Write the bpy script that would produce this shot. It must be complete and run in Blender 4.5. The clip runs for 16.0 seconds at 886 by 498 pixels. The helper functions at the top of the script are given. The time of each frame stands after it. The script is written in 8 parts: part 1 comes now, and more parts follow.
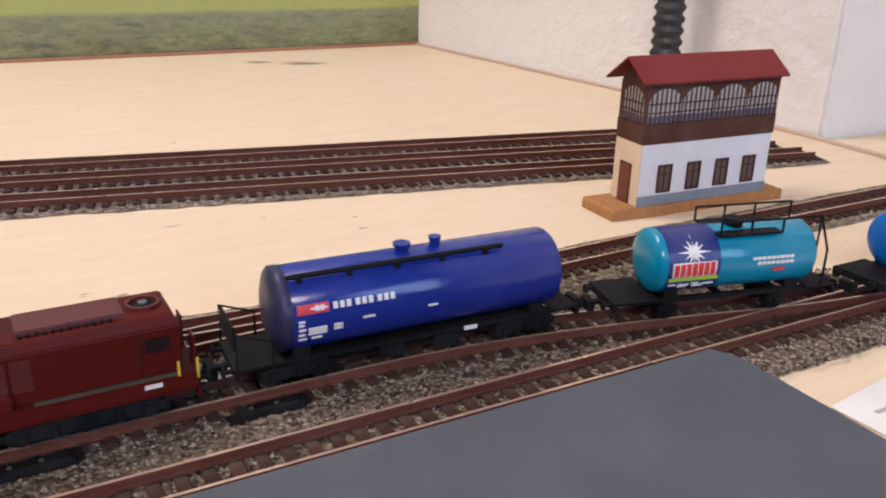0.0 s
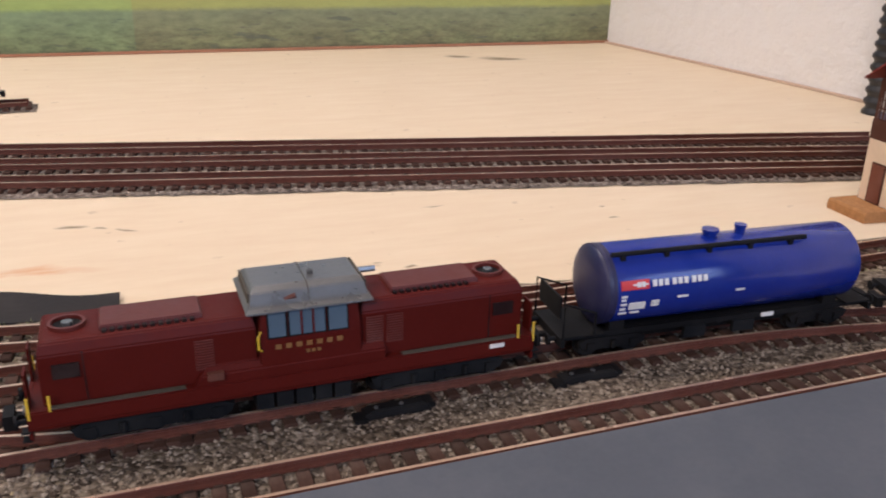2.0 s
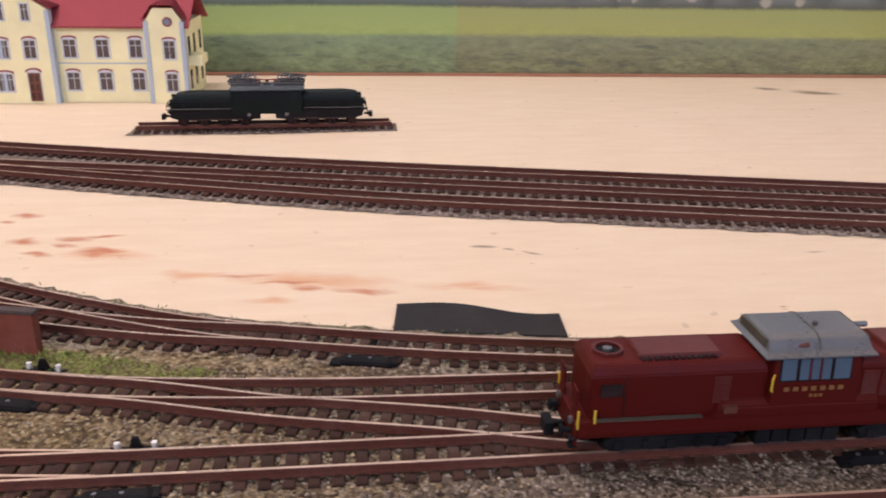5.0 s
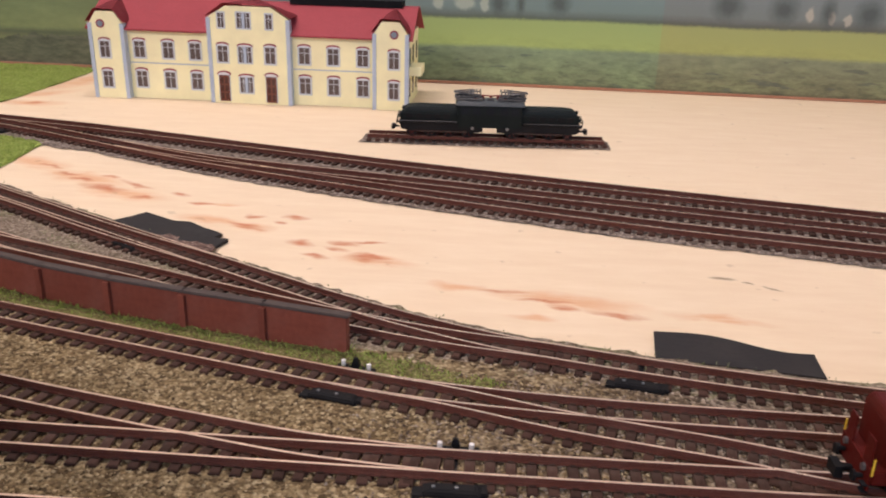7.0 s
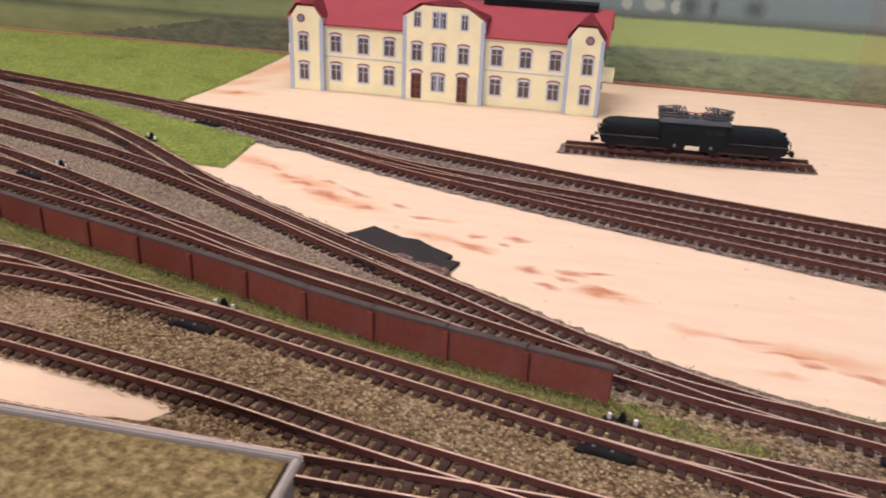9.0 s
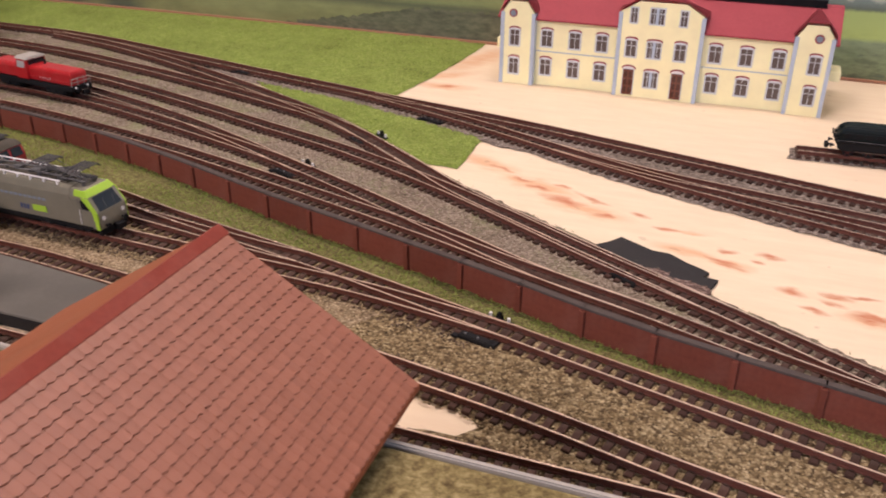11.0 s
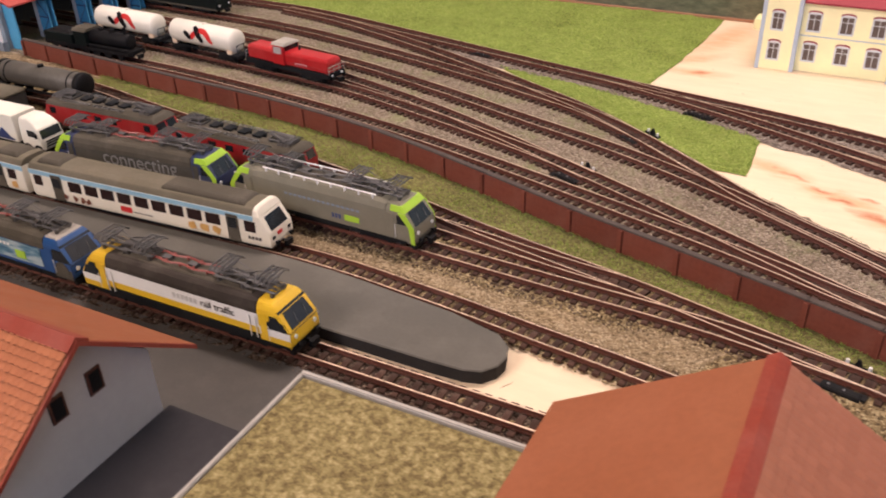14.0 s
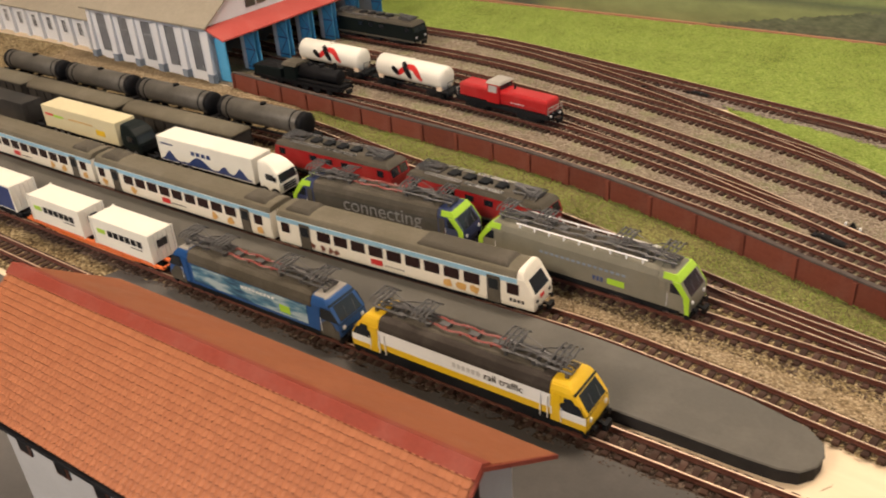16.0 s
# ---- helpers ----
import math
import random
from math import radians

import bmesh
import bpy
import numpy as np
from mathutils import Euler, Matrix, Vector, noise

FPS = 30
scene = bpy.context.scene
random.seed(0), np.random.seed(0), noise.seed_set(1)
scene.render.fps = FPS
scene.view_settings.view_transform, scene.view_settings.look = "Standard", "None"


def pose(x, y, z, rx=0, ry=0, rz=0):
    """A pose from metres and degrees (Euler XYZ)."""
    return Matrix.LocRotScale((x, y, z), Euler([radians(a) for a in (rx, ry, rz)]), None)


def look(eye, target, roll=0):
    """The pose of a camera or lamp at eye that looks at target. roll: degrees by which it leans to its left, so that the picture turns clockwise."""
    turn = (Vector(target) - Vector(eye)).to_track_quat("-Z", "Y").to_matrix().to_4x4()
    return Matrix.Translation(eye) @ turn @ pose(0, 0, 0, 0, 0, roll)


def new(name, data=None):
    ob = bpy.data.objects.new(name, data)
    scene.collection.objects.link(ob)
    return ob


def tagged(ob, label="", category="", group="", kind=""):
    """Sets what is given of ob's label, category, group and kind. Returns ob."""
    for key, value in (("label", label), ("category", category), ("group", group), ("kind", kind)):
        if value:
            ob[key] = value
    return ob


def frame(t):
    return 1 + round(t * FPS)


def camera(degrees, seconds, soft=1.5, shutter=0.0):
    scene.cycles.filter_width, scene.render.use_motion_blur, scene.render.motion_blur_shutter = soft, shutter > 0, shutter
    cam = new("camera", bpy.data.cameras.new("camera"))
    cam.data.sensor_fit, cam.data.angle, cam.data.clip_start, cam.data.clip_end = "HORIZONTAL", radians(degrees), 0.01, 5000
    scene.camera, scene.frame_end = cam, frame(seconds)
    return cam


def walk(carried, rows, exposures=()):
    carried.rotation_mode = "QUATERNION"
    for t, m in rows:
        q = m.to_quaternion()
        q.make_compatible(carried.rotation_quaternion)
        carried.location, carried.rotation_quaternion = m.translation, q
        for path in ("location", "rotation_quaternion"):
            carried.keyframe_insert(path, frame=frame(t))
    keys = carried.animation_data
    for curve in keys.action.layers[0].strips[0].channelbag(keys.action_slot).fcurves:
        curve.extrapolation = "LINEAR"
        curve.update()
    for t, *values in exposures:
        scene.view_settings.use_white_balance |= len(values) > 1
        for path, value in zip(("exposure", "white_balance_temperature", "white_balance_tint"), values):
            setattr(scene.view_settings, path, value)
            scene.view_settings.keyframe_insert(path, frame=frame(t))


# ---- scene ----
cam = camera(54.5, 16.0, soft=1.9, shutter=0.3)
METRES, EYE, TILT, LEAN, TURN = 0.477, 0.104, 0.0, 0.0, -29.2
ROWS = [
    (0.0, 0.0, 0.0, 0.0, 0.55, -21.24, -1.42),
    (0.5, -0.0249, -0.0093, 0.0021, 2.19, -21.47, -1.26),
    (1.0, -0.0495, -0.0194, -0.0019, 4.58, -21.71, -1.15),
    (1.5, -0.0704, -0.0291, -0.0018, 7.16, -21.86, -1.32),
    (2.0, -0.0911, -0.0393, -0.0005, 9.47, -21.56, -1.32),
    (2.5, -0.1131, -0.0555, 0.0027, 11.79, -21.11, -1.37),
    (3.0, -0.1337, -0.0649, 0.0073, 14.05, -20.73, -1.12),
    (3.5, -0.1526, -0.073, 0.0129, 16.11, -20.69, -0.78),
    (4.0, -0.176, -0.0882, 0.0136, 18.63, -20.88, -0.78),
    (4.5, -0.1934, -0.1012, 0.0216, 21.14, -21.0, -0.73),
    (5.0, -0.2171, -0.1169, 0.0289, 23.7, -21.19, -0.88),
    (7.5, -0.3024, -0.2108, 0.0796, 35.38, -22.39, -1.76),
    (8.0, -0.3269, -0.2239, 0.0941, 37.16, -23.25, -2.03),
    (8.5, -0.351, -0.2365, 0.11, 38.93, -24.11, -2.11),
    (9.0, -0.3821, -0.2545, 0.1228, 41.07, -24.63, -2.14),
    (11.5, -0.4951, -0.3577, 0.1748, 51.43, -27.73, 0.03),
    (12.0, -0.5188, -0.373, 0.1851, 53.68, -28.48, 0.51),
    (12.5, -0.5463, -0.3937, 0.1973, 55.37, -29.52, 1.27),
    (13.0, -0.5784, -0.4113, 0.2062, 56.15, -30.3, 1.6),
    (13.5, -0.6038, -0.4318, 0.2156, 56.32, -30.77, 1.49),
    (14.0, -0.6298, -0.4587, 0.2283, 56.9, -31.09, 1.76),
    (14.5, -0.6633, -0.4874, 0.2395, 58.26, -31.06, 2.28),
    (15.0, -0.6901, -0.5084, 0.2506, 60.06, -30.76, 3.02),
    (15.5, -0.7241, -0.5345, 0.256, 62.05, -30.39, 3.46),
    (16.0, -0.7555, -0.5589, 0.264, 64.01, -30.31, 3.78),
]
EXPOSURES = [(0.0, 0.25, 5280, 17), (1.0, 0.215, 5330, 20), (2.0, 0.16, 5300, 17), (3.0, 0.09, 5250, 13), (4.5, 0.05, 5270, 24), (7.5, 0.08, 5450, 21), (9.0, 0.12, 5430, 27), (11.5, 0.24, 5600, 25), (12.5, 0.32, 5600, 27), (13.5, 0.40, 5760, 22), (14.5, 0.46, 5760, 27), (15.5, 0.45, 5880, 36), (16.0, 0.48, 6200, 12)]
walk(cam, [(t, pose(0, 0, EYE, TILT, LEAN, TURN) @ pose(METRES * x, METRES * y, METRES * z, 90 + pitch, roll, yaw)) for t, x, y, z, yaw, pitch, roll in ROWS], EXPOSURES)

# ---- light: a lamp-lit hobby room with a window behind the camera ----
world = bpy.data.worlds.new("world")
scene.world = world
world.use_nodes = True
world.node_tree.nodes["Background"].inputs[0].default_value = (0.75, 0.8, 0.9, 1)
world.node_tree.nodes["Background"].inputs[1].default_value = 0.3


def area_lamp(name, eye, target, w, h, watts, colour):
    d = bpy.data.lights.new(name, "AREA")
    d.shape, d.size, d.size_y, d.energy, d.color = "RECTANGLE", w, h, watts, colour
    ob = new(name, d)
    ob.matrix_world = look(eye, target)
    return ob


area_lamp("ceiling_lamp_light", (-0.5, 0.6, 1.3), (-0.5, 0.5, 0), 0.8, 0.2, 13.0, (1.0, 0.80, 0.60))
area_lamp("ceiling_lamp_light", (-1.2, -1.2, 1.3), (-0.5, 0.3, 0), 0.9, 0.3, 26.0, (1.0, 0.80, 0.60))
area_lamp("window_light", (0.35, -1.93, 0.75), (0.0, 0.3, 0.0), 1.3, 1.0, 17.0, (0.72, 0.84, 1.0))


# ---- materials ----
def node(nt, kind, **values):
    n = nt.nodes.new(kind)
    for k, v in values.items():
        if k in n.inputs:
            n.inputs[k].default_value = v
    return n


def ramp(nt, stops, source):
    r = nt.nodes.new("ShaderNodeValToRGB")
    while len(r.color_ramp.elements) < len(stops):
        r.color_ramp.elements.new(0.5)
    for e, (p, c) in zip(r.color_ramp.elements, stops):
        e.position, e.color = p, (*c, 1)
    nt.links.new(source, r.inputs["Fac"])
    return r.outputs["Color"]


def noise_out(nt, coord, scale, detail=4, rough=0.6, stretch=None):
    if stretch:
        m = nt.nodes.new("ShaderNodeMapping")
        m.inputs["Scale"].default_value = stretch
        nt.links.new(coord, m.inputs["Vector"])
        coord = m.outputs["Vector"]
    n = node(nt, "ShaderNodeTexNoise", Scale=scale, Detail=detail, Roughness=rough)
    nt.links.new(coord, n.inputs["Vector"])
    return n.outputs["Fac"]


def mix(nt, kind, fac, a, b):
    m = nt.nodes.new("ShaderNodeMix")
    m.data_type, m.blend_type = "RGBA", kind
    for sock, v in ((m.inputs[0], fac), (m.inputs[6], a), (m.inputs[7], b)):
        if isinstance(v, (int, float)):
            sock.default_value = v
        elif isinstance(v, tuple):
            sock.default_value = (*v[:3], 1)
        else:
            nt.links.new(v, sock)
    return m.outputs[2]


def calc(nt, op, a, b=0.0):
    m = nt.nodes.new("ShaderNodeMath")
    m.operation = op
    for sock, v in ((m.inputs[0], a), (m.inputs[1], b)):
        if isinstance(v, (int, float)):
            sock.default_value = v
        else:
            nt.links.new(v, sock)
    return m.outputs[0]


def start(name, rough, metal=0.0):
    m = bpy.data.materials.new(name)
    m.use_nodes = True
    nt = m.node_tree
    b = nt.nodes["Principled BSDF"]
    b.inputs["Roughness"].default_value, b.inputs["Metallic"].default_value = rough, metal
    if rough > 0.5 and not metal:
        b.inputs["Specular IOR Level"].default_value = 0.15
    tc = nt.nodes.new("ShaderNodeTexCoord")
    return m, nt, b, tc.outputs["Object"]


def bump(nt, b, height, strength, dist):
    n = node(nt, "ShaderNodeBump", Strength=strength, Distance=dist)
    nt.links.new(height, n.inputs["Height"])
    nt.links.new(n.outputs["Normal"], b.inputs["Normal"])


def paint(name, c, rough=0.45, metal=0.0, var=0.16, grain=900, dust=0.12, relief=0.15, each=0.0):
    """Painted plastic, card or metal: fine grain, broad fading, a little grey dust in patches."""
    m, nt, b, co = start(name, rough, metal)
    fine, broad = noise_out(nt, co, grain), noise_out(nt, co, grain / 14, 5, 0.65)
    lo, hi = tuple(v * (1 - var) for v in c), tuple(min(1, v * (1 + var)) for v in c)
    col = mix(nt, "MIX", fine, lo, hi)
    col = mix(nt, "MULTIPLY", 0.5, col, ramp(nt, [(0.3, (0.72, 0.72, 0.72)), (0.7, (1, 1, 1))], broad))
    if dust:
        col = mix(nt, "MIX", calc(nt, "MULTIPLY", ramp(nt, [(0.45, (0, 0, 0)), (0.75, (1, 1, 1))], broad), dust), col, (0.32, 0.29, 0.25))
    if each:
        oi = nt.nodes.new("ShaderNodeObjectInfo")
        k = calc(nt, "ADD", calc(nt, "MULTIPLY", oi.outputs["Random"], 2 * each), 1 - each)
        comb = nt.nodes.new("ShaderNodeCombineColor")
        for i in range(3):
            nt.links.new(k, comb.inputs[i])
        col = mix(nt, "MULTIPLY", 1.0, col, comb.outputs[0])
    nt.links.new(col, b.inputs["Base Color"])
    nt.links.new(ramp(nt, [(0.3, (rough * 0.8,) * 3), (0.7, (min(1, rough * 1.25),) * 3)], broad), b.inputs["Roughness"])
    bump(nt, b, fine, relief, 0.0003)
    return m


def ballast_material(name, stops, grain=620.0, moss=0.0):
    m, nt, b, co = start(name, 0.95)
    v = node(nt, "ShaderNodeTexVoronoi", Scale=grain)
    nt.links.new(co, v.inputs["Vector"])
    sep = nt.nodes.new("ShaderNodeSeparateColor")
    nt.links.new(v.outputs["Color"], sep.inputs[0])
    col = ramp(nt, stops, sep.outputs[0])
    broad = noise_out(nt, co, 28, 5, 0.7)
    col = mix(nt, "MULTIPLY", 0.75, col, ramp(nt, [(0.3, (0.66, 0.63, 0.58)), (0.55, (1, 1, 1)), (0.8, (1.0, 0.95, 0.84))], broad))
    col = mix(nt, "MULTIPLY", 0.6, col, ramp(nt, [(0.0, (1, 1, 1)), (0.75, (0.25, 0.23, 0.2))], v.outputs["Distance"]))
    if moss:
        col = mix(nt, "MIX", calc(nt, "MULTIPLY", ramp(nt, [(0.50, (0, 0, 0)), (0.66, (1, 1, 1))], noise_out(nt, co, 34, 5, 0.72)), moss), col, (0.21, 0.245, 0.095))
    nt.links.new(col, b.inputs["Base Color"])
    inv = calc(nt, "SUBTRACT", 1.0, v.outputs["Distance"])
    bump(nt, b, inv, 0.9, 0.0009)
    return m


def ballast_blend(name, west, east, x0, x1, grain=700.0):
    """Ballast whose stones change from one mixture to another along the layout, with a ragged crossing."""
    m, nt, b, co = start(name, 0.95)
    v = node(nt, "ShaderNodeTexVoronoi", Scale=grain)
    nt.links.new(co, v.inputs["Vector"])
    sep = nt.nodes.new("ShaderNodeSeparateColor")
    nt.links.new(v.outputs["Color"], sep.inputs[0])
    xyz = nt.nodes.new("ShaderNodeSeparateXYZ")
    nt.links.new(co, xyz.inputs[0])
    mr = node(nt, "ShaderNodeMapRange")
    mr.inputs[1].default_value, mr.inputs[2].default_value = x0, x1
    nt.links.new(calc(nt, "ADD", xyz.outputs["X"], calc(nt, "MULTIPLY", calc(nt, "SUBTRACT", noise_out(nt, co, 34, 5, 0.7), 0.5), 0.22)), mr.inputs[0])
    col = mix(nt, "MIX", mr.outputs[0], ramp(nt, west, sep.outputs[0]), ramp(nt, east, sep.outputs[0]))
    col = mix(nt, "MULTIPLY", 0.75, col, ramp(nt, [(0.3, (0.62, 0.58, 0.52)), (0.55, (1, 1, 1)), (0.8, (1.0, 0.95, 0.84))], noise_out(nt, co, 28, 5, 0.7)))
    col = mix(nt, "MULTIPLY", 0.6, col, ramp(nt, [(0.0, (1, 1, 1)), (0.75, (0.25, 0.23, 0.2))], v.outputs["Distance"]))
    nt.links.new(col, b.inputs["Base Color"])
    bump(nt, b, calc(nt, "SUBTRACT", 1.0, v.outputs["Distance"]), 0.9, 0.0009)
    return m


def stone_material(name, stops):
    m, nt, b, co = start(name, 0.9)
    g = nt.nodes.new("ShaderNodeNewGeometry")
    col = ramp(nt, stops, g.outputs["Random Per Island"])
    col = mix(nt, "MULTIPLY", 0.5, col, ramp(nt, [(0.3, (0.6, 0.6, 0.6)), (0.7, (1, 1, 1))], noise_out(nt, co, 1800)))
    nt.links.new(col, b.inputs["Base Color"])
    return m


def ellipse_mask(nt, warped, x, y, turn, rx, ry):
    m = nt.nodes.new("ShaderNodeMapping")
    m.vector_type = "TEXTURE"
    m.inputs["Location"].default_value, m.inputs["Rotation"].default_value, m.inputs["Scale"].default_value = (x, y, 0), (0, 0, radians(turn)), (rx, ry, 1e3)
    nt.links.new(warped, m.inputs["Vector"])
    g = nt.nodes.new("ShaderNodeVectorMath")
    g.operation = "LENGTH"
    nt.links.new(m.outputs["Vector"], g.inputs[0])
    mr = node(nt, "ShaderNodeMapRange")
    mr.inputs[1].default_value, mr.inputs[2].default_value, mr.inputs[3].default_value, mr.inputs[4].default_value = 0.25, 1.0, 1.0, 0.0
    nt.links.new(g.outputs["Value"], mr.inputs[0])
    return mr.outputs[0]


def plywood_material():
    """Pale sanded plywood with faint streaks, rubbed-in red-brown paint marks, a tan patch by the station and a few
    dark scratches.
    """
    m, nt, b, co = start("pale_plywood", 0.62)
    streak = noise_out(nt, co, 26, 6, 0.62, (1.0, 5.0, 1.0))
    fine = noise_out(nt, co, 240, 4, 0.6, (0.35, 1.6, 1.0))
    col = ramp(nt, [(0.3, (0.70, 0.56, 0.385)), (0.55, (0.73, 0.60, 0.42)), (0.75, (0.755, 0.63, 0.455))], streak)
    col = mix(nt, "MULTIPLY", 0.07, col, ramp(nt, [(0.35, (0.82, 0.74, 0.64)), (0.6, (1, 1, 1))], fine))
    wn = node(nt, "ShaderNodeTexNoise", Scale=55, Detail=4)
    nt.links.new(co, wn.inputs["Vector"])
    warp = nt.nodes.new("ShaderNodeMix")
    warp.data_type, warp.blend_type = "RGBA", "LINEAR_LIGHT"
    warp.inputs[0].default_value = 0.007
    nt.links.new(co, warp.inputs[6])
    nt.links.new(wn.outputs["Color"], warp.inputs[7])
    warped = warp.outputs[2]
    red = faint = None
    # the ellipses at y 0.640 and 0.585 tan the board left of the station
    for e in ((-0.135, 0.278, -8, 0.036, 0.008), (-0.175, 0.285, -4, 0.014, 0.005), (-0.147, 0.260, -8, 0.012, 0.0036), (-0.345, 0.374, -16, 0.030, 0.010), (-0.413, 0.418, -24, 0.030, 0.010), (-0.375, 0.395, -20, 0.030, 0.010), (-0.487, 0.640, 70, 0.060, 0.018), (-0.495, 0.585, 40, 0.030, 0.012), (-0.387, 0.400, -24, 0.018, 0.006),
              (-0.292, 0.344, -10, 0.020, 0.006), (-0.49, 0.555, 0, 0.03, 0.009), (-0.08, 0.268, -8, 0.022, 0.004), (-0.291, 0.364, 0, 0.012, 0.003), (-0.210, 0.305, -14, 0.020, 0.006), (-0.272, 0.337, -20, 0.016, 0.006)):
        k = ellipse_mask(nt, warped, *e)
        faint = k if faint is None else calc(nt, "MAXIMUM", faint, k)
    for e in ((-0.275, 0.339, -22, 0.013, 0.0026), (-0.272, 0.335, -18, 0.011, 0.0020), (-0.303, 0.364, -3, 0.008, 0.0024), (-0.318, 0.377, -3, 0.006, 0.0034), (-0.335, 0.370, 6, 0.007, 0.0028), (-0.272, 0.350, -15, 0.007, 0.0026),
              (-0.254, 0.350, -11, 0.008, 0.0036), (-0.259, 0.343, -19, 0.005, 0.0026), (-0.245, 0.321, -12, 0.008, 0.0038), (-0.236, 0.308, -10, 0.009, 0.0026), (-0.227, 0.323, -20, 0.008, 0.0036), (-0.229, 0.316, -24, 0.007, 0.0028),
              (-0.158, 0.283, 1, 0.011, 0.0026), (-0.143, 0.275, 4, 0.012, 0.0022), (-0.135, 0.270, -10, 0.009, 0.0030), (-0.116, 0.268, -8, 0.013, 0.0032), (-0.217, 0.324, 5, 0.010, 0.0019), (-0.214, 0.307, -22, 0.012, 0.0042),
              (-0.358, 0.381, -12, 0.018, 0.0050), (-0.344, 0.388, -26, 0.015, 0.0028), (-0.363, 0.398, -24, 0.006, 0.0027), (-0.486, 0.556, 4, 0.010, 0.003), (-0.402, 0.412, -24, 0.010, 0.0024), (-0.385, 0.402, -22, 0.009, 0.0024), (-0.376, 0.392, -20, 0.010, 0.003)):
        k = ellipse_mask(nt, warped, *e)
        red = k if red is None else calc(nt, "MAXIMUM", red, k)
    wisp = ramp(nt, [(0.34, (0.4, 0.4, 0.4)), (0.52, (1, 1, 1))], noise_out(nt, co, 95, 5, 0.7, (0.5, 2.8, 1)))
    col = mix(nt, "MIX", calc(nt, "MULTIPLY", calc(nt, "MULTIPLY", faint, wisp), 0.72), col, (0.62, 0.33, 0.165))
    col = mix(nt, "MIX", calc(nt, "MULTIPLY", calc(nt, "MULTIPLY", red, wisp), 0.9), col, (0.47, 0.172, 0.080))
    dark = None
    for e in ((-0.072, 0.306, -14, 0.0062, 0.0019), (-0.062, 0.302, -10, 0.004, 0.0014), (-0.052, 0.299, -10, 0.0036, 0.0012), (0.055, 0.292, -5, 0.005, 0.0006), (0.1155, 0.275, 0, 0.0018, 0.0009),
              (0.030, 0.2384, -5, 0.0034, 0.0009), (0.219, 0.606, -20, 0.020, 0.008), (0.188, 0.622, -20, 0.013, 0.006), (0.02, 0.245, 0, 0.002, 0.0007), (0.115, 0.262, 8, 0.002, 0.001), (-0.4720, 0.189, 80, 0.004, 0.0006)):
        k = ellipse_mask(nt, warped, *e)
        dark = k if dark is None else calc(nt, "MAXIMUM", dark, k)
    col = mix(nt, "MIX", calc(nt, "MULTIPLY", dark, 0.8), col, (0.15, 0.11, 0.06))
    speck = ramp(nt, [(0.70, (0, 0, 0)), (0.74, (1, 1, 1))], noise_out(nt, co, 130, 2, 0.5))
    col = mix(nt, "MIX", calc(nt, "MULTIPLY", speck, 0.25), col, (0.25, 0.17, 0.1))
    nt.links.new(col, b.inputs["Base Color"])
    bump(nt, b, fine, 0.05, 0.0003)
    return m


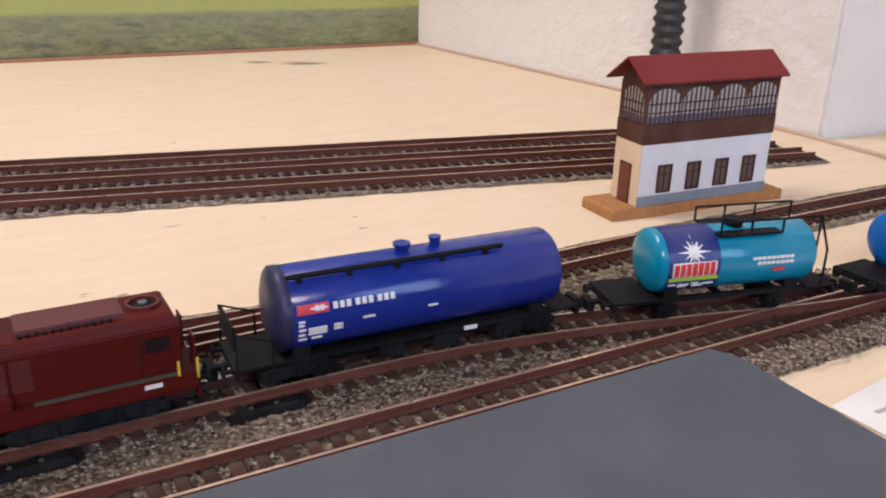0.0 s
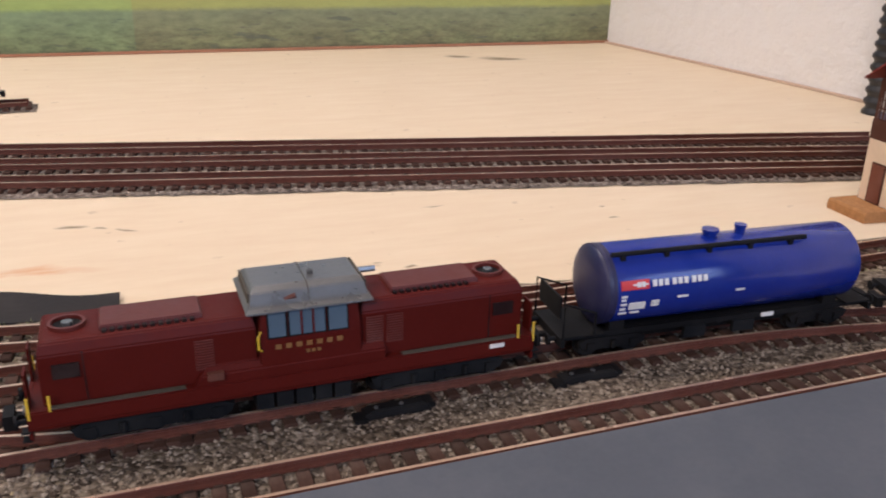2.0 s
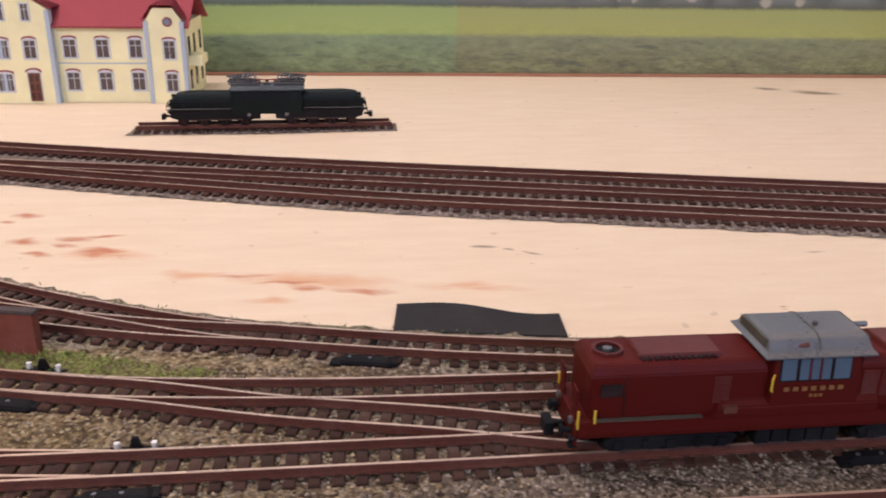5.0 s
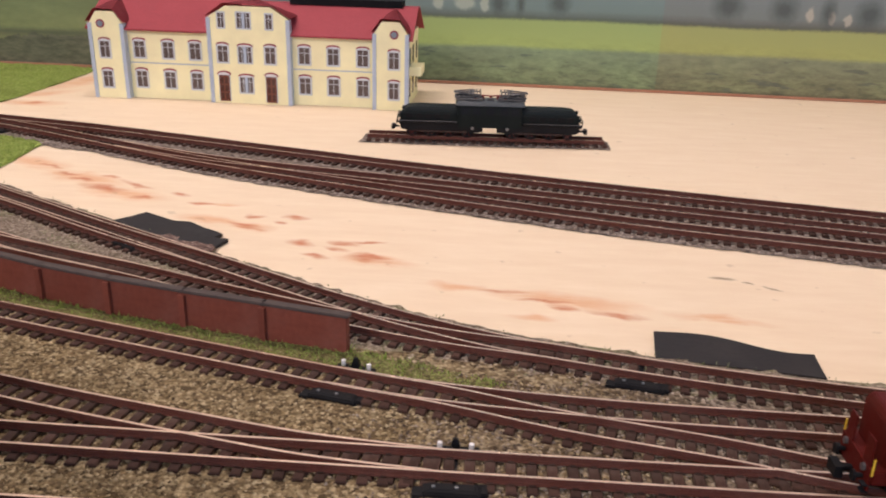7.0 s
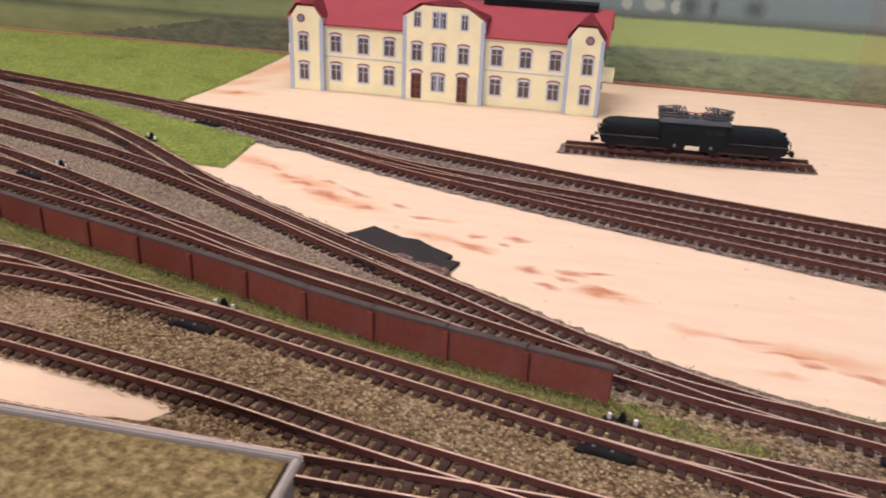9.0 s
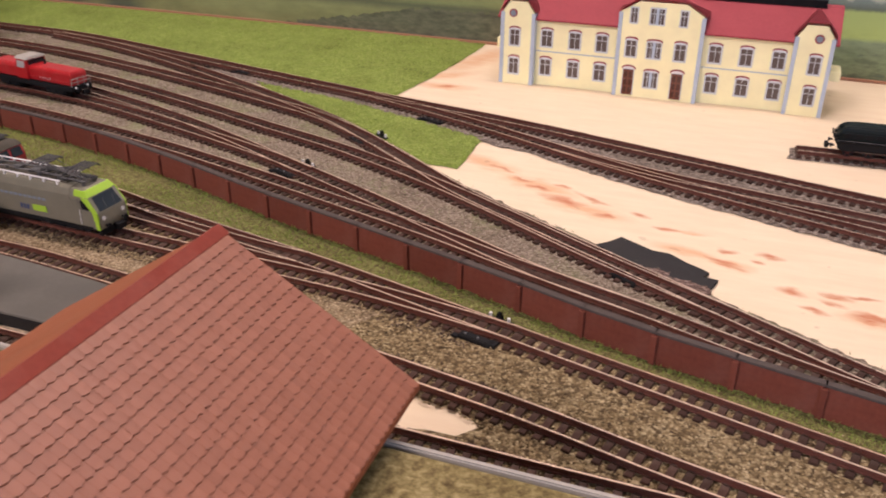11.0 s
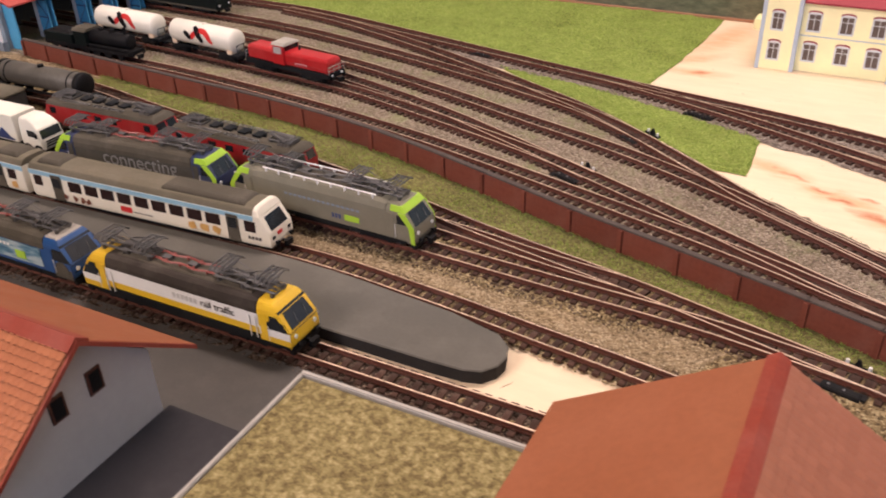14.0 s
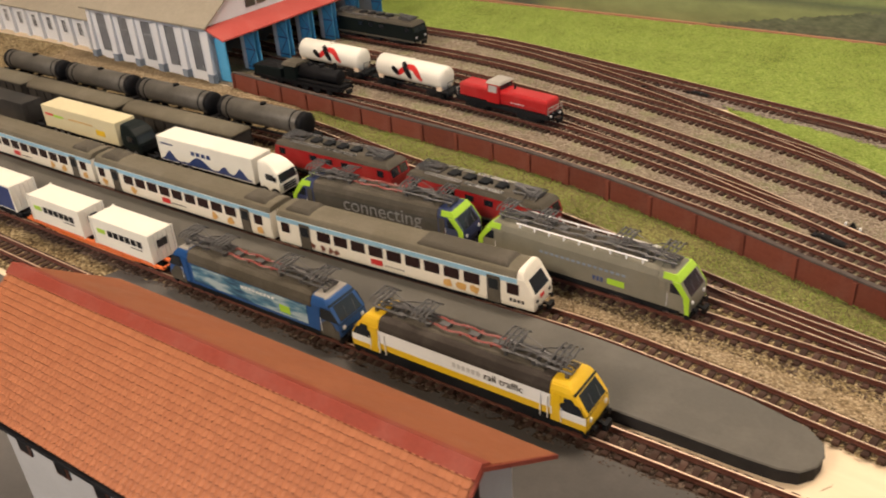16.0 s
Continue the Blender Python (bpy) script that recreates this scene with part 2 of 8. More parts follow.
def backdrop_material():
    """Printed landscape sheets: mottled meadow below, a sunlit field, hedges, trees and pale houses in a hazy wood; a second sheet with bushes further on."""
    m, nt, b, co = start("printed_landscape", 0.5)
    sep = nt.nodes.new("ShaderNodeSeparateXYZ")
    nt.links.new(co, sep.inputs[0])
    X, Z = sep.outputs["X"], sep.outputs["Z"]
    n1 = noise_out(nt, co, 14, 4, 0.6, (1, 1, 2.5))
    h = calc(nt, "ADD", Z, calc(nt, "MULTIPLY", calc(nt, "SUBTRACT", n1, 0.5), 0.004))
    h = calc(nt, "ADD", h, calc(nt, "MULTIPLY", calc(nt, "SUBTRACT", noise_out(nt, co, 420, 3, 0.6), 0.5), 0.0022))
    col = ramp(nt, [(0.0, (0.13, 0.13, 0.07)), (0.02, (0.19, 0.215, 0.115)), (0.118, (0.215, 0.255, 0.15)), (0.128, (0.215, 0.26, 0.155)), (0.142, (0.36, 0.41, 0.125)), (0.222, (0.33, 0.385, 0.13)), (0.232, (0.10, 0.115, 0.085)),
                     (0.244, (0.14, 0.16, 0.145)), (0.262, (0.18, 0.225, 0.21)), (0.36, (0.20, 0.25, 0.26)), (0.55, (0.33, 0.42, 0.45)), (1.0, (0.42, 0.55, 0.68))], calc(nt, "MULTIPLY", h, 4.3))
    tuft = noise_out(nt, co, 150, 5, 0.7, (0.6, 1, 1.7))
    patch = noise_out(nt, co, 38, 4, 0.65, (0.6, 1, 1.6))
    near = calc(nt, "SUBTRACT", 1.0, calc(nt, "MINIMUM", 1.0, calc(nt, "MAXIMUM", 0.2, calc(nt, "MULTIPLY", Z, 24.0))))
    col = mix(nt, "MULTIPLY", near, col, ramp(nt, [(0.36, (0.55, 0.55, 0.50)), (0.64, (1.32, 1.32, 1.2))], tuft))
    col = mix(nt, "MULTIPLY", near, col, ramp(nt, [(0.36, (0.84, 0.78, 0.78)), (0.62, (1.1, 1.14, 1.05))], patch))
    low = calc(nt, "LESS_THAN", Z, 0.030)
    dash = ramp(nt, [(0.60, (0, 0, 0)), (0.68, (1, 1, 1))], noise_out(nt, co, 85, 3, 0.6, (0.55, 1, 2.6)))
    col = mix(nt, "MIX", calc(nt, "MULTIPLY", calc(nt, "MULTIPLY", dash, low), 0.6), col, (0.085, 0.10, 0.085))
    flat = nt.nodes.new("ShaderNodeCombineXYZ")
    nt.links.new(calc(nt, "ADD", X, calc(nt, "MULTIPLY", noise_out(nt, co, 130, 4, 0.7), 0.006)), flat.inputs[0])
    nt.links.new(calc(nt, "ADD", Z, calc(nt, "MULTIPLY", calc(nt, "SUBTRACT", noise_out(nt, co, 160, 4, 0.7), 0.5), 0.008)), flat.inputs[1])
    wood, house = None, None
    for x, z, w, t in ((-0.118, 0.0655, 0.009, 0.009), (0.0105, 0.0685, 0.0125, 0.012), (0.052, 0.067, 0.011, 0.011), (0.085, 0.066, 0.006, 0.012), (-0.165, 0.064, 0.007, 0.010), (-0.148, 0.064, 0.004, 0.008), (0.115, 0.066, 0.011, 0.012), (0.16, 0.064, 0.008, 0.010), (0.19, 0.067, 0.012, 0.013),
                       (0.25, 0.066, 0.014, 0.012), (0.30, 0.066, 0.012, 0.012), (-0.30, 0.07, 0.02, 0.012), (-0.38, 0.07, 0.02, 0.012), (-0.885, 0.004, 0.030, 0.022), (-0.955, 0.004, 0.040, 0.030), (-1.06, 0.01, 0.05, 0.03), (-1.2, 0.01, 0.06, 0.03)):
        e = ellipse_mask(nt, flat.outputs[0], x, z, 0, w * 1.25, t * 1.2)
        wood = e if wood is None else calc(nt, "MAXIMUM", wood, e)
    for x, z, w, t in ((-0.213, 0.063, 0.005, 0.006), (-0.192, 0.064, 0.010, 0.006), (-0.176, 0.063, 0.004, 0.007), (0.072, 0.064, 0.004, 0.007), (0.088, 0.063, 0.004, 0.006), (0.10, 0.0615, 0.004, 0.005), (0.205, 0.0585, 0.006, 0.005), (0.232, 0.0585, 0.005, 0.005), (0.145, 0.0605, 0.005, 0.004)):
        e = ellipse_mask(nt, flat.outputs[0], x, z, 0, w, t)
        house = e if house is None else calc(nt, "MAXIMUM", house, e)
    col = mix(nt, "MIX", calc(nt, "MULTIPLY", ramp(nt, [(0.05, (0, 0, 0)), (0.55, (1, 1, 1))], house), 0.65), col, (0.50, 0.49, 0.40))
    # the sheets differ in tint on either side of a seam
    seam = calc(nt, "LESS_THAN", X, -0.0405)
    col = mix(nt, "MULTIPLY", 1.0, col, mix(nt, "MIX", seam, (1.02, 0.97, 0.92), (0.95, 1.08, 1.02)))
    # the further sheet: a rough pasture, a dark bank of bushes that tapers away, hedge lines above
    past = ramp(nt, [(0.0, (0.23, 0.23, 0.10)), (0.09, (0.27, 0.29, 0.13)), (0.12, (0.12, 0.135, 0.08)), (0.14, (0.24, 0.28, 0.12)), (0.24, (0.21, 0.26, 0.12)), (0.255, (0.11, 0.13, 0.085)), (0.30, (0.24, 0.29, 0.18)), (0.6, (0.33, 0.42, 0.45))], calc(nt, "MULTIPLY", h, 4.3))
    past = mix(nt, "MULTIPLY", 0.7, past, ramp(nt, [(0.36, (0.72, 0.72, 0.68)), (0.64, (1.12, 1.12, 1.05))], patch))
    top = calc(nt, "MINIMUM", 0.026, calc(nt, "MULTIPLY", calc(nt, "ADD", X, 0.712), 0.17))
    bank = calc(nt, "LESS_THAN", calc(nt, "ADD", Z, calc(nt, "MULTIPLY", calc(nt, "SUBTRACT", noise_out(nt, co, 120, 4, 0.7), 0.5), 0.014)), top)
    past = mix(nt, "MIX", calc(nt, "MULTIPLY", bank, 0.85), past, ramp(nt, [(0.35, (0.055, 0.062, 0.045)), (0.65, (0.16, 0.16, 0.11))], tuft))
    col = mix(nt, "MIX", calc(nt, "LESS_THAN", X, -0.40), col, past)
    col = mix(nt, "MIX", calc(nt, "MULTIPLY", wood, 0.8), col, (0.055, 0.07, 0.06))
    nt.links.new(col, b.inputs["Base Color"])
    return m


def plaster_material(name, c):
    m, nt, b, co = start(name, 0.85)
    n = noise_out(nt, co, 60, 6, 0.6)
    n2 = noise_out(nt, co, 9, 3, 0.5)
    col = mix(nt, "MIX", n2, tuple(v * 0.9 for v in c), c)
    nt.links.new(col, b.inputs["Base Color"])
    bump(nt, b, n, 0.75, 0.004)
    return m


GREYS = [(0.0, (0.054, 0.040, 0.030)), (0.35, (0.162, 0.128, 0.096)), (0.7, (0.255, 0.208, 0.158)), (1.0, (0.40, 0.342, 0.268))]
SANDS = [(0.0, (0.085, 0.058, 0.030)), (0.35, (0.235, 0.172, 0.088)), (0.7, (0.365, 0.283, 0.15)), (1.0, (0.55, 0.455, 0.27))]
MOSSY = [(0.0, (0.158, 0.118, 0.084)), (0.4, (0.315, 0.255, 0.186)), (0.75, (0.41, 0.34, 0.258)), (1.0, (0.50, 0.425, 0.335))]
plywood, backdrop_print = plywood_material(), backdrop_material()
room_paint = plaster_material("dull_beige_room_paint", (0.34, 0.31, 0.27))
plaster = plaster_material("white_rough_plaster", (0.80, 0.78, 0.75))
front_ballast, mossy_ballast = ballast_blend("straw_to_grey_ballast", SANDS, GREYS, -0.19, -0.07), ballast_material("mossy_ballast", MOSSY, 950, 0.5)
PINKS = [(0.0, (0.12, 0.075, 0.062)), (0.5, (0.27, 0.185, 0.155)), (1.0, (0.44, 0.33, 0.28))]
pink_ballast = ballast_material("pinkish_ballast", PINKS, 900)
TANS = [(0.0, (0.17, 0.12, 0.065)), (0.4, (0.36, 0.275, 0.165)), (0.75, (0.46, 0.36, 0.225)), (1.0, (0.56, 0.46, 0.31))]
tan_ballast, tan_stone = ballast_material("tan_ballast", TANS, 900), stone_material("tan_stone", TANS)
def flake_material(name, stops):
    """Printed gravel: irregular pale flakes over darker gaps, with broad cloudy patches."""
    m, nt, b, co = start(name, 0.85)
    n = node(nt, "ShaderNodeTexNoise", Scale=560, Detail=4, Roughness=0.7, Distortion=0.15)
    nt.links.new(co, n.inputs["Vector"])
    col = ramp(nt, stops, n.outputs["Fac"])
    col = mix(nt, "MULTIPLY", 0.6, col, ramp(nt, [(0.3, (0.66, 0.62, 0.55)), (0.65, (1.1, 1.1, 1.1))], noise_out(nt, co, 60, 4, 0.6)))
    nt.links.new(col, b.inputs["Base Color"])
    return m


gravel_card = flake_material("brown_gravel_card", [(0.32, (0.075, 0.054, 0.021)), (0.44, (0.148, 0.115, 0.045)), (0.54, (0.215, 0.174, 0.072)), (0.68, (0.33, 0.275, 0.13))])
PALES = [(0.0, (0.13, 0.104, 0.085)), (0.5, (0.27, 0.222, 0.182)), (1.0, (0.42, 0.36, 0.305))]
DARKS = [(0.0, (0.030, 0.019, 0.014)), (0.5, (0.088, 0.060, 0.045)), (1.0, (0.20, 0.15, 0.115))]
pale_ballast, pale_stone = ballast_material("pale_ballast", PALES), stone_material("pale_stone", PALES)
dark_ballast, dark_stone = ballast_material("dark_ballast", DARKS), stone_material("dark_stone", DARKS)
grey_stone, sand_stone, mossy_stone = stone_material("grey_stone", GREYS), stone_material("sand_stone", SANDS), stone_material("mossy_stone", MOSSY)
grass_stops = [(0.0, (0.215, 0.305, 0.05)), (0.5, (0.315, 0.42, 0.08)), (1.0, (0.425, 0.51, 0.13))]
grass_blade = stone_material("grass_fibre", grass_stops)
grass_floor = ballast_material("grass_mat", grass_stops, 900)
dry_grass_stops = [(0.0, (0.13, 0.14, 0.035)), (0.5, (0.21, 0.25, 0.06)), (1.0, (0.34, 0.35, 0.12))]
dry_grass = stone_material("dry_grass_fibre", dry_grass_stops)
moss_fibre = stone_material("moss_fibre", [(0.0, (0.17, 0.20, 0.075)), (0.5, (0.25, 0.28, 0.12)), (1.0, (0.34, 0.35, 0.19))])
dry_floor = ballast_material("dry_grass_mat", [(0.0, (0.15, 0.125, 0.055)), (0.5, (0.25, 0.235, 0.088)), (1.0, (0.33, 0.35, 0.115))], 900)
rust = paint("rust_brown_rail", (0.120, 0.044, 0.030), 0.52, 0.0, 0.35, 700, 0.06)
steel = paint("worn_rail_steel", (0.75, 0.54, 0.385), 0.28, 0.65, 0.35, 160, 0.0)
tie = paint("brown_sleeper", (0.056, 0.029, 0.020), 0.75, 0.0, 0.3, 900, 0.16, 0.3, 0.3)
black = paint("black_plastic", (0.006, 0.006, 0.007), 0.62, 0.0, 0.3, 900, 0.03)
soot = paint("grey_underframe", (0.008, 0.009, 0.011), 0.56, 0.0, 0.3, 900, 0.03)
brown_red = paint("dull_brown_red_paint", (0.082, 0.0072, 0.0042), 0.51, 0.0, 0.14, 1200, 0.0)
brown_top = paint("brown_red_top_paint", (0.098, 0.0125, 0.0075), 0.5, 0.0, 0.14, 1200, 0.02)
silver = paint("silver_grey_roof", (0.235, 0.235, 0.232), 0.3, 0.7, 0.12, 900, 0.04)
yellow_line = paint("yellow_handrail", (0.75, 0.52, 0.03), 0.4)
brass = paint("gold_lettering", (0.24, 0.12, 0.035), 0.4)
white = paint("white_print", (0.80, 0.79, 0.77), 0.4, 0.0, 0.05, 700, 0.04)
louvre_red = paint("dusty_red_louvre", (0.125, 0.024, 0.017), 0.5)
grille = paint("dark_grille", (0.016, 0.006, 0.006), 0.6)
dark_glass = paint("dark_model_glazing", (0.015, 0.018, 0.022), 0.12, 0.0, 0.1, 200, 0.0, 0.0)
# the blue base colour stands in for daylight mirrored in the cab panes
reflection_glass = paint("glazing_with_painted_reflection", (0.085, 0.125, 0.17), 0.08, 0.0, 0.25, 120, 0.0, 0.0)
tank_blue = paint("violet_blue_tank_paint", (0.010, 0.026, 0.245), 0.2, 0.0, 0.08, 700, 0.03, 0.03)
band_blue = paint("deep_blue_printed_band", (0.014, 0.024, 0.17), 0.3)
# darkened copy of the tank blue: shade on the tank's end, put into the colour
tank_end_shade = paint("tank_blue_in_shade", (0.012, 0.013, 0.065), 0.4)
teal = paint("teal_blue_tank_paint", (0.015, 0.24, 0.40), 0.22, 0.0, 0.08, 700, 0.03, 0.03)
sky_blue = paint("bright_blue_tank_paint", (0.012, 0.15, 0.55), 0.33, 0.0, 0.08, 700, 0.03, 0.03)
sign_red = paint("sign_red", (0.60, 0.025, 0.02), 0.4)
lime = paint("lime_green_paint", (0.38, 0.62, 0.03), 0.4, 0.0, 0.06)
grey_loco = paint("silver_grey_loco_paint", (0.215, 0.202, 0.148), 0.4, 0.15, 0.1)
roof_grey = paint("dusty_roof_grey", (0.080, 0.070, 0.052), 0.6, 0.0, 0.25, 800, 0.16)
dark_body = paint("anthracite_paint", (0.030, 0.028, 0.026), 0.52, 0.0, 0.25, 700, 0.12)
navy = paint("navy_blue_paint", (0.02, 0.045, 0.16), 0.35)
loco_blue = paint("mid_blue_paint", (0.012, 0.072, 0.24), 0.35, 0.0, 0.2, 160)
loco_yellow = paint("warm_yellow_paint", (0.76, 0.48, 0.006), 0.38, 0.0, 0.06)
cream = paint("cream_coach_paint", (0.82, 0.77, 0.64), 0.42, 0.0, 0.06)
coach_blue = paint("light_blue_band", (0.30, 0.52, 0.66), 0.4)
ochre = paint("ochre_print", (0.62, 0.36, 0.10), 0.45, 0.0, 0.4, 160)
loco_red = paint("signal_red_paint", (0.44, 0.014, 0.016), 0.36, 0.0, 0.1)
swiss_red = paint("deep_red_paint", (0.33, 0.012, 0.014), 0.4, 0.0, 0.12)
loco_green = paint("dark_green_paint", (0.005, 0.009, 0.0085), 0.52, 0.0, 0.2, 900, 0.01)
orange = paint("orange_wagon_paint", (0.70, 0.15, 0.03), 0.45)
box_white = paint("white_container", (0.80, 0.77, 0.66), 0.45, 0.0, 0.06)
box_cream = paint("cream_container", (0.66, 0.585, 0.36), 0.5)
metal = paint("pantograph_metal", (0.092, 0.089, 0.088), 0.45, 0.3, 0.2)
croc_roof = paint("slate_grey_roof", (0.060, 0.070, 0.074), 0.5)
croc_red = paint("dull_wheel_red", (0.085, 0.016, 0.014), 0.6)
red_pipe = paint("red_roof_line", (0.24, 0.045, 0.035), 0.4)
cream_wall = paint("pale_yellow_facade", (0.985, 0.93, 0.55), 0.7, 0.0, 0.015, 500, 0.0)
blue_stone = paint("pale_blue_pilaster", (0.50, 0.58, 0.68), 0.7)
red_roof = paint("red_card_roof", (0.32, 0.055, 0.064), 0.6, 0.0, 0.15, 500, 0.05)
wood_brown = paint("brown_timber_print", (0.085, 0.035, 0.022), 0.65)
door_brown = paint("brown_door", (0.17, 0.06, 0.035), 0.6)
tower_white = paint("white_card_wall", (0.76, 0.76, 0.78), 0.7, 0.0, 0.05, 500, 0.0)
plinth_grey = paint("blue_grey_plinth", (0.24, 0.28, 0.33), 0.75)
# cream of the tank saddles, and warm lamplight painted on the signal box's white end
cream_and_lamplit_white = paint("cream_and_lamplit_card", (0.74, 0.58, 0.41), 0.7, 0.0, 0.05, 500, 0.0)
violet_grey = paint("violet_grey_print", (0.115, 0.105, 0.15), 0.6)
cork = paint("cork_base", (0.40, 0.20, 0.075), 0.85, 0.0, 0.45, 500, 0.0, 0.6)
tile_red = paint("smooth_orange_roof", (0.265, 0.090, 0.038), 0.65, 0.0, 0.12, 500, 0.04)
ridge_red = paint("dark_red_ridge", (0.235, 0.043, 0.024), 0.6)
card_grey = paint("grey_card_wall", (0.42, 0.41, 0.39), 0.75, 0.0, 0.06, 400, 0.0)
asphalt = paint("dark_grey_asphalt_card", (0.095, 0.104, 0.122), 0.75, 0.0, 0.1, 700, 0.06)
# grey card with the hall side's shade put into its base colour
hall_wall_shade = paint("shaded_grey_card_wall", (0.15, 0.145, 0.14), 0.75, 0.0, 0.08, 400, 0.05)
pale_trim = paint("pale_pink_brown_trim", (0.60, 0.45, 0.34), 0.8)
reddish_trim = paint("reddish_brown_trim", (0.40, 0.20, 0.115), 0.8)
tower_roof = paint("dark_brick_red_card_roof", (0.185, 0.030, 0.027), 0.6, 0.0, 0.15, 500, 0.05)
tower_pane = paint("pale_grey_beige_pane", (0.40, 0.385, 0.36), 0.5, 0.0, 0.25, 260, 0.0)
dark_court = paint("dark_grey_flat_roof", (0.046, 0.043, 0.046), 0.8, 0.0, 0.12, 500, 0.05)
forecourt_grey = paint("warm_grey_forecourt_card", (0.103, 0.096, 0.088), 0.75, 0.0, 0.1, 700, 0.06)
asphalt_light = paint("grey_platform_card", (0.112, 0.106, 0.092), 0.75, 0.0, 0.1, 700, 0.1)
dark_sheet = paint("charcoal_card", (0.03, 0.028, 0.028), 0.8, 0.0, 0.2, 700, 0.05)
brick_red = paint("brick_red_panel", (0.182, 0.053, 0.032), 0.75, 0.0, 0.3, 500, 0.1, 0.3, 0.14)
coping = paint("grey_coping", (0.078, 0.062, 0.054), 0.8, 0.0, 0.25, 500, 0.1)
shed_white = paint("pale_shed_wall", (0.71, 0.715, 0.72), 0.7)
shed_roof_m = paint("beige_grey_shed_roof", (0.30, 0.265, 0.20), 0.75, 0.0, 0.15, 300)
awning_red = paint("red_awning", (0.42, 0.075, 0.06), 0.6)
door_blue = paint("light_blue_door", (0.10, 0.38, 0.62), 0.55)
edge_white = paint("pale_roof_edge", (0.37, 0.345, 0.30), 0.6)
dusty_tank = paint("dusty_black_tank", (0.075, 0.068, 0.055), 0.5, 0.0, 0.3, 500, 0.25)
dusty_dark = paint("dusty_anthracite_paint", (0.062, 0.058, 0.047), 0.6, 0.0, 0.2, 700, 0.15)
night_cab = paint("deep_blue_cab_paint", (0.022, 0.035, 0.10), 0.45)
coach_roof = paint("olive_brown_coach_roof", (0.135, 0.118, 0.082), 0.7, 0.0, 0.18, 700, 0.15)
maroon_glass = paint("dark_maroon_glazing", (0.022, 0.008, 0.008), 0.25, 0.0, 0.2, 200, 0.0, 0.0)
coping_light = paint("faint_grey_lettering", (0.55, 0.54, 0.52), 0.5)
coping_pale = paint("pale_grey_lettering", (0.22, 0.22, 0.21), 0.5)
yellow_loco_roof = paint("dark_brown_roof", (0.042, 0.034, 0.028), 0.6, 0.0, 0.25, 800, 0.14)
shed_pane = paint("dark_grey_shed_pane", (0.060, 0.063, 0.068), 0.35, 0.0, 0.3, 200, 0.1)
house_pane = paint("grey_brown_house_pane", (0.115, 0.085, 0.070), 0.4, 0.0, 0.3, 300, 0.0)
facade_frame = paint("pale_blue_white_frame", (0.66, 0.70, 0.72), 0.6, 0.0, 0.05, 500, 0.0)


def streak_print(name, low, mid, high):
    """A printed scene of slanting pale streaks over a darker ground."""
    m, nt, b, co = start(name, 0.4)
    f = noise_out(nt, co, 1.0, 5, 0.65, (70, 200, 330))
    g = noise_out(nt, co, 1.0, 2, 0.5, (38, 100, 60))
    col = ramp(nt, [(0.40, low), (0.49, mid), (0.58, high)], calc(nt, "ADD", calc(nt, "MULTIPLY", f, 0.6), calc(nt, "MULTIPLY", g, 0.4)))
    nt.links.new(col, b.inputs["Base Color"])
    return m


mountain_print = streak_print("mountain_streak_print", (0.015, 0.05, 0.12), (0.08, 0.20, 0.29), (0.38, 0.47, 0.50))
paper = paint("white_paper", (0.80, 0.79, 0.76), 0.7, 0.0, 0.03, 300, 0.0)
print_grey = paint("grey_print", (0.42, 0.42, 0.41), 0.7)
rubber = paint("black_hose", (0.02, 0.02, 0.022), 0.45, 0.0, 0.2, 300, 0.1)


# ---- mesh helpers ----
def part(name, bm, material, parent=None, label="", bev=0.0, smooth=False):
    if bev:
        bmesh.ops.bevel(bm, geom=bm.edges[:], offset=bev, segments=2, affect="EDGES", clamp_overlap=True)
    bmesh.ops.recalc_face_normals(bm, faces=bm.faces[:])
    me = bpy.data.meshes.new(name)
    bm.to_mesh(me)
    bm.free()
    for m in (material if isinstance(material, (list, tuple)) else [material]):
        me.materials.append(m)
    if smooth:
        me.shade_smooth()
    ob = new(name, me)
    ob.parent = parent
    if label:
        ob["label"] = label
    return ob


def each(name, boxes, material, parent, label=""):
    """One part for each box."""
    for b in boxes:
        part(name, bx(*b), material, parent, label)


def thing(name, m, label, category, group="", kind=""):
    ob = new(name)
    ob.empty_display_size = 0.01
    ob.matrix_world = m
    return tagged(ob, label, category, group, kind)


def stack(bm, levels):
    """Rectangles (half width, z, rear x, front x) one above the other, skinned into a closed body."""
    rings = []
    for hw, z, x0, x1 in levels:
        rings.append([bm.verts.new(p) for p in ((x0, -hw, z), (x1, -hw, z), (x1, hw, z), (x0, hw, z))])
    for a, b in zip(rings, rings[1:]):
        for i in range(4):
            bm.faces.new((a[i], a[(i + 1) % 4], b[(i + 1) % 4], b[i]))
    bm.faces.new(rings[0][::-1])
    bm.faces.new(rings[-1])
    return bm


def box(bm, x0, x1, y0, y1, z0, z1):
    v = [bm.verts.new((x, y, z)) for z in (z0, z1) for x, y in ((x0, y0), (x1, y0), (x1, y1), (x0, y1))]
    for f in ((3, 2, 1, 0), (4, 5, 6, 7), (0, 1, 5, 4), (1, 2, 6, 5), (2, 3, 7, 6), (3, 0, 4, 7)):
        bm.faces.new([v[i] for i in f])
    return bm


def bx(*a):
    return box(bmesh.new(), *a)


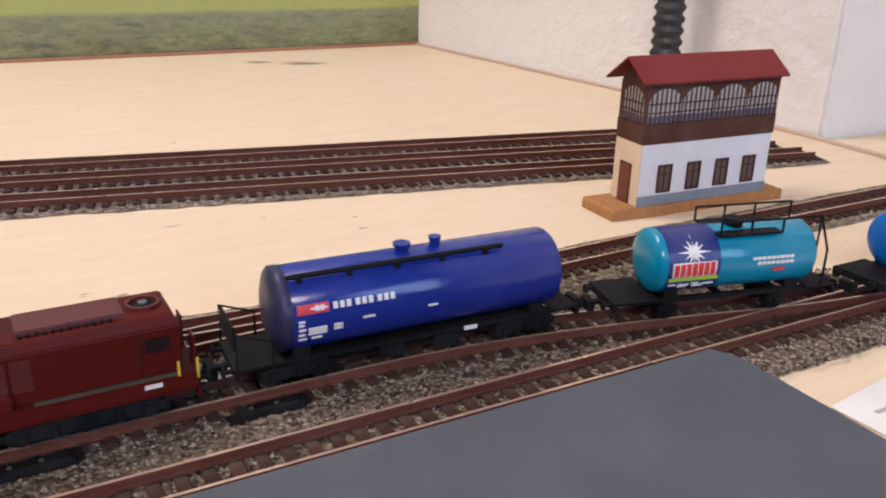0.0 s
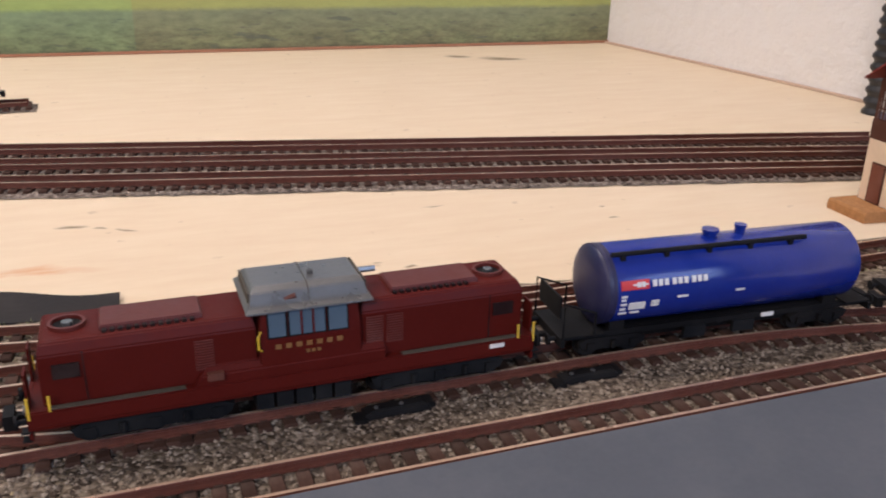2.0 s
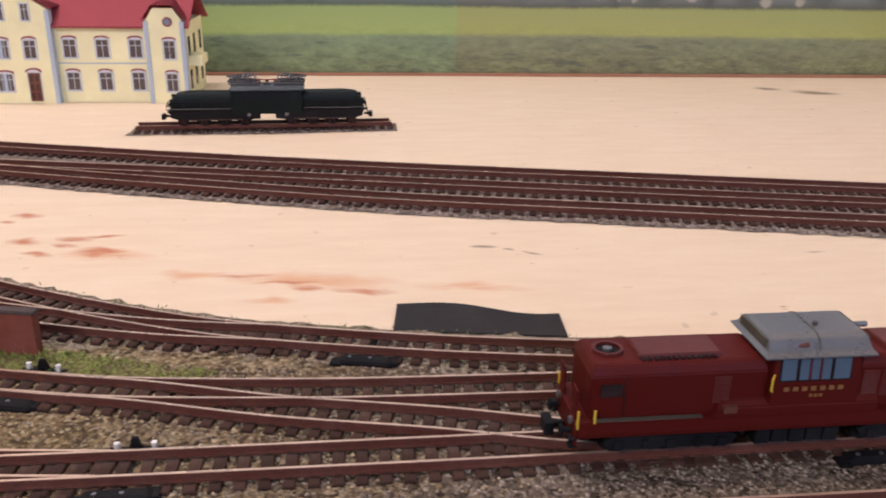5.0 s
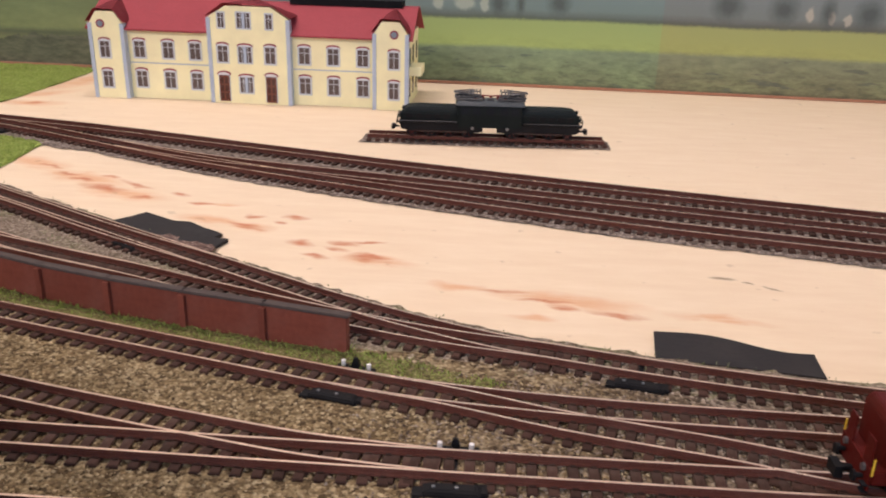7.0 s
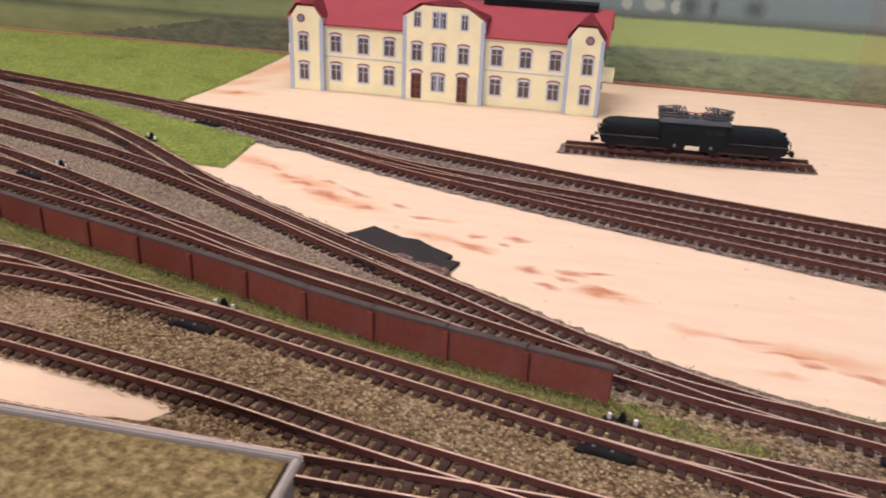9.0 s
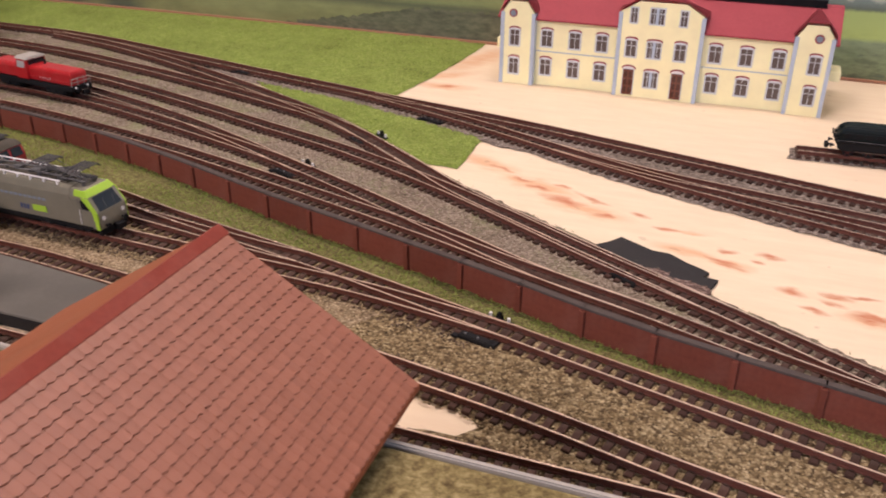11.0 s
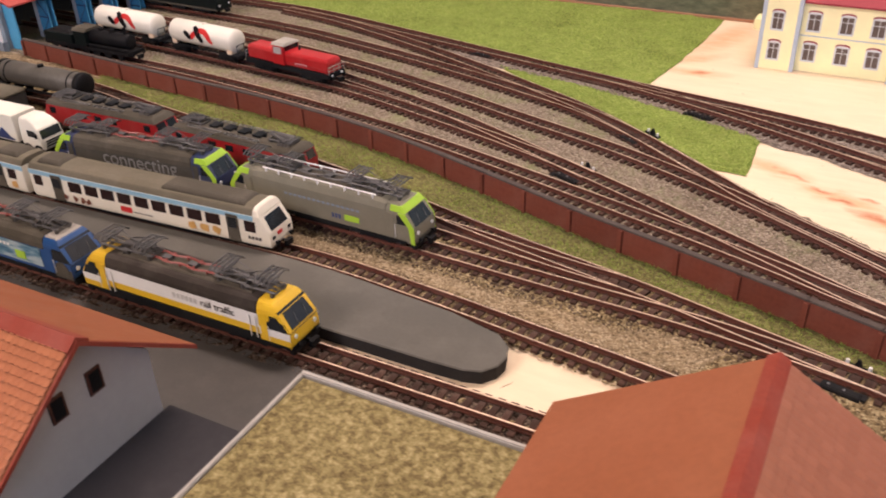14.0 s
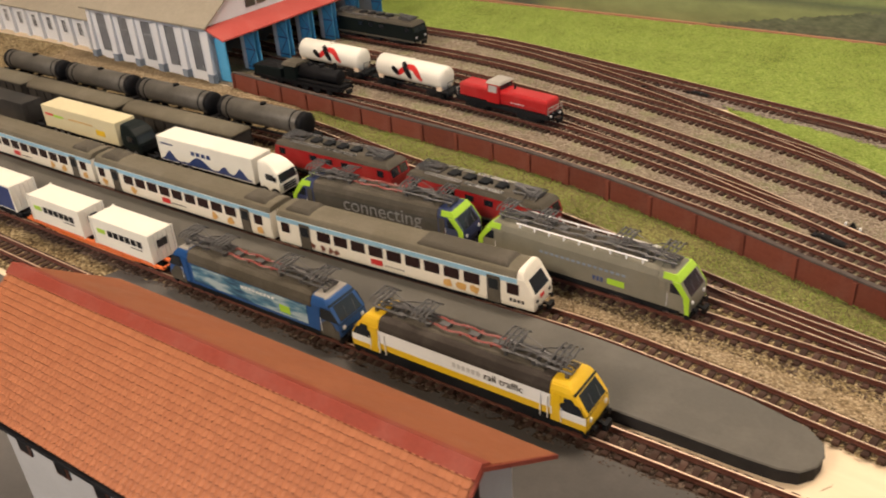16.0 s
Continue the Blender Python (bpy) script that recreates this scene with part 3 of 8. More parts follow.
def loft(bm, rings, caps=True):
    rs = [[bm.verts.new(p) for p in r] for r in rings]
    n = len(rs[0])
    for a, b in zip(rs, rs[1:]):
        for i in range(n):
            bm.faces.new((a[i], a[(i + 1) % n], b[(i + 1) % n], b[i]))
    if caps:
        bm.faces.new(rs[0][::-1])
        bm.faces.new(rs[-1])
    return bm


def ext_x(bm, profile, x0, x1):
    return loft(bm, [[(x, y, z) for y, z in profile] for x in (x0, x1)])


def cyl(bm, c, axis, r, h, n=12):
    """A cylinder from c along axis 'x', 'y' or 'z' by h."""
    ring = [(r * math.cos(2 * math.pi * i / n), r * math.sin(2 * math.pi * i / n)) for i in range(n)]
    at = {"x": lambda a, b, d: (c[0] + d, c[1] + a, c[2] + b), "y": lambda a, b, d: (c[0] + a, c[1] + d, c[2] + b), "z": lambda a, b, d: (c[0] + a, c[1] + b, c[2] + d)}[axis]
    return loft(bm, [[at(a, b, d) for a, b in ring] for d in (0, h)])


def tube(bm, pts, r, n=5):
    pts = [Vector(p) for p in pts]
    rings = []
    for i, p in enumerate(pts):
        d = (pts[min(i + 1, len(pts) - 1)] - pts[max(i - 1, 0)]).normalized()
        u = d.orthogonal().normalized() if abs(d.z) > 0.9 else d.cross(Vector((0, 0, 1))).normalized()
        w = d.cross(u)
        rings.append([p + r * (u * math.cos(2 * math.pi * k / n) + w * math.sin(2 * math.pi * k / n)) for k in range(n)])
    return loft(bm, rings)


def barrel(bm, x0, x1, z, r, dome, n=28):
    """A lying tank with domed ends."""
    rings = []
    for x, k in ((x0 - dome, 0.25), (x0 - dome * 0.85, 0.62), (x0 - dome * 0.4, 0.92), (x0, 1.0), (x1, 1.0), (x1 + dome * 0.4, 0.92), (x1 + dome * 0.85, 0.62), (x1 + dome, 0.25)):
        rings.append([(x, k * r * math.cos(2 * math.pi * i / n), z + k * r * math.sin(2 * math.pi * i / n)) for i in range(n)])
    return loft(bm, rings)


def arc_plate(bm, x0, x1, z, r, a0, a1, n=8, thick=0.00025):
    """A printed patch on a lying tank, between two angles in degrees up from the level on the -y side."""
    pts = [radians(a0 + (a1 - a0) * i / n) for i in range(n + 1)]
    outer = [(-(r + thick) * math.cos(a), z + (r + thick) * math.sin(a)) for a in pts]
    inner = [(-(r - thick) * math.cos(a), z + (r - thick) * math.sin(a)) for a in reversed(pts)]
    return ext_x(bm, outer + inner, x0, x1)


def text_mesh(name, body, size, m, material, parent):
    c = bpy.data.curves.new(name, "FONT")
    c.body, c.size, c.extrude = body, size, 0.00005
    tmp = bpy.data.objects.new(name, c)
    me = bpy.data.meshes.new_from_object(tmp)
    bpy.data.objects.remove(tmp)
    me.materials.clear()
    me.materials.append(material)
    ob = new(name, me)
    ob.parent, ob.matrix_local = parent, m
    return ob


def smooth_path(points, step=0.004):
    p = [Vector(q) for q in points]
    p = [2 * p[0] - p[1]] + p + [2 * p[-1] - p[-2]]
    dense = []
    for i in range(1, len(p) - 2):
        a, b, c, d = p[i - 1:i + 3]
        for k in range(24):
            t = k / 24
            dense.append(0.5 * (2 * b + (c - a) * t + (2 * a - 5 * b + 4 * c - d) * t * t + (3 * b - a - 3 * c + d) * t ** 3))
    dense.append(p[-2])
    out, need = [dense[0]], step
    for a, b in zip(dense, dense[1:]):
        seg = (b - a).length
        while seg >= need:
            a = a + (b - a) * (need / seg)
            out.append(a)
            seg, need = (b - a).length, step
        need -= seg
    return out


def side_normals(path):
    out = []
    for i in range(len(path)):
        d = (path[min(i + 1, len(path) - 1)] - path[max(i - 1, 0)]).normalized()
        out.append(Vector((-d.y, d.x)))
    return out


# ---- the plan of the tracks: centre lines, rail tops at RAIL ----
RAIL, BED, GAUGE, PITCH = 0.0046, 0.0012, 0.0094, 0.0053
LINES = dict(
    front=[(0.374, 0.139), (0.25, 0.1395), (0.15, 0.1405), (0.05, 0.1405), (-0.1, 0.1395), (-0.25, 0.138), (-0.34, 0.137)],
    platform_line=[(0.25, 0.1397), (0.2, 0.147), (0.16, 0.1565), (0.12, 0.1645), (0.08, 0.1685), (0.0, 0.169), (-0.1, 0.1675), (-0.2, 0.167), (-0.3, 0.1672), (-0.4, 0.1682), (-0.5, 0.169), (-0.65, 0.1685), (-0.8, 0.167), (-1.0, 0.166), (-1.25, 0.166)],
    coach_line=[(-0.175, 0.1672), (-0.21, 0.1705), (-0.245, 0.177), (-0.282, 0.1845), (-0.33, 0.1955), (-0.38, 0.204), (-0.425, 0.211), (-0.47, 0.2165), (-0.53, 0.2235), (-0.6, 0.2275), (-0.75, 0.221), (-0.9, 0.2185), (-1.25, 0.218)],
    train_line=[(-0.04, 0.1683), (-0.07, 0.173), (-0.1, 0.1805), (-0.139, 0.1885), (-0.175, 0.1985), (-0.21, 0.206), (-0.3, 0.2285), (-0.354, 0.2425), (-0.4, 0.2545), (-0.45, 0.267), (-0.53, 0.284), (-0.6, 0.302), (-0.7, 0.3235), (-0.75, 0.332), (-0.8, 0.3405), (-0.85, 0.3505), (-0.9, 0.3565), (-1.0, 0.360), (-1.25, 0.361)],
    black_tank_line=[(-0.62, 0.3065), (-0.67, 0.3155), (-0.72, 0.3205), (-0.8, 0.3235), (-1.0, 0.3235), (-1.25, 0.323)],
    crossover_line=[(0.09, 0.1995), (0.05, 0.1975), (0.0, 0.195), (-0.1, 0.1955), (-0.14, 0.197), (-0.18, 0.2005), (-0.21, 0.2062)],
    goods_line=[(-0.345, 0.2405), (-0.38, 0.2465), (-0.42, 0.2515), (-0.488, 0.255), (-0.56, 0.2588), (-0.62, 0.2612), (-0.67, 0.2608), (-0.72, 0.2575), (-0.77, 0.2545), (-0.85, 0.2527), (-1.0, 0.2525), (-1.25, 0.2525)],
    loco_line=[(-0.45, 0.267), (-0.49, 0.2715), (-0.55, 0.280), (-0.62, 0.288), (-0.72, 0.2925), (-0.85, 0.2915), (-1.05, 0.291), (-1.25, 0.291)],
    ladder_line=[(0.374, 0.204), (0.3, 0.2035), (0.2, 0.203), (0.1, 0.2), (0.05, 0.2025), (0.0, 0.2065), (-0.05, 0.2125), (-0.092, 0.2185), (-0.13, 0.226), (-0.16, 0.2335), (-0.19, 0.245), (-0.225, 0.2615), (-0.274, 0.288), (-0.318, 0.3125), (-0.367, 0.3395), (-0.41, 0.364), (-0.45, 0.393), (-0.52, 0.4425), (-0.58, 0.4735), (-0.645, 0.503), (-0.72, 0.533), (-0.79, 0.556), (-0.86, 0.571)],
    wall_line=[(-0.14, 0.2285), (-0.178, 0.235), (-0.217, 0.246), (-0.26, 0.2605), (-0.31, 0.2785), (-0.36, 0.2945), (-0.41, 0.3125), (-0.503, 0.3405), (-0.59, 0.3645), (-0.665, 0.3805), (-0.748, 0.394), (-0.85, 0.405), (-0.97, 0.409)],
    tanker_line=[(-0.3, 0.275), (-0.347, 0.2905), (-0.4, 0.315), (-0.47, 0.348), (-0.53, 0.3735), (-0.608, 0.3985), (-0.7, 0.423), (-0.8, 0.436), (-0.9, 0.446), (-1.06, 0.455)],
    yard_line=[(-0.5, 0.3605), (-0.56, 0.388), (-0.624, 0.414), (-0.719, 0.443), (-0.82, 0.463), (-1.06, 0.483)],
    middle_line=[(-0.27, 0.2855), (-0.327, 0.3145), (-0.38, 0.3445), (-0.43, 0.371), (-0.495, 0.399), (-0.5625, 0.421), (-0.6425, 0.4475), (-0.7335, 0.4725), (-0.855, 0.493), (-1.06, 0.512)],
    outer_line=[(-0.43, 0.3785), (-0.48, 0.4155), (-0.533, 0.447), (-0.58, 0.464), (-0.637, 0.482), (-0.727, 0.506), (-0.842, 0.528), (-1.06, 0.543)],
    back_line=[(0.30, 0.327), (0.1, 0.366), (0.0, 0.386), (-0.1, 0.406), (-0.2, 0.4285), (-0.318, 0.459), (-0.417, 0.4845), (-0.521, 0.5045), (-0.615, 0.5255), (-0.709, 0.5475), (-0.826, 0.573), (-0.916, 0.579), (-1.06, 0.579)],
    station_line=[(0.345, 0.288), (0.2, 0.3215), (0.0, 0.3615), (-0.1, 0.3815), (-0.2, 0.402), (-0.28, 0.4175), (-0.33, 0.4295), (-0.38, 0.4475)],
    loop_line=[(0.345, 0.2645), (0.2, 0.2955), (0.0, 0.336), (-0.1, 0.3565), (-0.209, 0.386), (-0.301, 0.415), (-0.348, 0.433), (-0.4, 0.456), (-0.455, 0.479), (-0.527, 0.5045), (-0.57, 0.5155)],
    stub_line=[(-0.82, 0.137), (-1.0, 0.139), (-1.25, 0.14)],
    display_line=[(-0.099, 0.5045), (-0.17, 0.501), (-0.2435, 0.4975)],
)
PATHS = {k: smooth_path(v) for k, v in LINES.items()}


def on(line, x):
    """The point of a line at x, and its heading in degrees, measured so that +x lies ahead."""
    p = PATHS[line]
    i = min(range(len(p)), key=lambda k: abs(p[k].x - x))
    a, b = p[max(i - 3, 0)], p[min(i + 3, len(p) - 1)]
    d = (a - b) if a.x > b.x else (b - a)
    y = p[i].y + (x - p[i].x) * d.y / d.x
    return x, y, math.degrees(math.atan2(d.y, d.x))


def parked(line, x, flip=False):
    px, py, a = on(line, x)
    return pose(px, py, RAIL, 0, 0, a + (180 if flip else 0))


# ---- the setting: room, table top, backdrop ----
def slab(name, x0, x1, y0, y1, z0, z1, material, label, category):
    return tagged(part(name, bx(x0, x1, y0, y1, z0, z1), material), label, category, kind="structure")


slab("table_top", -2.1, 0.383, -0.2, 0.72, -0.03, 0.0, plywood, "pale plywood layout board with rubbed red-brown paint marks", "layout board")
slab("floor", -2.7, 1.6, -2.1, 0.86, -0.93, -0.9, wood_brown, "plain brown floor of the hobby room", "floor")
slab("ceiling", -2.7, 1.6, -2.1, 0.86, 1.4, 1.43, room_paint, "dull beige painted room ceiling", "ceiling")
slab("wall_north", -2.7, 1.6, 0.78, 0.86, -0.9, 1.4, plaster, "white rough plaster wall behind the backdrop", "wall")
slab("wall_west", -2.7, -2.62, -2.02, 0.78, -0.9, 1.4, room_paint, "dull beige painted room wall", "wall")
slab("wall_south", -2.7, 1.6, -2.1, -2.02, -0.9, 1.4, room_paint, "dull beige painted room wall", "wall")
slab("wall_far_east", 1.52, 1.6, -2.02, 0.78, -0.9, 1.4, room_paint, "dull beige painted room wall", "wall")
# the plaster wall beside the layout leans slightly away from the line of the board, then steps back
BACKLINE = [(0.3435, 0.667), (-0.04, 0.6805), (-0.45, 0.690), (-0.75, 0.6945), (-2.1, 0.699)]


def strip(points, d0, d1, z0, z1):
    """A thin upright or lying strip along a line of the plan, from d0 to d1 towards +y."""
    rings = [[(x, y + d, z) for d, z in ((d0, z0), (d1, z0), (d1, z1), (d0, z1))] for x, y in points]
    return loft(bmesh.new(), rings)


bm = bmesh.new()
loft(bm, [[(0.343, 0.72, z), (0.343, 0.667, z), (0.3704, 0.4517, z), (0.3835, 0.309, z), (0.3850, 0.2895, z), (0.62, 0.2885, z), (0.62, 0.72, z)] for z in (-0.5, 1.4)])
tagged(part("wall_east", bm, plaster, bev=0.002), "white rough plaster wall beside the board", "wall", kind="structure")
slab("wall_side", 0.62, 0.68, -0.6, 0.2885, -0.5, 1.4, plaster, "white rough plaster wall behind the side board", "wall")
slab("side_board", 0.3875, 0.6185, -0.2, 0.287, -0.03, -0.0006, plywood, "pale plywood board that fills the wall's recess", "layout board")
EASTLINE = [(0.3415, 0.6645), (0.3690, 0.4517), (0.3815, 0.309), (0.3822, 0.288), (0.3822, -0.19)]
bm = bmesh.new()
loft(bm, [[(x + d, y, z) for d, z in ((-0.0018, 0.0002), (0.0012, 0.0002), (0.0012, 0.0016), (-0.0018, 0.0016))] for x, y in EASTLINE])
tagged(part("trim", bm, pale_trim), "thin reddish strip along the wall foot", "trim", kind="structure")
tagged(part("backdrop", strip(BACKLINE, 0.0, 0.007, 0.0003, 0.42), backdrop_print), "printed landscape strip with meadow, hedges and fields", "backdrop", kind="structure")
tagged(part("trim_board", strip(BACKLINE, -0.0024, -0.0003, 0.0003, 0.0022), reddish_trim), "thin reddish-brown strip along the backdrop foot", "trim", kind="structure")


# ---- ground covers ----
def inside(x, y, poly):
    c = False
    for (x1, y1), (x2, y2) in zip(poly, poly[1:] + poly[:1]):
        if (y1 > y) != (y2 > y) and x < (x2 - x1) * (y - y1) / (y2 - y1) + x1:
            c = not c
    return c


def to_edge(x, y, poly):
    """The nearest point of a polygon's outline."""
    best, at = 1e9, (x, y)
    for (x1, y1), (x2, y2) in zip(poly, poly[1:] + poly[:1]):
        dx, dy = x2 - x1, y2 - y1
        k = min(1.0, max(0.0, ((x - x1) * dx + (y - y1) * dy) / (dx * dx + dy * dy + 1e-12)))
        px, py = x1 + k * dx, y1 + k * dy
        d = (px - x) ** 2 + (py - y) ** 2
        if d < best:
            best, at = d, (px, py)
    return at


def cover(name, poly, z, rough, material, cell, label, category, seed):
    """A low granular sheet over a stretch of the plan, with a slightly ragged edge and an uneven surface."""
    xs, ys = [p[0] for p in poly], [p[1] for p in poly]
    nx, ny = int((max(xs) - min(xs)) / cell) + 2, int((max(ys) - min(ys)) / cell) + 2
    verts, idx, faces = [], {}, []
    at = lambda i, j: (min(xs) + i * cell, min(ys) + j * cell)
    ok = {(i, j): inside(*at(i, j), poly) for i in range(-1, nx + 1) for j in range(-1, ny + 1)}
    ring = ((1, 0), (-1, 0), (0, 1), (0, -1), (1, 1), (1, -1), (-1, 1), (-1, -1))
    for (i, j), in_ in ok.items():
        x, y = at(i, j)
        if in_:
            jit = cell * 0.22
            idx[i, j] = len(verts)
            verts.append((x + random.uniform(-jit, jit), y + random.uniform(-jit, jit), z + rough * (noise.noise(Vector((x * 240, y * 240, seed))) + 0.6 * random.uniform(-1, 1))))
        elif any(ok.get((i + a, j + b), False) for a, b in ring):
            px, py = to_edge(x, y, poly)
            w = 0.0012 * noise.noise(Vector((px * 130, py * 130, seed))) + random.uniform(-0.0003, 0.0003)
            idx[i, j] = len(verts)
            verts.append((px + w, py + w, 0.0004))
    for (i, j), a in idx.items():
        q = [(i, j), (i + 1, j), (i + 1, j + 1), (i, j + 1)]
        if all(k in idx for k in q) and any(ok[k] for k in q):
            faces.append([idx[k] for k in q])
    me = bpy.data.meshes.new(name)
    me.from_pydata(verts, [], faces)
    me.materials.append(material)
    ob = new(name, me)
    return tagged(ob, label, category, kind="stuff")


def grains(name, poly, count, size, z, material, label, category, density=None):
    """Loose stones strewn over a stretch of the plan, as one heap of small squashed crystals."""
    xs, ys = [p[0] for p in poly], [p[1] for p in poly]
    base = np.array([(1, 0, 0), (0, 1, 0), (-1, 0, 0), (0, -1, 0), (0, 0, 1), (0, 0, -0.6)])
    tri = np.array([(0, 1, 4), (1, 2, 4), (2, 3, 4), (3, 0, 4), (1, 0, 5), (2, 1, 5), (3, 2, 5), (0, 3, 5)])
    V, F, n = [], [], 0
    while n < count:
        x, y = random.uniform(min(xs), max(xs)), random.uniform(min(ys), max(ys))
        if not inside(x, y, poly) or (density and random.random() > density(x, y)):
            continue
        s = size * random.uniform(0.5, 1.25)
        a = random.uniform(0, 6.28)
        sc = base * np.array((s * random.uniform(0.7, 1.2), s * random.uniform(0.6, 1.1), s * random.uniform(0.5, 0.95))) * np.random.uniform(0.75, 1.2, (6, 1))
        c, sn = math.cos(a), math.sin(a)
        V.append(np.column_stack((sc[:, 0] * c - sc[:, 1] * sn + x, sc[:, 0] * sn + sc[:, 1] * c + y, sc[:, 2] + z + random.uniform(0, size * 0.5))))
        F.append(tri + 6 * n)
        n += 1
    me = bpy.data.meshes.new(name)
    me.from_pydata(np.concatenate(V).tolist(), [], np.concatenate(F).tolist())
    me.materials.append(material)
    return tagged(new(name, me), label, category, kind="stuff")


def fibres(name, poly, count, height, z, label, clump=0.0, material=None):
    xs, ys = [p[0] for p in poly], [p[1] for p in poly]
    V, F, n = [], [], 0
    while n < count:
        x, y = random.uniform(min(xs), max(xs)), random.uniform(min(ys), max(ys))
        if not inside(x, y, poly) or noise.noise(Vector((x * 45, y * 45, 7.0))) < clump - 1 + random.random() * 0.4:
            continue
        a, w, h = random.uniform(0, 6.28), height * 0.16, height * random.uniform(0.5, 1.2)
        lx, ly = random.uniform(-0.6, 0.6) * h, random.uniform(-0.6, 0.6) * h
        V += [(x + w * math.cos(a), y + w * math.sin(a), z), (x - w * math.cos(a), y - w * math.sin(a), z), (x + lx, y + ly, z + h)]
        F.append((3 * n, 3 * n + 1, 3 * n + 2))
        n += 1
    me = bpy.data.meshes.new(name)
    me.from_pydata(V, [], F)
    me.materials.append(material or grass_blade)
    return tagged(new(name, me), label, "grass", kind="stuff")


def sub(line, x0, x1, off=0.0):
    """Points of a line between two x, from x0 to x1, pushed sideways towards +y by off."""
    p = [(q.x, q.y + off) for q in PATHS[line][::4] if min(x0, x1) <= q.x <= max(x0, x1)]
    return sorted(p, reverse=x0 > x1)


YARD = [(-1.0, 0.3925), (-0.9, 0.382), (-0.801, 0.3715), (-0.72, 0.3645), (-0.642, 0.352), (-0.571, 0.3325), (-0.487, 0.3045), (-0.422, 0.2855), (-0.36, 0.2665), (-0.31, 0.2495), (-0.26, 0.2375), (-0.205, 0.2245), (-0.16, 0.216), (-0.1, 0.209), (0.0, 0.193), (0.1, 0.19), (0.375, 0.192)] + [(0.375, 0.214)] + sub("ladder_line", 0.37, -0.42, 0.0150) + sub("ladder_line", -0.45, -0.66, 0.010) + sub("back_line", -0.68, -1.06, -0.006) + [(-1.06, 0.40)]
FRONT = [(0.375, 0.126), (0.375, 0.152), (0.24, 0.155), (0.19, 0.192), (0.1, 0.2), (0.0, 0.2), (-0.1, 0.214), (-0.16, 0.226), (-0.25, 0.236), (-0.34, 0.2475), (-0.42, 0.268), (-0.55, 0.300), (-0.66, 0.326), (-0.72, 0.337), (-0.8, 0.3485), (-0.86, 0.374), (-0.92, 0.383), (-1.0, 0.391), (-1.25, 0.405), (-1.42, 0.405), (-1.42, 0.208)] + sub("coach_line", -1.24, -0.345, -0.0075) + [(-0.335, 0.181), (-0.36, 0.1785)] + sub("platform_line", -0.37, -1.24, 0.0085) + [(-1.25, 0.125), (-0.83, 0.125), (-0.82, 0.154), (-0.6, 0.1615), (-0.47, 0.160), (-0.35, 0.158), (-0.35, 0.12), (-0.1, 0.122), (0.2, 0.122)]
BACK = [(0.349, 0.254)] + sub("loop_line", 0.34, -0.4, -0.0118) + sub("loop_line", -0.41, -0.56, -0.0170) + sub("back_line", -0.575, -0.66, -0.0180) + sub("back_line", -0.67, -1.04, -0.009) + sub("back_line", -1.04, 0.29, 0.0095) + [(0.306, 0.322), (0.312, 0.312), (0.346, 0.296), (0.350, 0.27)]
MEADOW = sub("back_line", -1.06, -0.51, 0.0055) + [(-0.505, 0.568), (-0.500, 0.621), (-0.497, 0.688), (-0.75, 0.6915), (-1.6, 0.694), (-1.6, 0.587)]
WEDGE = sub("loop_line", -0.412, -0.565, -0.0145) + sub("back_line", -0.575, -0.625, -0.0150) + sub("ladder_line", -0.60, -0.44, 0.0125) + [(-0.424, 0.402)]
VERGE = sub("train_line", -0.885, -0.15, 0.005) + [(-0.155, 0.2115), (-0.205, 0.2275), (-0.26, 0.2375), (-0.31, 0.2495), (-0.36, 0.2665), (-0.422, 0.2855), (-0.487, 0.3045), (-0.571, 0.3325), (-0.642, 0.352), (-0.72, 0.3645), (-0.801, 0.3715), (-0.885, 0.380)]
cover("yard_ballast", YARD, 0.0012, 0.0003, mossy_ballast, 0.004, "fine grey-brown ballast with a mossy tinge between the yard tracks", "ballast", 1.0)
cover("front_ballast", FRONT, 0.0014, 0.0003, front_ballast, 0.004, "coarse straw-coloured to grey ballast between the front tracks", "ballast", 2.0)
cover("station_ballast", BACK, 0.0012, 0.0003, pale_ballast, 0.0028, "grey ballast under the three station tracks", "ballast", 3.0)
T1 = sub("platform_line", -1.24, -0.36, 0.0078) + sub("platform_line", -0.36, -1.24, -0.0125)
cover("platform_ballast", T1, 0.0016, 0.0003, dark_ballast, 0.003, "dark brown-grey ballast under the platform track", "ballast", 8.0)
grains("platform_stone", T1, 7000, 0.0006, 0.0014, dark_stone, "dark ballast stones along the platform track", "ballast stones")
cover("display_ballast", [(-0.0945, 0.4955), (-0.0955, 0.5135), (-0.17, 0.5115), (-0.246, 0.5075), (-0.2475, 0.4885), (-0.17, 0.4905)], 0.0012, 0.0003, pale_ballast, 0.0025, "grey ballast bed of the display track", "ballast", 9.0)
cover("meadow", MEADOW, 0.0014, 0.0004, grass_floor, 0.006, "bright green grass mat in front of the backdrop", "grass", 4.0)
cover("grass_wedge", WEDGE, 0.0016, 0.0004, grass_floor, 0.004, "green grass wedge between the tracks", "grass", 5.0)
cover("grass_verge", VERGE, 0.0018, 0.0004, dry_floor, 0.004, "dry green-brown grass verge below the brick wall", "grass", 6.0)
fibres("meadow_fibre", MEADOW, 24000, 0.0015, 0.001, "short green grass fibres on the meadow")
fibres("wedge_fibre", WEDGE, 6000, 0.0015, 0.001, "short green grass fibres between the tracks")
fibres("verge_fibre", VERGE, 18000, 0.0020, 0.001, "short green and straw grass fibres below the wall", 0.45)
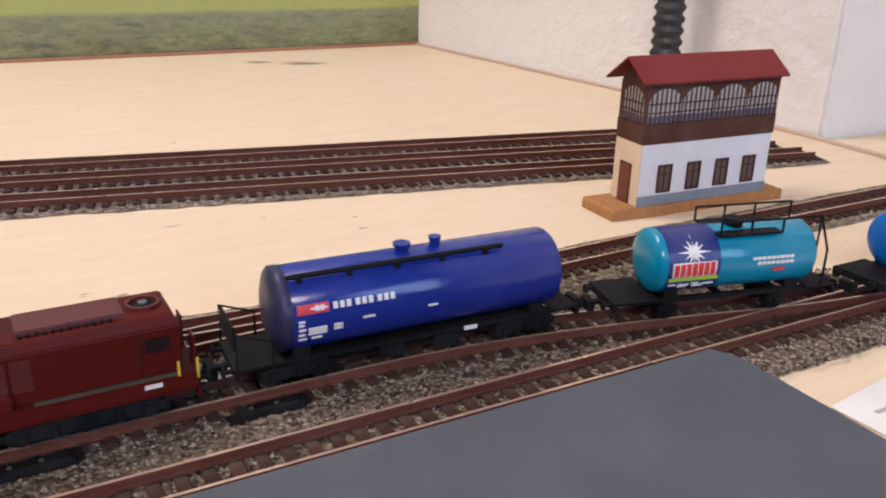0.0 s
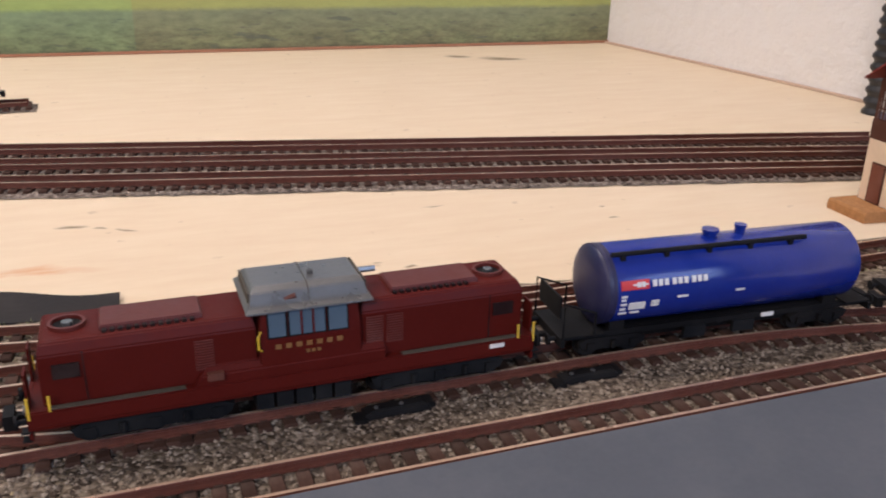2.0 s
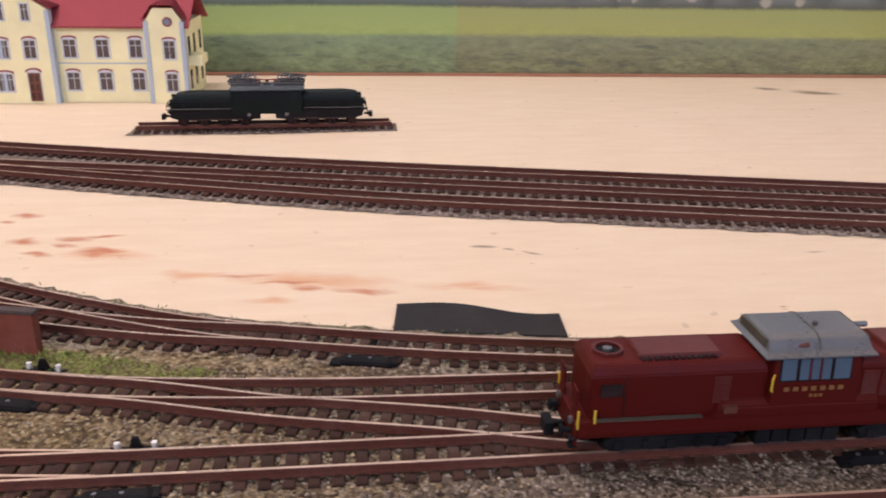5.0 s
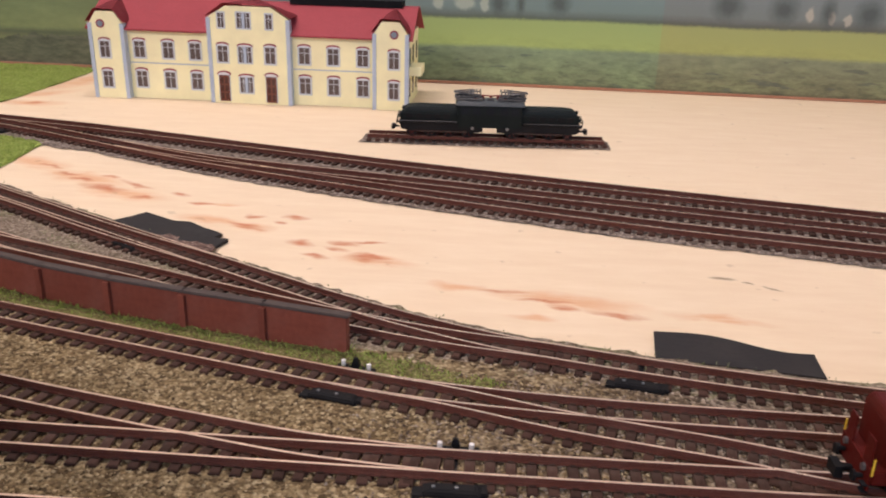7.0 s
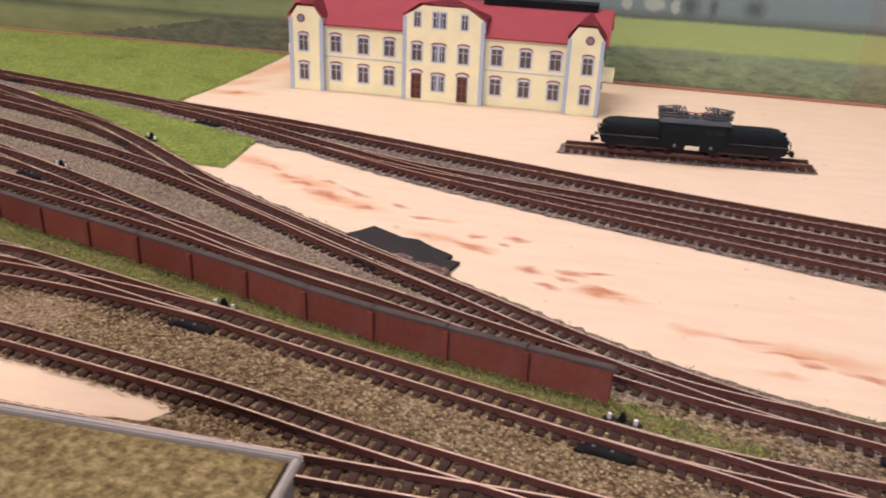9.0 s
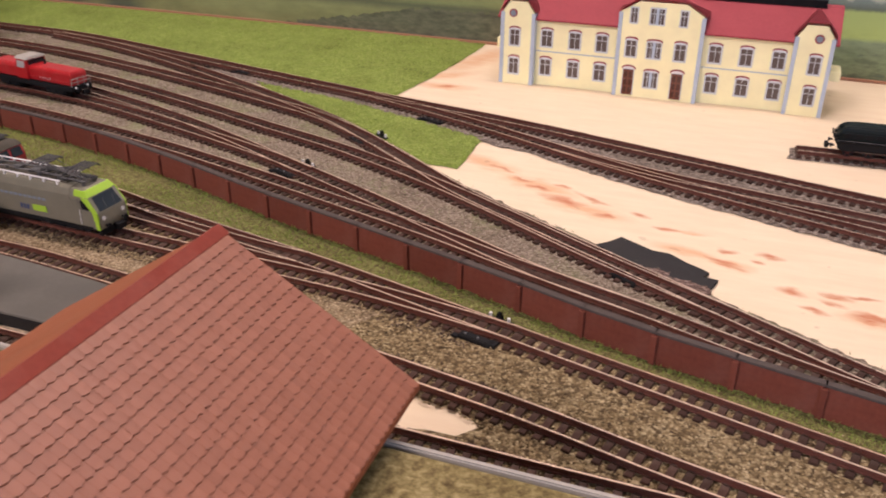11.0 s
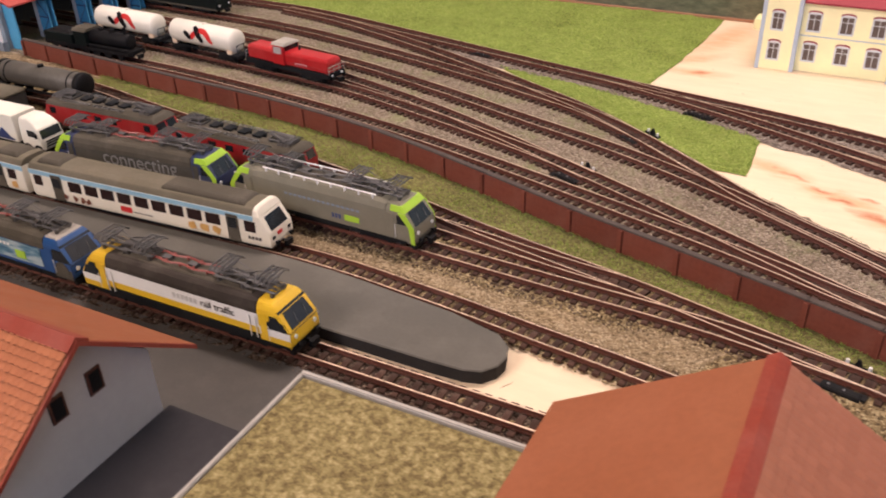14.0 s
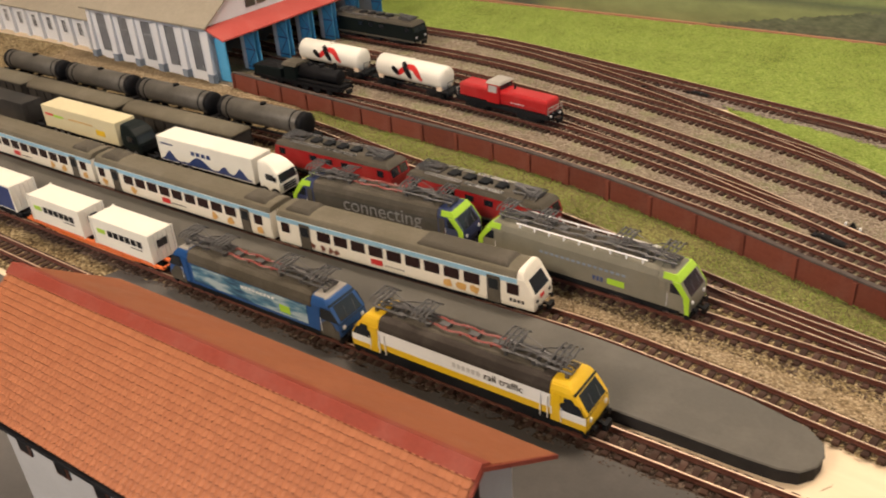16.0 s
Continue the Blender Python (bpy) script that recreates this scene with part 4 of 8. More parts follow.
fibres("verge_straw", VERGE, 6000, 0.0018, 0.001, "dry straw fibres below the wall", 0.7, dry_grass)
fibres("weed_fibre", YARD, 9000, 0.0013, 0.0012, "thin grey-green weeds among the yard ballast", 0.80, moss_fibre)
NEAR = [(0.3, 0.12), (0.3, 0.15), (0.17, 0.175), (0.1, 0.19), (0.0, 0.189), (-0.1, 0.206), (-0.25, 0.228), (-0.25, 0.122)]
grains("front_stone", NEAR, 30000, 0.00062, 0.0013, grey_stone, "grey and brown ballast stones by the nearest tracks", "ballast stones", lambda x, y: min(1.0, max(0.0, (x + 0.21) / 0.14)))
STRAW = [(-0.06, 0.125), (-0.06, 0.20), (-0.15, 0.214), (-0.25, 0.227), (-0.42, 0.266), (-0.6, 0.25), (-0.6, 0.23)] + sub("coach_line", -0.58, -0.345, -0.01) + [(-0.335, 0.18), (-0.34, 0.125)]
grains("straw_stone", STRAW, 24000, 0.00062, 0.0013, sand_stone, "straw-coloured ballast stones beside the coach track", "ballast stones", lambda x, y: min(1.0, max(0.0, (-0.07 - x) / 0.14)))
TAN = sub("coach_line", -0.70, -0.40, 0.0085) + [(-0.40, 0.240), (-0.43, 0.2435)] + sub("goods_line", -0.44, -0.70, -0.0150)
cover("tan_ballast", TAN, 0.0019, 0.0003, tan_ballast, 0.003, "pale tan sandy ballast between two tracks", "ballast", 11.0)
grains("tan_stone", TAN, 3500, 0.0006, 0.0016, tan_stone, "pale tan stones between two tracks", "ballast stones")
EDGES = sub("goods_line", -0.36, -0.72, -0.0155) + sub("goods_line", -0.72, -0.36, 0.0085)
grains("track_edge_stone", EDGES, 5000, 0.0006, 0.0014, dark_stone, "dark brown stones along the goods track", "ballast stones")
EDGES = sub("coach_line", -0.33, -0.72, -0.0070) + sub("coach_line", -0.72, -0.33, 0.0105)
grains("track_edge_stone", EDGES, 5000, 0.0006, 0.0014, dark_stone, "dark brown stones along the coach track", "ballast stones")
SHED_SIDE = sub("train_line", -1.22, -0.875, 0.0075) + [(-0.875, 0.376), (-0.92, 0.381), (-1.0, 0.389), (-1.22, 0.402)]
cover("shed_side_ground", SHED_SIDE, 0.0019, 0.0003, tan_ballast, 0.004, "pale tan sandy ground beside the engine shed", "ground cover", 13.0)
SHOULDER = [(0.3, 0.192), (0.1, 0.189), (0.0, 0.187), (-0.1, 0.205), (-0.3, 0.262), (-0.5, 0.33), (-0.62, 0.38), (-0.6, 0.47), (-0.45, 0.40), (-0.3, 0.316), (-0.2, 0.262), (-0.1, 0.231), (0.0, 0.218), (0.3, 0.214)]
grains("yard_stone", SHOULDER, 14000, 0.0006, 0.0012, mossy_stone, "grey-brown ballast stones between the yard tracks", "ballast stones", lambda x, y: 1.0 if inside(x, y + 0.003, YARD) else 0.0)
grains("station_stone", BACK, 9000, 0.0006, 0.0010, pale_stone, "grey ballast stones round the station tracks", "ballast stones")


# ---- tracks ----
def sleeper_mesh():
    bm = bmesh.new()
    stack(bm, [(0.0084, 0.0, -0.00145, 0.00145), (0.0084, 0.0012, -0.00145, 0.00145), (0.0081, 0.0015, -0.0012, 0.0012)])
    for s in (-1, 1):
        box(bm, -0.0008, 0.0008, s * GAUGE / 2 - 0.0012, s * GAUGE / 2 + 0.0012, 0.0015, 0.0019)
    me = bpy.data.meshes.new("sleeper")
    bm.to_mesh(me)
    bm.free()
    me.materials.append(tie)
    return me


SLEEPER = sleeper_mesh()
RAIL_PROFILE = [(-0.0008, 0.0), (0.0008, 0.0), (0.0008, 0.0004), (0.0003, 0.0006), (0.0003, 0.0015), (0.0005, 0.0017), (0.0005, 0.0021), (0.0004, 0.0023), (-0.0004, 0.0023), (-0.0005, 0.0021), (-0.0005, 0.0017), (-0.0003, 0.0015), (-0.0003, 0.0006), (-0.0008, 0.0004)]


def rail_mesh(path, normals, off):
    bm = bmesh.new()
    rings = []
    for p, nrm in zip(path, normals):
        rings.append([bm.verts.new((p.x + nrm.x * (off + a), p.y + nrm.y * (off + a), RAIL - 0.0023 + b)) for a, b in RAIL_PROFILE])
    n = len(RAIL_PROFILE)
    for a, b in zip(rings, rings[1:]):
        for i in range(n):
            f = bm.faces.new((a[i], a[(i + 1) % n], b[(i + 1) % n], b[i]))
            f.material_index = 1 if i == 7 else 0
    bm.faces.new(rings[0][::-1])
    bm.faces.new(rings[-1])
    return bm


TRACK_WORDS = dict(front="next to the grey board", platform_line="beside the grey platform", coach_line="under the cream railcar", train_line="that curves through the points", black_tank_line="under the black tank wagons", crossover_line="joining two yard lines", goods_line="under the silver locomotive",
                   loco_line="under the red locomotives", ladder_line="that climbs across the yard", wall_line="along the top of the brick wall", tanker_line="under the white tank wagons", yard_line="in the yard before the shed", middle_line="in the middle of the yard",
                   outer_line="in the outer yard", back_line="before the yellow station", station_line="in the middle of the station", loop_line="beside the bare plywood strip", stub_line="behind the orange roof", display_line="short display piece under the crocodile locomotive")


def build_track(key, lift):
    t = thing("track", Matrix(), "rust-brown model railway track " + TRACK_WORDS[key], "railway track", "tracks of the layout")
    path = PATHS[key]
    nrm = side_normals(path)
    for s in (-1, 1):
        r = part("rail", rail_mesh(path, nrm, s * GAUGE / 2), [rust, steel], t, "rust-brown rail with a bright worn top")
        r.location.z = lift * 0.5
    ties = smooth_path(LINES[key], PITCH)
    for i, (p, q) in enumerate(zip(ties, side_normals(ties))):
        o = new("sleeper", SLEEPER)
        o.parent = t
        o.matrix_local = pose(p.x, p.y, BED - 0.0004 + lift, 0, 0, math.degrees(math.atan2(q.y, q.x)) - 90 + random.uniform(-1.2, 1.2))
    return t


# ---- rolling stock ----
def bogie(parent, x, axles, base, r=0.0031, w=0.0062, material=None):
    """A bogie with side frames, springs, axle boxes and a wheelset on each axle; rail tops are at z = 0."""
    m = material or soot
    bm = bmesh.new()
    half = base * (axles - 1) / 2
    for s in (-1, 1):
        y = s * w
        prof = [(-half - 0.0032, 0.0042), (-half - 0.0024, 0.0026), (-half + 0.0012, 0.0022), (half - 0.0012, 0.0022), (half + 0.0024, 0.0026), (half + 0.0032, 0.0042), (half + 0.001, 0.0052), (-half - 0.001, 0.0052)]
        loft(bm, [[(x + a, y + d, z) for a, z in prof] for d in (-0.0006, 0.0006)])
        for k in range(axles):
            ax = x - half + k * base
            box(bm, ax - 0.0011, ax + 0.0011, y + s * 0.0006 - 0.0005, y + s * 0.0006 + 0.0005, 0.0022, 0.0042)
        for k in range(axles - 1):
            ax = x - half + (k + 0.5) * base
            cyl(bm, (ax, y + s * 0.0009, 0.0025), "z", 0.0007, 0.002, 8)
    box(bm, x - 0.0018, x + 0.0018, -w, w, 0.003, 0.0058)
    b = part("bogie", bm, m, parent, "grey-black bogie frame")
    for k in range(axles):
        ax = x - half + k * base
        bm = bmesh.new()
        for s in (-1, 1):
            cyl(bm, (ax, s * 0.0037 if s > 0 else -0.0051, r), "y", r, 0.0014, 16)
            cyl(bm, (ax, s * 0.0033 if s > 0 else -0.0037, r), "y", r + 0.0006, 0.0004, 16)
        cyl(bm, (ax, -0.005, r), "y", 0.0007, 0.01, 8)
        part("wheelset", bm, black, b)
    return b


def couplers(parent, x0, x1, z=0.0052, buffers=True):
    for x, s in ((x0, -1), (x1, 1)):
        bm = bmesh.new()
        box(bm, min(x, x + s * 0.0045), max(x, x + s * 0.0045), -0.0007, 0.0007, z - 0.0012, z - 0.0002)
        box(bm, min(x + s * 0.0028, x + s * 0.0048), max(x + s * 0.0028, x + s * 0.0048), -0.0024, 0.0024, z - 0.0022, z + 0.0006)
        part("coupler", bm, black, parent)
        if buffers:
            for y in (-0.0055, 0.0055):
                bm = bmesh.new()
                cyl(bm, (x, y, z + 0.0008), "x", 0.0006, s * 0.0022, 8)
                cyl(bm, (x + s * 0.0018, y, z + 0.0008), "x", 0.0013, s * 0.0006, 12)
                part("buffer", bm, black, parent)


def pantograph(parent, x, z, s=1, up=0.0066):
    """A folded half pantograph on insulators, with its arms, springs and two collector strips."""
    bm = bmesh.new()
    tube(bm, [(x - 0.0078, -0.0034, z + 0.002), (x + 0.0078, -0.0034, z + 0.002), (x + 0.0078, 0.0034, z + 0.002), (x - 0.0078, 0.0034, z + 0.002), (x - 0.0078, -0.0034, z + 0.002)], 0.0006)
    p = part("pantograph", bm, metal, parent, "dark metal folded pantograph")
    for a in (-0.006, 0.006):
        for y in (-0.0034, 0.0034):
            part("insulator", cyl(bmesh.new(), (x + a, y, z), "z", 0.0010, 0.0020, 8), metal, p)
    for a in (-0.003, 0.003):
        part("cross_tube", tube(bmesh.new(), [(x + a, -0.0042, z + 0.0021), (x + a, 0.0042, z + 0.0021)], 0.0006), metal, p)
    for y in (-1, 1):
        part("arm", tube(bmesh.new(), [(x - s * 0.007, y * 0.0012, z + 0.0022), (x + s * 0.0085, y * 0.0016, z + 0.0046), (x - s * 0.004, y * 0.0036, z + up)], 0.00055), metal, p)
        part("spring", tube(bmesh.new(), [(x - s * 0.004, y * 0.0016, z + 0.0024), (x + s * 0.0078, y * 0.0006, z + 0.0050)], 0.00042), metal, p)
    for d in (-0.0042, -0.002, 0.0002, 0.0024):
        u = x - s * (0.003 - d)
        part("collector", tube(bmesh.new(), [(u, -0.0068, z + up - 0.0014), (u, -0.0050, z + up), (u, 0.0050, z + up), (u, 0.0068, z + up - 0.0014)], 0.00045), metal, p)
    part("strip_frame", tube(bmesh.new(), [(x - s * 0.0075, 0.0, z + up - 0.0006), (x, 0.0012, z + up - 0.0004), (x - s * 0.0005, -0.0030, z + up - 0.0004)], 0.0004), metal, p)
    return p


def plate(name, parent, x0, x1, y, z0, z1, material, label="", t=0.0002):
    return part(name, bx(x0, x1, y - t, y + t, z0, z1), material, parent, label)


def bars(parent, name, x0, x1, y, z, h, n, material, gap=0.35):
    """Lettering that stays a row of plain bars."""
    step = (x1 - x0) / n
    bm = bmesh.new()
    for i in range(n):
        box(bm, x0 + i * step, x0 + (i + 1 - gap) * step, y - 0.0001, y + 0.0001, z, z + h)
    return part(name, bm, material, parent, "plain bars in place of lettering")


def diesel_loco(m):
    t = thing("diesel_locomotive", m, "dull brown-red diesel locomotive with a silver-grey cab roof", "locomotive", "standing rolling stock")
    part("underframe", stack(bmesh.new(), [(0.0088, 0.0054, -0.0492, 0.0492), (0.0092, 0.0062, -0.0495, 0.0495), (0.0092, 0.0092, -0.0495, 0.0495)]), brown_red, t, "brown-red frame with a narrow walkway", 0.0003)
    for x0, x1, name in ((-0.047, -0.0088, "rear_hood"), (0.0118, 0.047, "front_hood")):
        bm = stack(bmesh.new(), [(0.0074, 0.0092, x0, x1), (0.0076, 0.0185, x0, x1), (0.0066, 0.0203, x0 + 0.0006, x1 - 0.0006), (0.0060, 0.0206, x0 + 0.001, x1 - 0.001)])
        h = part(name, bm, brown_red, t, "", 0.0004)
        c0, c1 = (x0 + 0.0105, x0 + 0.029) if x0 < 0 else (x1 - 0.0285, x1 - 0.009)
        part("roof_hatch", stack(bmesh.new(), [(0.0047, 0.0203, c0, c1), (0.0044, 0.0215, c0 + 0.0004, c1 - 0.0004)]), brown_top, h, "", 0.0002)
        each("hinge", [(c0 + 0.0006 + k * 0.0014, c0 + 0.0014 + k * 0.0014, -0.0056, -0.0045, 0.0205, 0.0211) for k in range(int((c1 - c0 - 0.0016) / 0.0014))], grille, h)
        fx = x0 + 0.0052 if x0 < 0 else x1 - 0.0052
        bm = bmesh.new()
        n = 20
        loft(bm, [[(fx + r * math.cos(6.2832 * i / n), r * math.sin(6.2832 * i / n), z) for i in range(n)] for r, z in ((0.0033, 0.0204), (0.0033, 0.0213), (0.0027, 0.0213), (0.0027, 0.0205))])
        f = part("fan_ring", bm, brown_top, h)
        bm = cyl(bmesh.new(), (fx, 0, 0.0205), "z", 0.0026, 0.0002, 18)
        part("fan_opening", bm, black, f)
        part("fan_hub", cyl(bmesh.new(), (fx, 0, 0.0206), "z", 0.0010, 0.0007, 12), silver, f, "pale fan hub")
        wx = x0 + 0.0022 if x0 < 0 else x1 - 0.0068
        for s in (-1, 1):
            plate("side_vent", h, wx, wx + 0.0046, s * 0.0077, 0.0142, 0.0168, grille, "dark side vent")
            gx = (x1 - 0.0115, x1 - 0.006) if x0 < 0 else (x0 + 0.001, x0 + 0.0052)
            for g0 in ((gx[0], gx[1]) if x0 > 0 else (gx[0],)):
                bm = bmesh.new()
                for i in range(12):
                    box(bm, g0, g0 + 0.0035, s * 0.0076 - 0.00018, s * 0.0076 + 0.00018, 0.0118 + i * 0.0005, 0.01205 + i * 0.0005)
                part("louvre", bm, louvre_red, h)
            part("panel_seam", bx(wx + (0.0052 if x0 < 0 else -0.0008), wx + (0.0054 if x0 < 0 else -0.0006), s * 0.00755 - 0.0001, s * 0.00755 + 0.0001, 0.0095, 0.0186), grille, h)
    part("side_box", stack(bmesh.new(), [(0.0091, 0.0090, -0.021, 0.0165), (0.0091, 0.0112, -0.0195, 0.0165), (0.0078, 0.0125, -0.018, 0.0165)]), brown_red, t, "", 0.0003)
    cab = part("cab", stack(bmesh.new(), [(0.0089, 0.0090, -0.0085, 0.0115), (0.0089, 0.0163, -0.0085, 0.0115), (0.0083, 0.0224, -0.0078, 0.0108)]), brown_red, t, "", 0.0003)
    for s in (-1, 1):
        for a, b in ((-0.0066, -0.0034), (-0.0026, 0.0042), (0.005, 0.0086)):
            bm = loft(bmesh.new(), [[(x, s * (0.0090 - 0.0006 * (z - 0.0163) / 0.0061 + d), z) for x, z in ((a, 0.0168), (b, 0.0168), (b, 0.0213), (a, 0.0213))] for d in (-0.0004, 0.0002)])
            pane = part("cab_window", bm, reflection_glass, cab, "side window with a pale blue reflection in its colour")
            for x in [a + (b - a) * k / 3 for k in (1, 2)] if b - a > 0.005 else []:
                part("glazing_bar", loft(bmesh.new(), [[(x + e, s * (0.0090 - 0.0006 * (z - 0.0163) / 0.0061 + d), z) for e, z in ((-0.0002, 0.0168), (0.0002, 0.0168), (0.0002, 0.0213), (-0.0002, 0.0213))] for d in (0.0001, 0.0004)]), brown_red, pane)
            part("window_surround", loft(bmesh.new(), [[(x, s * (0.0090 - 0.0006 * (z - 0.0163) / 0.0061 + d), z) for x, z in ((a - 0.0003, 0.0165), (b + 0.0003, 0.0165), (b + 0.0003, 0.0216), (a - 0.0003, 0.0216))] for d in (-0.0004, 0.0001)]), black, cab, "dark window surround")
        bars(cab, "lettering", -0.0055, 0.0085, s * 0.0090, 0.0143, 0.0009, 7, brass, 0.45)
        bars(cab, "lettering", 0.0004, 0.0036, s * 0.0090, 0.0129, 0.0006, 3, brass)
        bm = tube(bmesh.new(), [(-0.0082, s * 0.0092, 0.0145), (-0.0088, s * 0.0098, 0.0152), (-0.0088, s * 0.0098, 0.0175), (-0.0082, s * 0.0092, 0.0182)], 0.00025)
        part("handrail", bm, yellow_line, cab, "yellow handrail")
    for x, d in ((-0.0085, -1), (0.0115, 1)):
        for y in (-0.0042, 0.0042):
            bm = loft(bmesh.new(), [[(x - d * 0.0007 * (z - 0.0163) / 0.0061 + e, y + w, z) for w, z in ((-0.003, 0.0205), (0.003, 0.0205), (0.003, 0.0219), (-0.003, 0.0219))] for e in (-0.0002, 0.0002)])
            part("end_window", bm, dark_glass, cab)
    # the roof: a flat crown, bright sloping flanks and a thin flared rim all round
    bm = stack(bmesh.new(), [(0.0096, 0.0216, -0.0106, 0.0138), (0.0098, 0.0219, -0.0108, 0.0140), (0.0084, 0.0226, -0.0100, 0.0132), (0.0081, 0.0229, -0.0098, 0.0130), (0.0067, 0.0247, -0.0094, 0.0126), (0.0050, 0.0254, -0.0086, 0.0118)])
    roof = part("cab_roof", bm, silver, t, "silver-grey flared cab roof", 0.0002)
    part("roof_seam", stack(bmesh.new(), [(0.0082, 0.0229, 0.0014, 0.0016), (0.0069, 0.02475, 0.0014, 0.0016), (0.0052, 0.0255, 0.0014, 0.0016)]), roof_grey, roof)
    each("roof_lip", [(x, x + 0.0004, -0.0064, 0.0064, 0.0226, 0.0247) for x in (-0.0099, 0.0127)], roof_grey, roof, "dark roof end plate")
    part("roof_bolt", cyl(bmesh.new(), (0.0030, -0.0016, 0.0253), "z", 0.0006, 0.0008, 8), metal, roof)
    part("whistle", tube(bmesh.new(), [(0.0126, 0.002, 0.0235), (0.0172, 0.002, 0.0235)], 0.0006, 6), silver, roof, "small silver whistle")
    part("horn", tube(bmesh.new(), [(-0.004, -0.0072, 0.0230), (-0.001, -0.0076, 0.0238)], 0.0005, 6), rust, roof)
    for s in (-1, 1):
        for x0, x1 in ((-0.046, -0.0225), (0.02, 0.0455)):
            plate("walkway", t, x0, x1, s * 0.0083, 0.0092, 0.00932, roof_grey, "dusty grey walkway", 0.0007)
        plate("number_plate", t, 0.0392, 0.0425, s * 0.0093, 0.0078, 0.0086, white, "small white plate")
        plate("tool_box", t, -0.0185, -0.0155, s * 0.0092, 0.0103, 0.0117, rust, "small brown box", 0.0006)
    for x, s in ((-0.0495, -1), (0.0495, 1)):
        bm = bmesh.new()
        box(bm, min(x - s * 0.0002, x + s * 0.0004), max(x - s * 0.0002, x + s * 0.0004), -0.0085, 0.0085, 0.0035, 0.0092)
        box(bm, min(x - s * 0.0002, x + s * 0.0002), max(x - s * 0.0002, x + s * 0.0002), -0.0072, -0.0035, 0.0092, 0.0155)
        box(bm, min(x - s * 0.0002, x + s * 0.0002), max(x - s * 0.0002, x + s * 0.0002), 0.0035, 0.0072, 0.0092, 0.0155)
        e = part("end_plate", bm, brown_red, t)
        for y in (-0.0088, 0.0088):
            for dx in (0.0, -s * 0.0036):
                part("handrail", tube(bmesh.new(), [(x + dx, y, 0.0078), (x + dx, y, 0.0118)], 0.00028), yellow_line, e, "yellow handrail")
        bm = bmesh.new()
        for z in (0.0036, 0.0052):
            for y in (-0.0088, 0.0066):
                box(bm, min(x, x + s * 0.0016), max(x, x + s * 0.0016), y, y + 0.0022, z, z + 0.0003)
        part("step", bm, soot, e)
        for y in (-0.0055, 0.0055):
            part("lamp", cyl(bmesh.new(), (x + s * 0.0003, y, 0.0082), "x", 0.0009, s * 0.0008, 10), silver, e)
    for x in (-0.0285, 0.0285):
        bogie(t, x, 3, 0.0115, 0.0031, 0.0074)
    bm = bmesh.new()
    for i in range(5):
        box(bm, -0.0095 + i * 0.0039, -0.0062 + i * 0.0039, -0.0078, 0.0078, 0.0018 + 0.0002 * (i % 2), 0.0056)
    part("fuel_tank", bm, soot, t)
    couplers(t, -0.05, 0.05)
    return t


def railing(parent, x, y0, y1, z, h, posts=3, material=None):
    bar = part("end_railing", tube(bmesh.new(), [(x, y0, z), (x, y0, z + h), (x, y1, z + h), (x, y1, z)], 0.00028), material or black, parent)
    part("middle_bar", tube(bmesh.new(), [(x, y0, z + h / 2), (x, y1, z + h / 2)], 0.00025), material or black, bar)
    for i in range(1, posts - 1):
        y = y0 + (y1 - y0) * i / (posts - 1)
        part("railing_post", tube(bmesh.new(), [(x, y, z), (x, y, z + h)], 0.00028), material or black, bar)
    return bar


